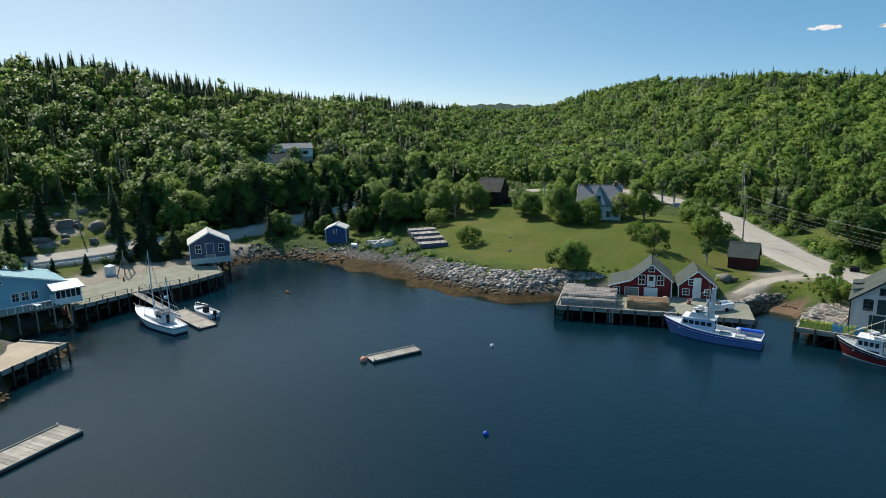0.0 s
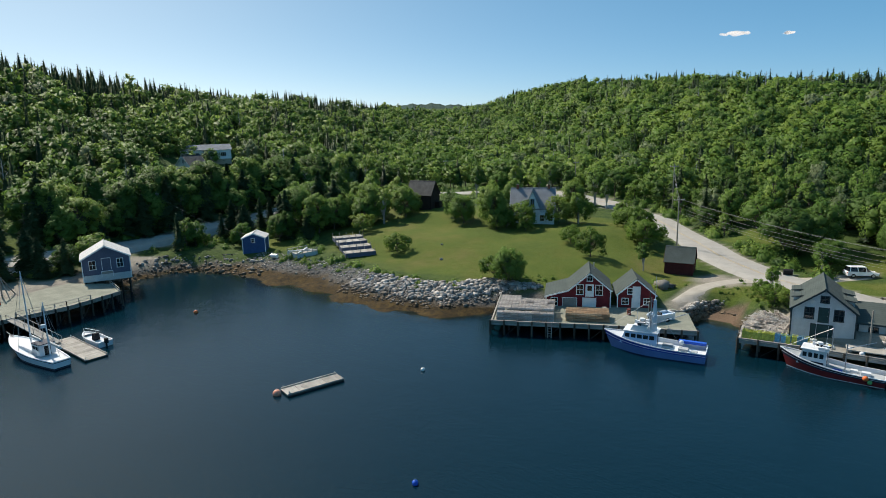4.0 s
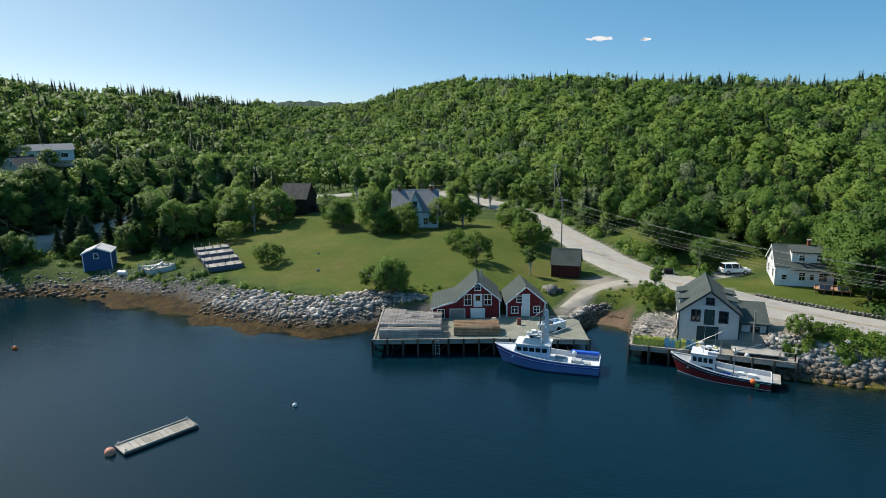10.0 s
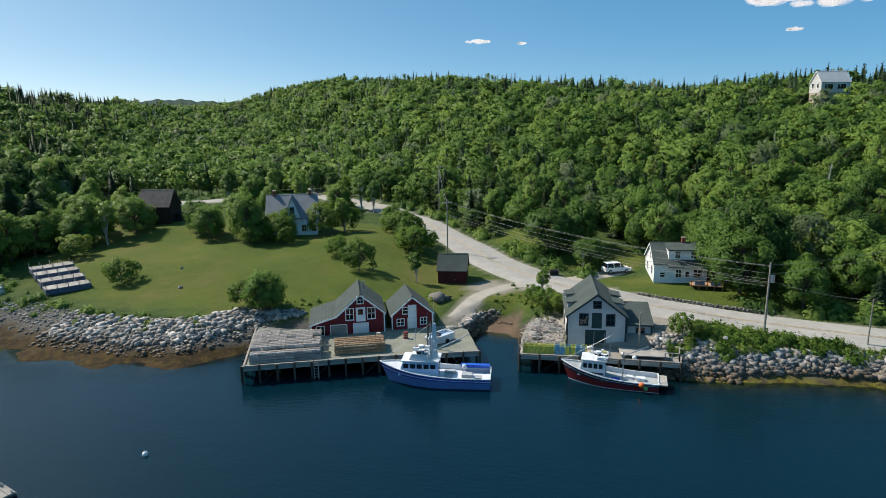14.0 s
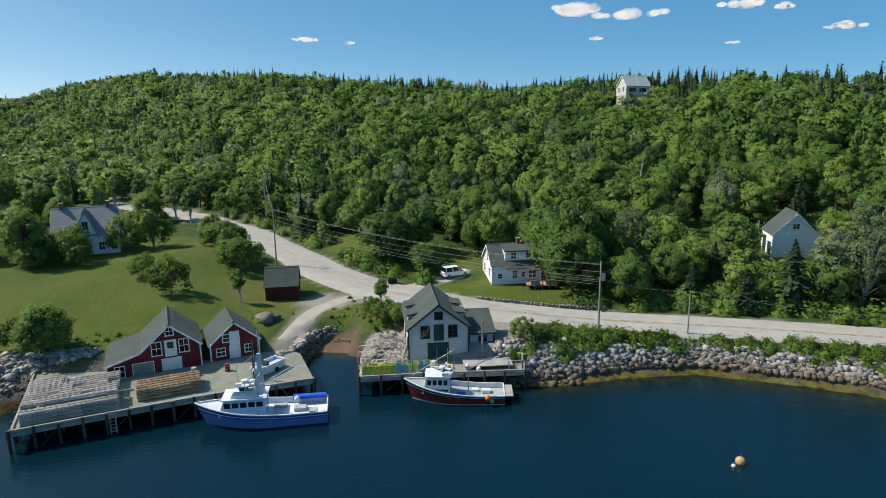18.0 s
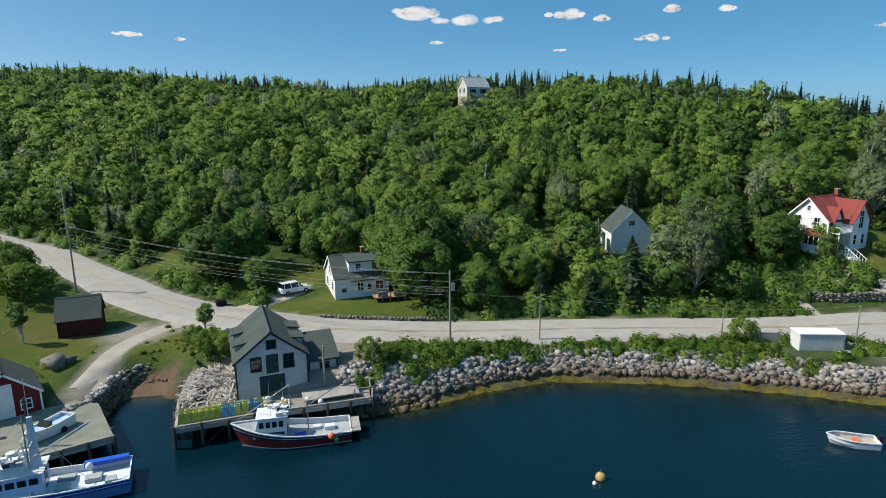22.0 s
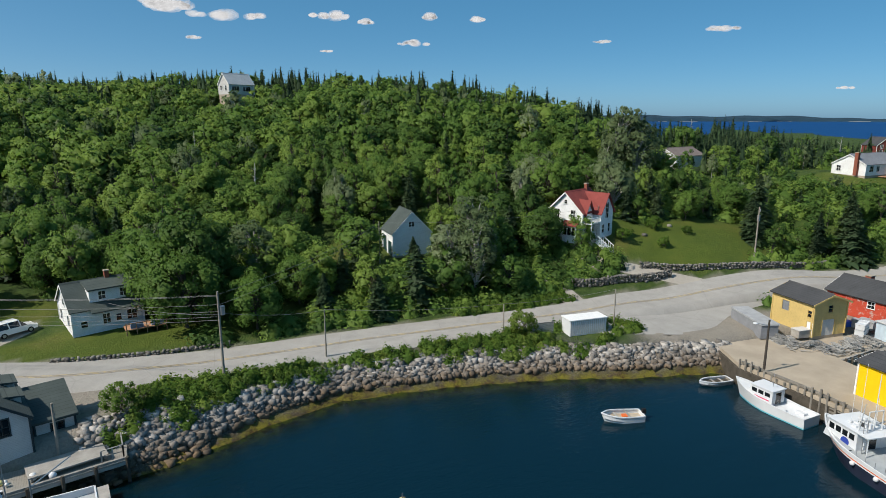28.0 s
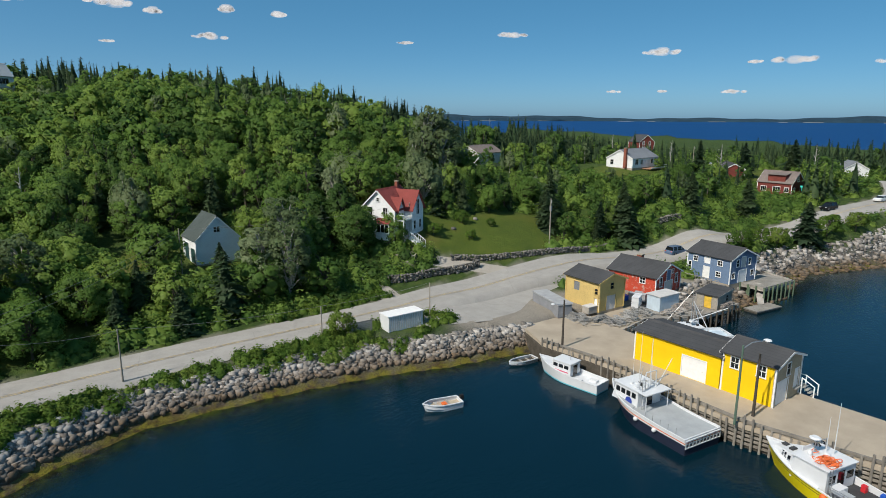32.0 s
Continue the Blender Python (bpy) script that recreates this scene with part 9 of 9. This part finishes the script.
# ---- lobster traps ----
TRAP_WOOD = mat("bleached_trap_wood", (0.48, 0.43, 0.39), 0.9, vary=0.3, scale=3, lines=0.09, axis="X", piece=0.22, bump=0.4)
TRAP_TAN = mat("new_trap_wood", (0.42, 0.28, 0.17), 0.9, vary=0.3, scale=3, lines=0.09, axis="X", piece=0.25, bump=0.4)
TRAP_YELLOW = mat("yellow_wire_mesh", (0.48, 0.5, 0.1), 0.7, vary=0.4, scale=4, piece=0.25)
TRAP_TEAL = mat("blue_wire_mesh", (0.12, 0.32, 0.45), 0.7, vary=0.4, scale=4, piece=0.25)
TRAP_GREY = mat("grey_wire_mesh", (0.34, 0.34, 0.33), 0.8, vary=0.4, scale=4, piece=0.3)


def bow_trap():
    """A half-round wooden trap: laths over bent frames on a flat base."""
    s = Shape()
    n = 7
    for k in range(n):
        a = math.pi * (k + 0.5) / n
        c = Vector((0, 0.28 * math.cos(a), 0.08 + 0.34 * math.sin(a)))
        t = Matrix.Translation(c) @ Matrix.Rotation(a - math.pi / 2, 4, "X")
        s.box(-0.5, -0.05, -0.012, 0.5, 0.05, 0.012, t)
    for x in (-0.47, 0, 0.47):
        s.box(x - 0.025, -0.28, 0.0, x + 0.025, 0.28, 0.06)
        s.add([(x, -0.26, 0.06), (x, 0.26, 0.06), (x, 0.19, 0.3), (x, 0, 0.4), (x, -0.19, 0.3)], [(0, 1, 2, 3, 4)])
    return s


def box_trap():
    """A square trap: open frame of bars with a netted core."""
    s = Shape()
    for y in (-0.26, 0.26):
        for z in (0.02, 0.38):
            s.box(-0.52, y - 0.02, z - 0.02, 0.52, y + 0.02, z + 0.02)
    for x in (-0.5, -0.17, 0.17, 0.5):
        for y in (-0.26, 0.26):
            s.box(x - 0.02, y - 0.02, 0.04, x + 0.02, y + 0.02, 0.36)
        s.box(x - 0.02, -0.24, 0.36, x + 0.02, 0.24, 0.4)
    s.box(-0.48, -0.23, 0.03, 0.48, 0.23, 0.06)
    s.box(-0.04, -0.22, 0.07, -0.02, 0.22, 0.35)
    for y in (-0.13, 0.0, 0.13):
        s.box(-0.48, y - 0.012, 0.37, 0.48, y + 0.012, 0.39)
    return s


bow_me = {m.name: bow_trap().mesh("lobster_trap", m) for m in (TRAP_WOOD, TRAP_TAN)}
box_me = {m.name: box_trap().mesh("lobster_trap", m) for m in (TRAP_YELLOW, TRAP_TEAL, TRAP_GREY, TRAP_WOOD)}
rt = random.Random(4)


def trap(me, x, y, z, turn, label, tilt=0.0):
    ob = new("lobster_trap", me)
    ob.matrix_basis = pose(x, y, z, 0, tilt, turn)
    return tagged(ob, label, "lobster trap", "stacked lobster traps")


def stack(me, origin, turn, nx, ny, nz, label, dx=1.04, dy=0.56, dz=0.43, skip=()):
    m = pose(*origin, 0, 0, turn)
    for i in range(nx):
        for j in range(ny):
            top = nz - (1 if (i, j) in skip else 0)
            for k in range(top):
                if k < top - 1 and j > 0 and not (i in (0, nx - 1) and j < 5):
                    continue
                p = m @ Vector((i * dx + rt.uniform(-0.03, 0.03), j * dy + rt.uniform(-0.02, 0.02), k * dz))
                trap(me, p.x, p.y, p.z, turn + rt.uniform(-2, 2), label)


stack(bow_me["bleached_trap_wood"], (-27.6, 92.3, 1.95), 28.7, 8, 14, 4, "bleached wooden lobster trap stacked on the dock", skip=[(i, j) for i in range(8) for j in range(0, 2)] + [(i, j) for i in range(3, 8) for j in range(10, 14)] + [(7, k) for k in range(6, 9)] + [(2, 5), (4, 7), (5, 3)])
stack(bow_me["new_trap_wood"], (-19.3, 97.9, 1.95), 28.5, 6, 5, 3, "tan wooden lobster trap stacked on the dock", dy=0.62)
for i in range(12):
    for j in range(2):
        key = "blue_wire_mesh" if i in (6, 7, 8, 10, 11) and (i + j) % 4 else "yellow_wire_mesh"
        x, y = 2.5 + i * 0.62 + rt.uniform(-0.08, 0.08), 104.95 + i * 0.12 + j * 0.72
        trap(box_me[key], x, y, 1.95 + 0.52, 100 + rt.uniform(-7, 7), "yellow or blue wire lobster trap standing on end", 90 + rt.uniform(-5, 5))
for i in range(62):
    x, y = rt.uniform(1.5, 6.2), rt.uniform(107.0, 116.8)
    trap(box_me["bleached_trap_wood" if i % 3 else "grey_wire_mesh"], x, y, 1.95 + rt.choice((0, 0, 0.35, 0.7)), rt.uniform(0, 180), "grey weathered lobster trap in a jumbled heap", rt.uniform(-14, 14))
boards = Shape()
for i in range(170):
    x, y, z = rt.uniform(1.4, 6.3), rt.uniform(107.6, 117.4), rt.uniform(2.0, 2.55)
    m = pose(x, y, z, rt.uniform(-12, 12), rt.uniform(-14, 14), rt.choice((20, 95, 110)) + rt.uniform(-35, 35))
    a = rt.uniform(0.5, 1.5)
    boards.box(-a, -0.09, 0, a, 0.09, 0.04, m)
tagged(new("board_pile", boards.mesh("board_pile", GREY_WOOD)), "jumbled heap of silver-grey weathered boards on the dock", "board pile", kind="stuff")
YARD = [(91.6, 93.6), (91.6, 92.2), (92.4, 91.0), (93.6, 89.4), (94.4, 88.2), (97.8, 88.4), (99.5, 88.6), (97.2, 87.6), (101, 87.4), (106.1, 85.4), (108.2, 84.9), (106.6, 83.4), (102.6, 85.2), (104.3, 84.2), (110.8, 80.2), (112.9, 80.0)]
for x, y in YARD:
    turn = rt.choice((-15, 75, 60)) + rt.uniform(-12, 12)
    for k in range(6):
        m = pose(x, y, (2.34 if x < 93 else 2.22 if x < 98 else 2.12), 0, 0, turn) @ Vector((1.05 * (k % 2) + rt.uniform(-0.2, 0.2), 0.62 * (k // 2 % 2) + rt.uniform(-0.12, 0.12), 0.42 * (k // 4)))
        trap(box_me["bleached_trap_wood" if x > 101 and k % 3 else "grey_wire_mesh"], m.x, m.y, m.z, turn + rt.uniform(-12, 12), "grey weathered lobster trap in a low heap on the yard", rt.uniform(-4, 4))
litter = Shape()
for i in range(150):
    x, y = rt.choice(YARD[:14])
    m = pose(x + rt.gauss(0, 1.0), y + rt.gauss(0, 0.7), rt.uniform(2.36, 2.5), rt.uniform(-8, 8), rt.uniform(-8, 8), rt.choice((-15, 75)) + rt.uniform(-30, 30))
    a = rt.uniform(0.3, 0.9)
    litter.box(-a, -0.07, 0, a, 0.07, 0.04, m)
tagged(new("board_pile", litter.mesh("board_pile", GREY_WOOD)), "loose grey boards and pallet slats strewn among the traps", "board pile", kind="stuff")

# ---- yard clutter ----
tote = thing("bait_shed_box", 92.2, 94.6, 2.45, 62, "long low grey storage box by the yellow store", "storage box")
part("body", Shape().box(0, 0, 0, 7.2, 2.2, 1.75), mat("grey_tarpaulin", (0.24, 0.25, 0.27), 0.7, vary=0.2, scale=1), tote)
part("lid", Shape().prism([(-0.1, 1.75), (7.3, 1.75), (7.2, 1.95), (0.0, 1.95)], -0.1, 2.3), mat("grey_lid", (0.36, 0.37, 0.38), 0.7, vary=0.2, scale=1), tote)


def tub(x, y, z, turn, m, label, a=1.1, b=1.0, c=0.75):
    ob = thing("fish_tub", x, y, z, turn, label, "fish tub", "fish tubs")
    s = Shape().box(0, 0, 0.08, a, b, c)
    part("body", s, m, ob)
    part("rim", Shape().box(-0.04, -0.04, c - 0.06, a + 0.04, 0.0, c + 0.04).box(-0.04, b, c - 0.06, a + 0.04, b + 0.04, c + 0.04).box(-0.04, 0, c - 0.06, 0.0, b, c + 0.04).box(a, 0, c - 0.06, a + 0.04, b, c + 0.04), m, ob)
    part("skid", Shape().box(0.05, 0.05, 0, 0.2, b - 0.05, 0.08), m, ob)
    part("skid", Shape().box(a - 0.2, 0.05, 0, a - 0.05, b - 0.05, 0.08), m, ob)


for k in range(4):
    tub(101.2, 89.0, 2.6 + 0.0 + 0.8 * (k % 2), 12, GEL_WHITE, "white plastic fish tub in the yard") if k < 2 else tub(102.5, 89.3, 2.6 + 0.8 * (k % 2), 12, GEL_WHITE, "white plastic fish tub in the yard")
tub(103.2, 92.0, 2.6, -10, BLUE_V, "blue plastic fish tub beside the red store")
for x, y in ((104.2, 91.0), (105.3, 90.6), (104.8, 89.6)):
    tub(x, y, 2.6, 8, mat("grey_plastic", (0.4, 0.41, 0.42), 0.5) if "grey_plastic" not in bpy.data.materials else bpy.data.materials["grey_plastic"], "grey plastic fish tub beside the red store", 1.0, 0.9, 1.1)
vb = thing("freezer_box", 103.0, 86.6, 2.15, -16, "pale blue-white insulated box in the yard", "freezer box")
part("body", Shape().box(0, 0, 0, 4.2, 2.3, 2.2), mat("pale_blue_panel", (0.5, 0.6, 0.68), 0.5, vary=0.1), vb)
part("roof", Shape().box(-0.15, -0.15, 2.2, 4.35, 2.45, 2.32), PALE_GREY, vb)
bs = thing("bait_chest", 94.0, 93.0, 2.6, -15, "weathered grey wooden chest", "chest")
part("body", Shape().box(0, 0, 0, 1.8, 1.2, 0.95), GREY_WOOD, bs)
part("lid", Shape().box(-0.06, -0.06, 0.95, 1.86, 1.26, 1.03), PALE_GREY, bs)
# trailer boat on the store dock
tb = thing("skiff", -8.0, 107.4, 2.35, 245, "small white fibreglass boat on a trailer", "boat", "small boats")
hull(tb, 4.6, 1.8, 0.85, 0.65, [(-0.4, 0.0, GEL_WHITE), (0.0, 1.0, GEL_WHITE)], GEL_BLUE, 0.3, 0.6)
part("windscreen", Shape().prism([(2.3, 0.6), (2.9, 0.6), (2.5, 1.05), (2.3, 1.05)], -0.6, 0.6), GLASS, tb)
part("trailer_frame", Shape().beam((-0.2, -0.5, -0.25), (5.4, -0.1, -0.25), 0.1).beam((-0.2, 0.5, -0.25), (5.4, 0.1, -0.25), 0.1).beam((1.5, -0.9, -0.25), (1.5, 0.9, -0.25), 0.1), STEEL, tb)
for s in (-0.95, 0.95):
    part("wheel", Shape().rod((1.5, s - 0.08, -0.12), (1.5, s + 0.08, -0.12), 0.28, 0.28, 12), BLACK, tb)
for x, y, z, m, lab in ((-13.6, 105.6, 1.95, DARK_WOOD_RED, "dark red barrel by the shed"), (-16.9, 104.3, 1.95, GREY_WOOD, "weathered wooden crate by the fish store")):
    c = thing("barrel", x, y, z, 0, lab, "barrel")
    part("body", Shape().rod((0, 0, 0), (0, 0, 0.9), 0.3, 0.3, 12), m, c)
    part("hoop", Shape().rod((0, 0, 0.3), (0, 0, 0.34), 0.315, 0.315, 12).rod((0, 0, 0.62), (0, 0, 0.66), 0.315, 0.315, 12), STEEL, c)
# floats and gear before the fish house
for i in range(26):
    x, y = rt.uniform(8.6, 12.2), rt.uniform(106.4, 108.3)
    b = new("trap_buoy", Shape().ball((0, 0, 0.2), rt.uniform(0.16, 0.24), 8, 6).mesh("trap_buoy", rt.choice([WHITE_V, WHITE_V, mat("pale_yellow_foam", (0.7, 0.6, 0.25), 0.7) if "pale_yellow_foam" not in bpy.data.materials else bpy.data.materials["pale_yellow_foam"]]), True))
    b.matrix_basis = pose(x, y, 1.95 + rt.choice((0, 0, 0.25)))
    tagged(b, "small pale foam trap buoy heaped on the dock", "buoy", "trap buoys")
for x, y, z, r, m in ((13.9, 107.3, 2.4, 0.32, WHITE_V), (17.6, 108.6, 2.2, 0.28, SALMON), (15.2, 106.9, 2.3, 0.3, GEL_WHITE)):
    b = new("trap_buoy", Shape().ball((0, 0, 0), r, 10, 8).mesh("trap_buoy", m, True))
    b.matrix_basis = pose(x, y, z - 0.15)
    tagged(b, "round float lying on the dock", "buoy", "trap buoys")
railing([(18.6, 107.2), (20.2, 107.4), (20.2, 109.8)], 1.95, "grey wooden railing at the dock end", GREY_WOOD, 1.1, 0.9, (0.5, 1.0))
rm = thing("loading_ramp", 13.6, 106.7, 1.97, 9, "low plank loading stage on the dock", "stage")
part("deck", Shape().box(0, 0, 0.35, 5.6, 2.4, 0.48), GREY_WOOD, rm)
for a, b in ((0.2, 0.2), (5.3, 0.2), (0.2, 2.1), (5.3, 2.1)):
    part("leg", Shape().box(a, b, 0, a + 0.15, b + 0.15, 0.35), GREY_WOOD, rm)
# terrace of the white house
wd = thing("timber_terrace", 22.4, 133.0, height(23, 134) - 0.05, 4, "cedar terrace with blue cushions before the white house", "terrace")
CEDAR = bpy.data.materials["cedar_deck"]
part("floor", Shape().box(0, 0, 0.6, 4.6, 2.2, 0.72), CEDAR, wd)
for a in np.linspace(0.05, 4.5, 5):
    part("post", Shape().box(a, 0, -0.3, a + 0.1, 0.1, 1.5), CEDAR, wd)
part("rail", Shape().box(0, 0.02, 1.4, 4.6, 0.09, 1.5), CEDAR, wd)
for a in (0.6, 2.9):
    part("cushion", Shape().box(a, 0.2, 0.73, a + 1.4, 0.7, 1.35), STEEL_BLUE, wd, "blue seat cushion")
# boulders on the lawn
for x, y, r in ((-14.6, 120.6, 1.5), (-13.4, 121.4, 0.9), (-44.5, 112.5, 0.5), (-56, 112, 0.4), (-70.5, 117.5, 0.7), (-72, 116, 0.5), (103, 125.6, 0.5), (111, 127.0, 0.6), (-61, 118, 0.3), (-132, 52, 2.0), (-135, 46, 2.4), (-128, 40, 1.5)) + tuple((-126 - 5.5 * (k % 4) + 2.2 * math.sin(k * 2.3), 34 + 1.15 * k + 1.5 * math.sin(k * 1.7), 0.7 + 0.9 * abs(math.sin(k * 3.1))) for k in range(17)):
    b = new("boulder", raw_mesh("boulder", ROCKS[int(r * 10) % 8][0] * r, CUBE_F, ROCK_WALL))
    b.matrix_basis = pose(x, y, height(x, y) + r * 0.2, 0, 0, x * 40)
    tagged(b, "grey granite boulder lying in the grass", "boulder", "boulders")
bin_o = thing("garbage_bin", 0.8, 137.4, height(0.8, 137.4), 20, "dark roadside bin by the verge", "bin")
part("body", Shape().rod((-0.7, 0, 0.6), (0.7, 0, 0.6), 0.5, 0.5, 12), BLACK, bin_o)
part("end_plate", Shape().rod((0.7, 0, 0.6), (0.74, 0, 0.6), 0.52, 0.52, 12), STEEL, bin_o)


# ---- clouds, far out over the land ----
def cloud_mat():
    m, nt, bsdf, geo = blank("cloud")
    # sunlit white is put in as emission, so the clouds take no shading
    glow = nt.nodes.new("ShaderNodeEmission")
    glow.inputs[0].default_value, glow.inputs[1].default_value = (0.93, 0.94, 0.97, 1), 0.85
    clear = nt.nodes.new("ShaderNodeBsdfTransparent")
    mix = nt.nodes.new("ShaderNodeMixShader")
    nt.links.new(ramp(nt, noise_tex(nt, geo.outputs["Position"], 0.016, 5, 0.7), [(0.36, (0.02, 0.02, 0.02)), (0.68, (0.42, 0.42, 0.42))]), mix.inputs[0])
    nt.links.new(clear.outputs[0], mix.inputs[1])
    nt.links.new(glow.outputs[0], mix.inputs[2])
    nt.links.new(mix.outputs[0], nt.nodes["Material Output"].inputs[0])
    return m


CLOUD = cloud_mat()
# bearing, elevation, width and height of each cloud, in degrees
CLOUDS = "-15.9 6.75 2.7 .6; -12.2 6.5 .9 .3; 7.9 8.95 4.4 1.9; 12.4 8.4 6.8 1.4; 19.5 8.6 .6 .4; 21.4 8.55 2.7 1.1; 24 8.15 1.6 .6; 28.4 6.4 3.6 .7; 29.7 8.6 1.3 .8; 34 8.4 1.3 .7; 44.8 6.35 1.5 .4; 54.6 7 3 .7; 67.2 5.35 3.5 .9; 77.2 4.45 3.3 .95; 74.4 4.4 1.2 .4; 73 2.05 2.6 .4; 67.4 2.15 .8 .25; 63.4 2.15 1.6 .25; 83.5 4.1 2 .6; 9.6 6.5 1.4 .35; 20.6 5.7 1.2 .25"
for row in CLOUDS.split("; "):
    caz, cel, cw, ch = (float(q) for q in row.split())
    far_r = 3900.0
    s = Shape()
    rc_ = random.Random(int(caz * 10))
    lumps = [(rc_.uniform(-0.42, 0.42), rc_.uniform(-0.12, 0.3), rc_.uniform(0.45, 1.0)) for _ in range(8)] + [(-0.3, -0.1, 0.6), (0, 0, 1.0), (0.3, -0.1, 0.6)]
    for q, up, big in lumps:
        a, e = math.radians(caz + cw * q), math.radians(cel + ch * up * (1 - 1.6 * abs(q)))
        size = far_r * math.radians(ch) * 0.5 * big * (1 - 1.1 * abs(q)) + 5
        for shell in (1.08, 0.86, 0.62):
            s.ball((HUB[0] + 5 + far_r * math.sin(a), HUB[1] + far_r * math.cos(a), 30 + far_r * math.tan(e)), size * shell * 1.25, 8, 5, 0.45)
    tagged(new("cloud", s.mesh("cloud", CLOUD, True)), "small soft white fair-weather cloud in blue sky", "cloud", "clouds", "structure")
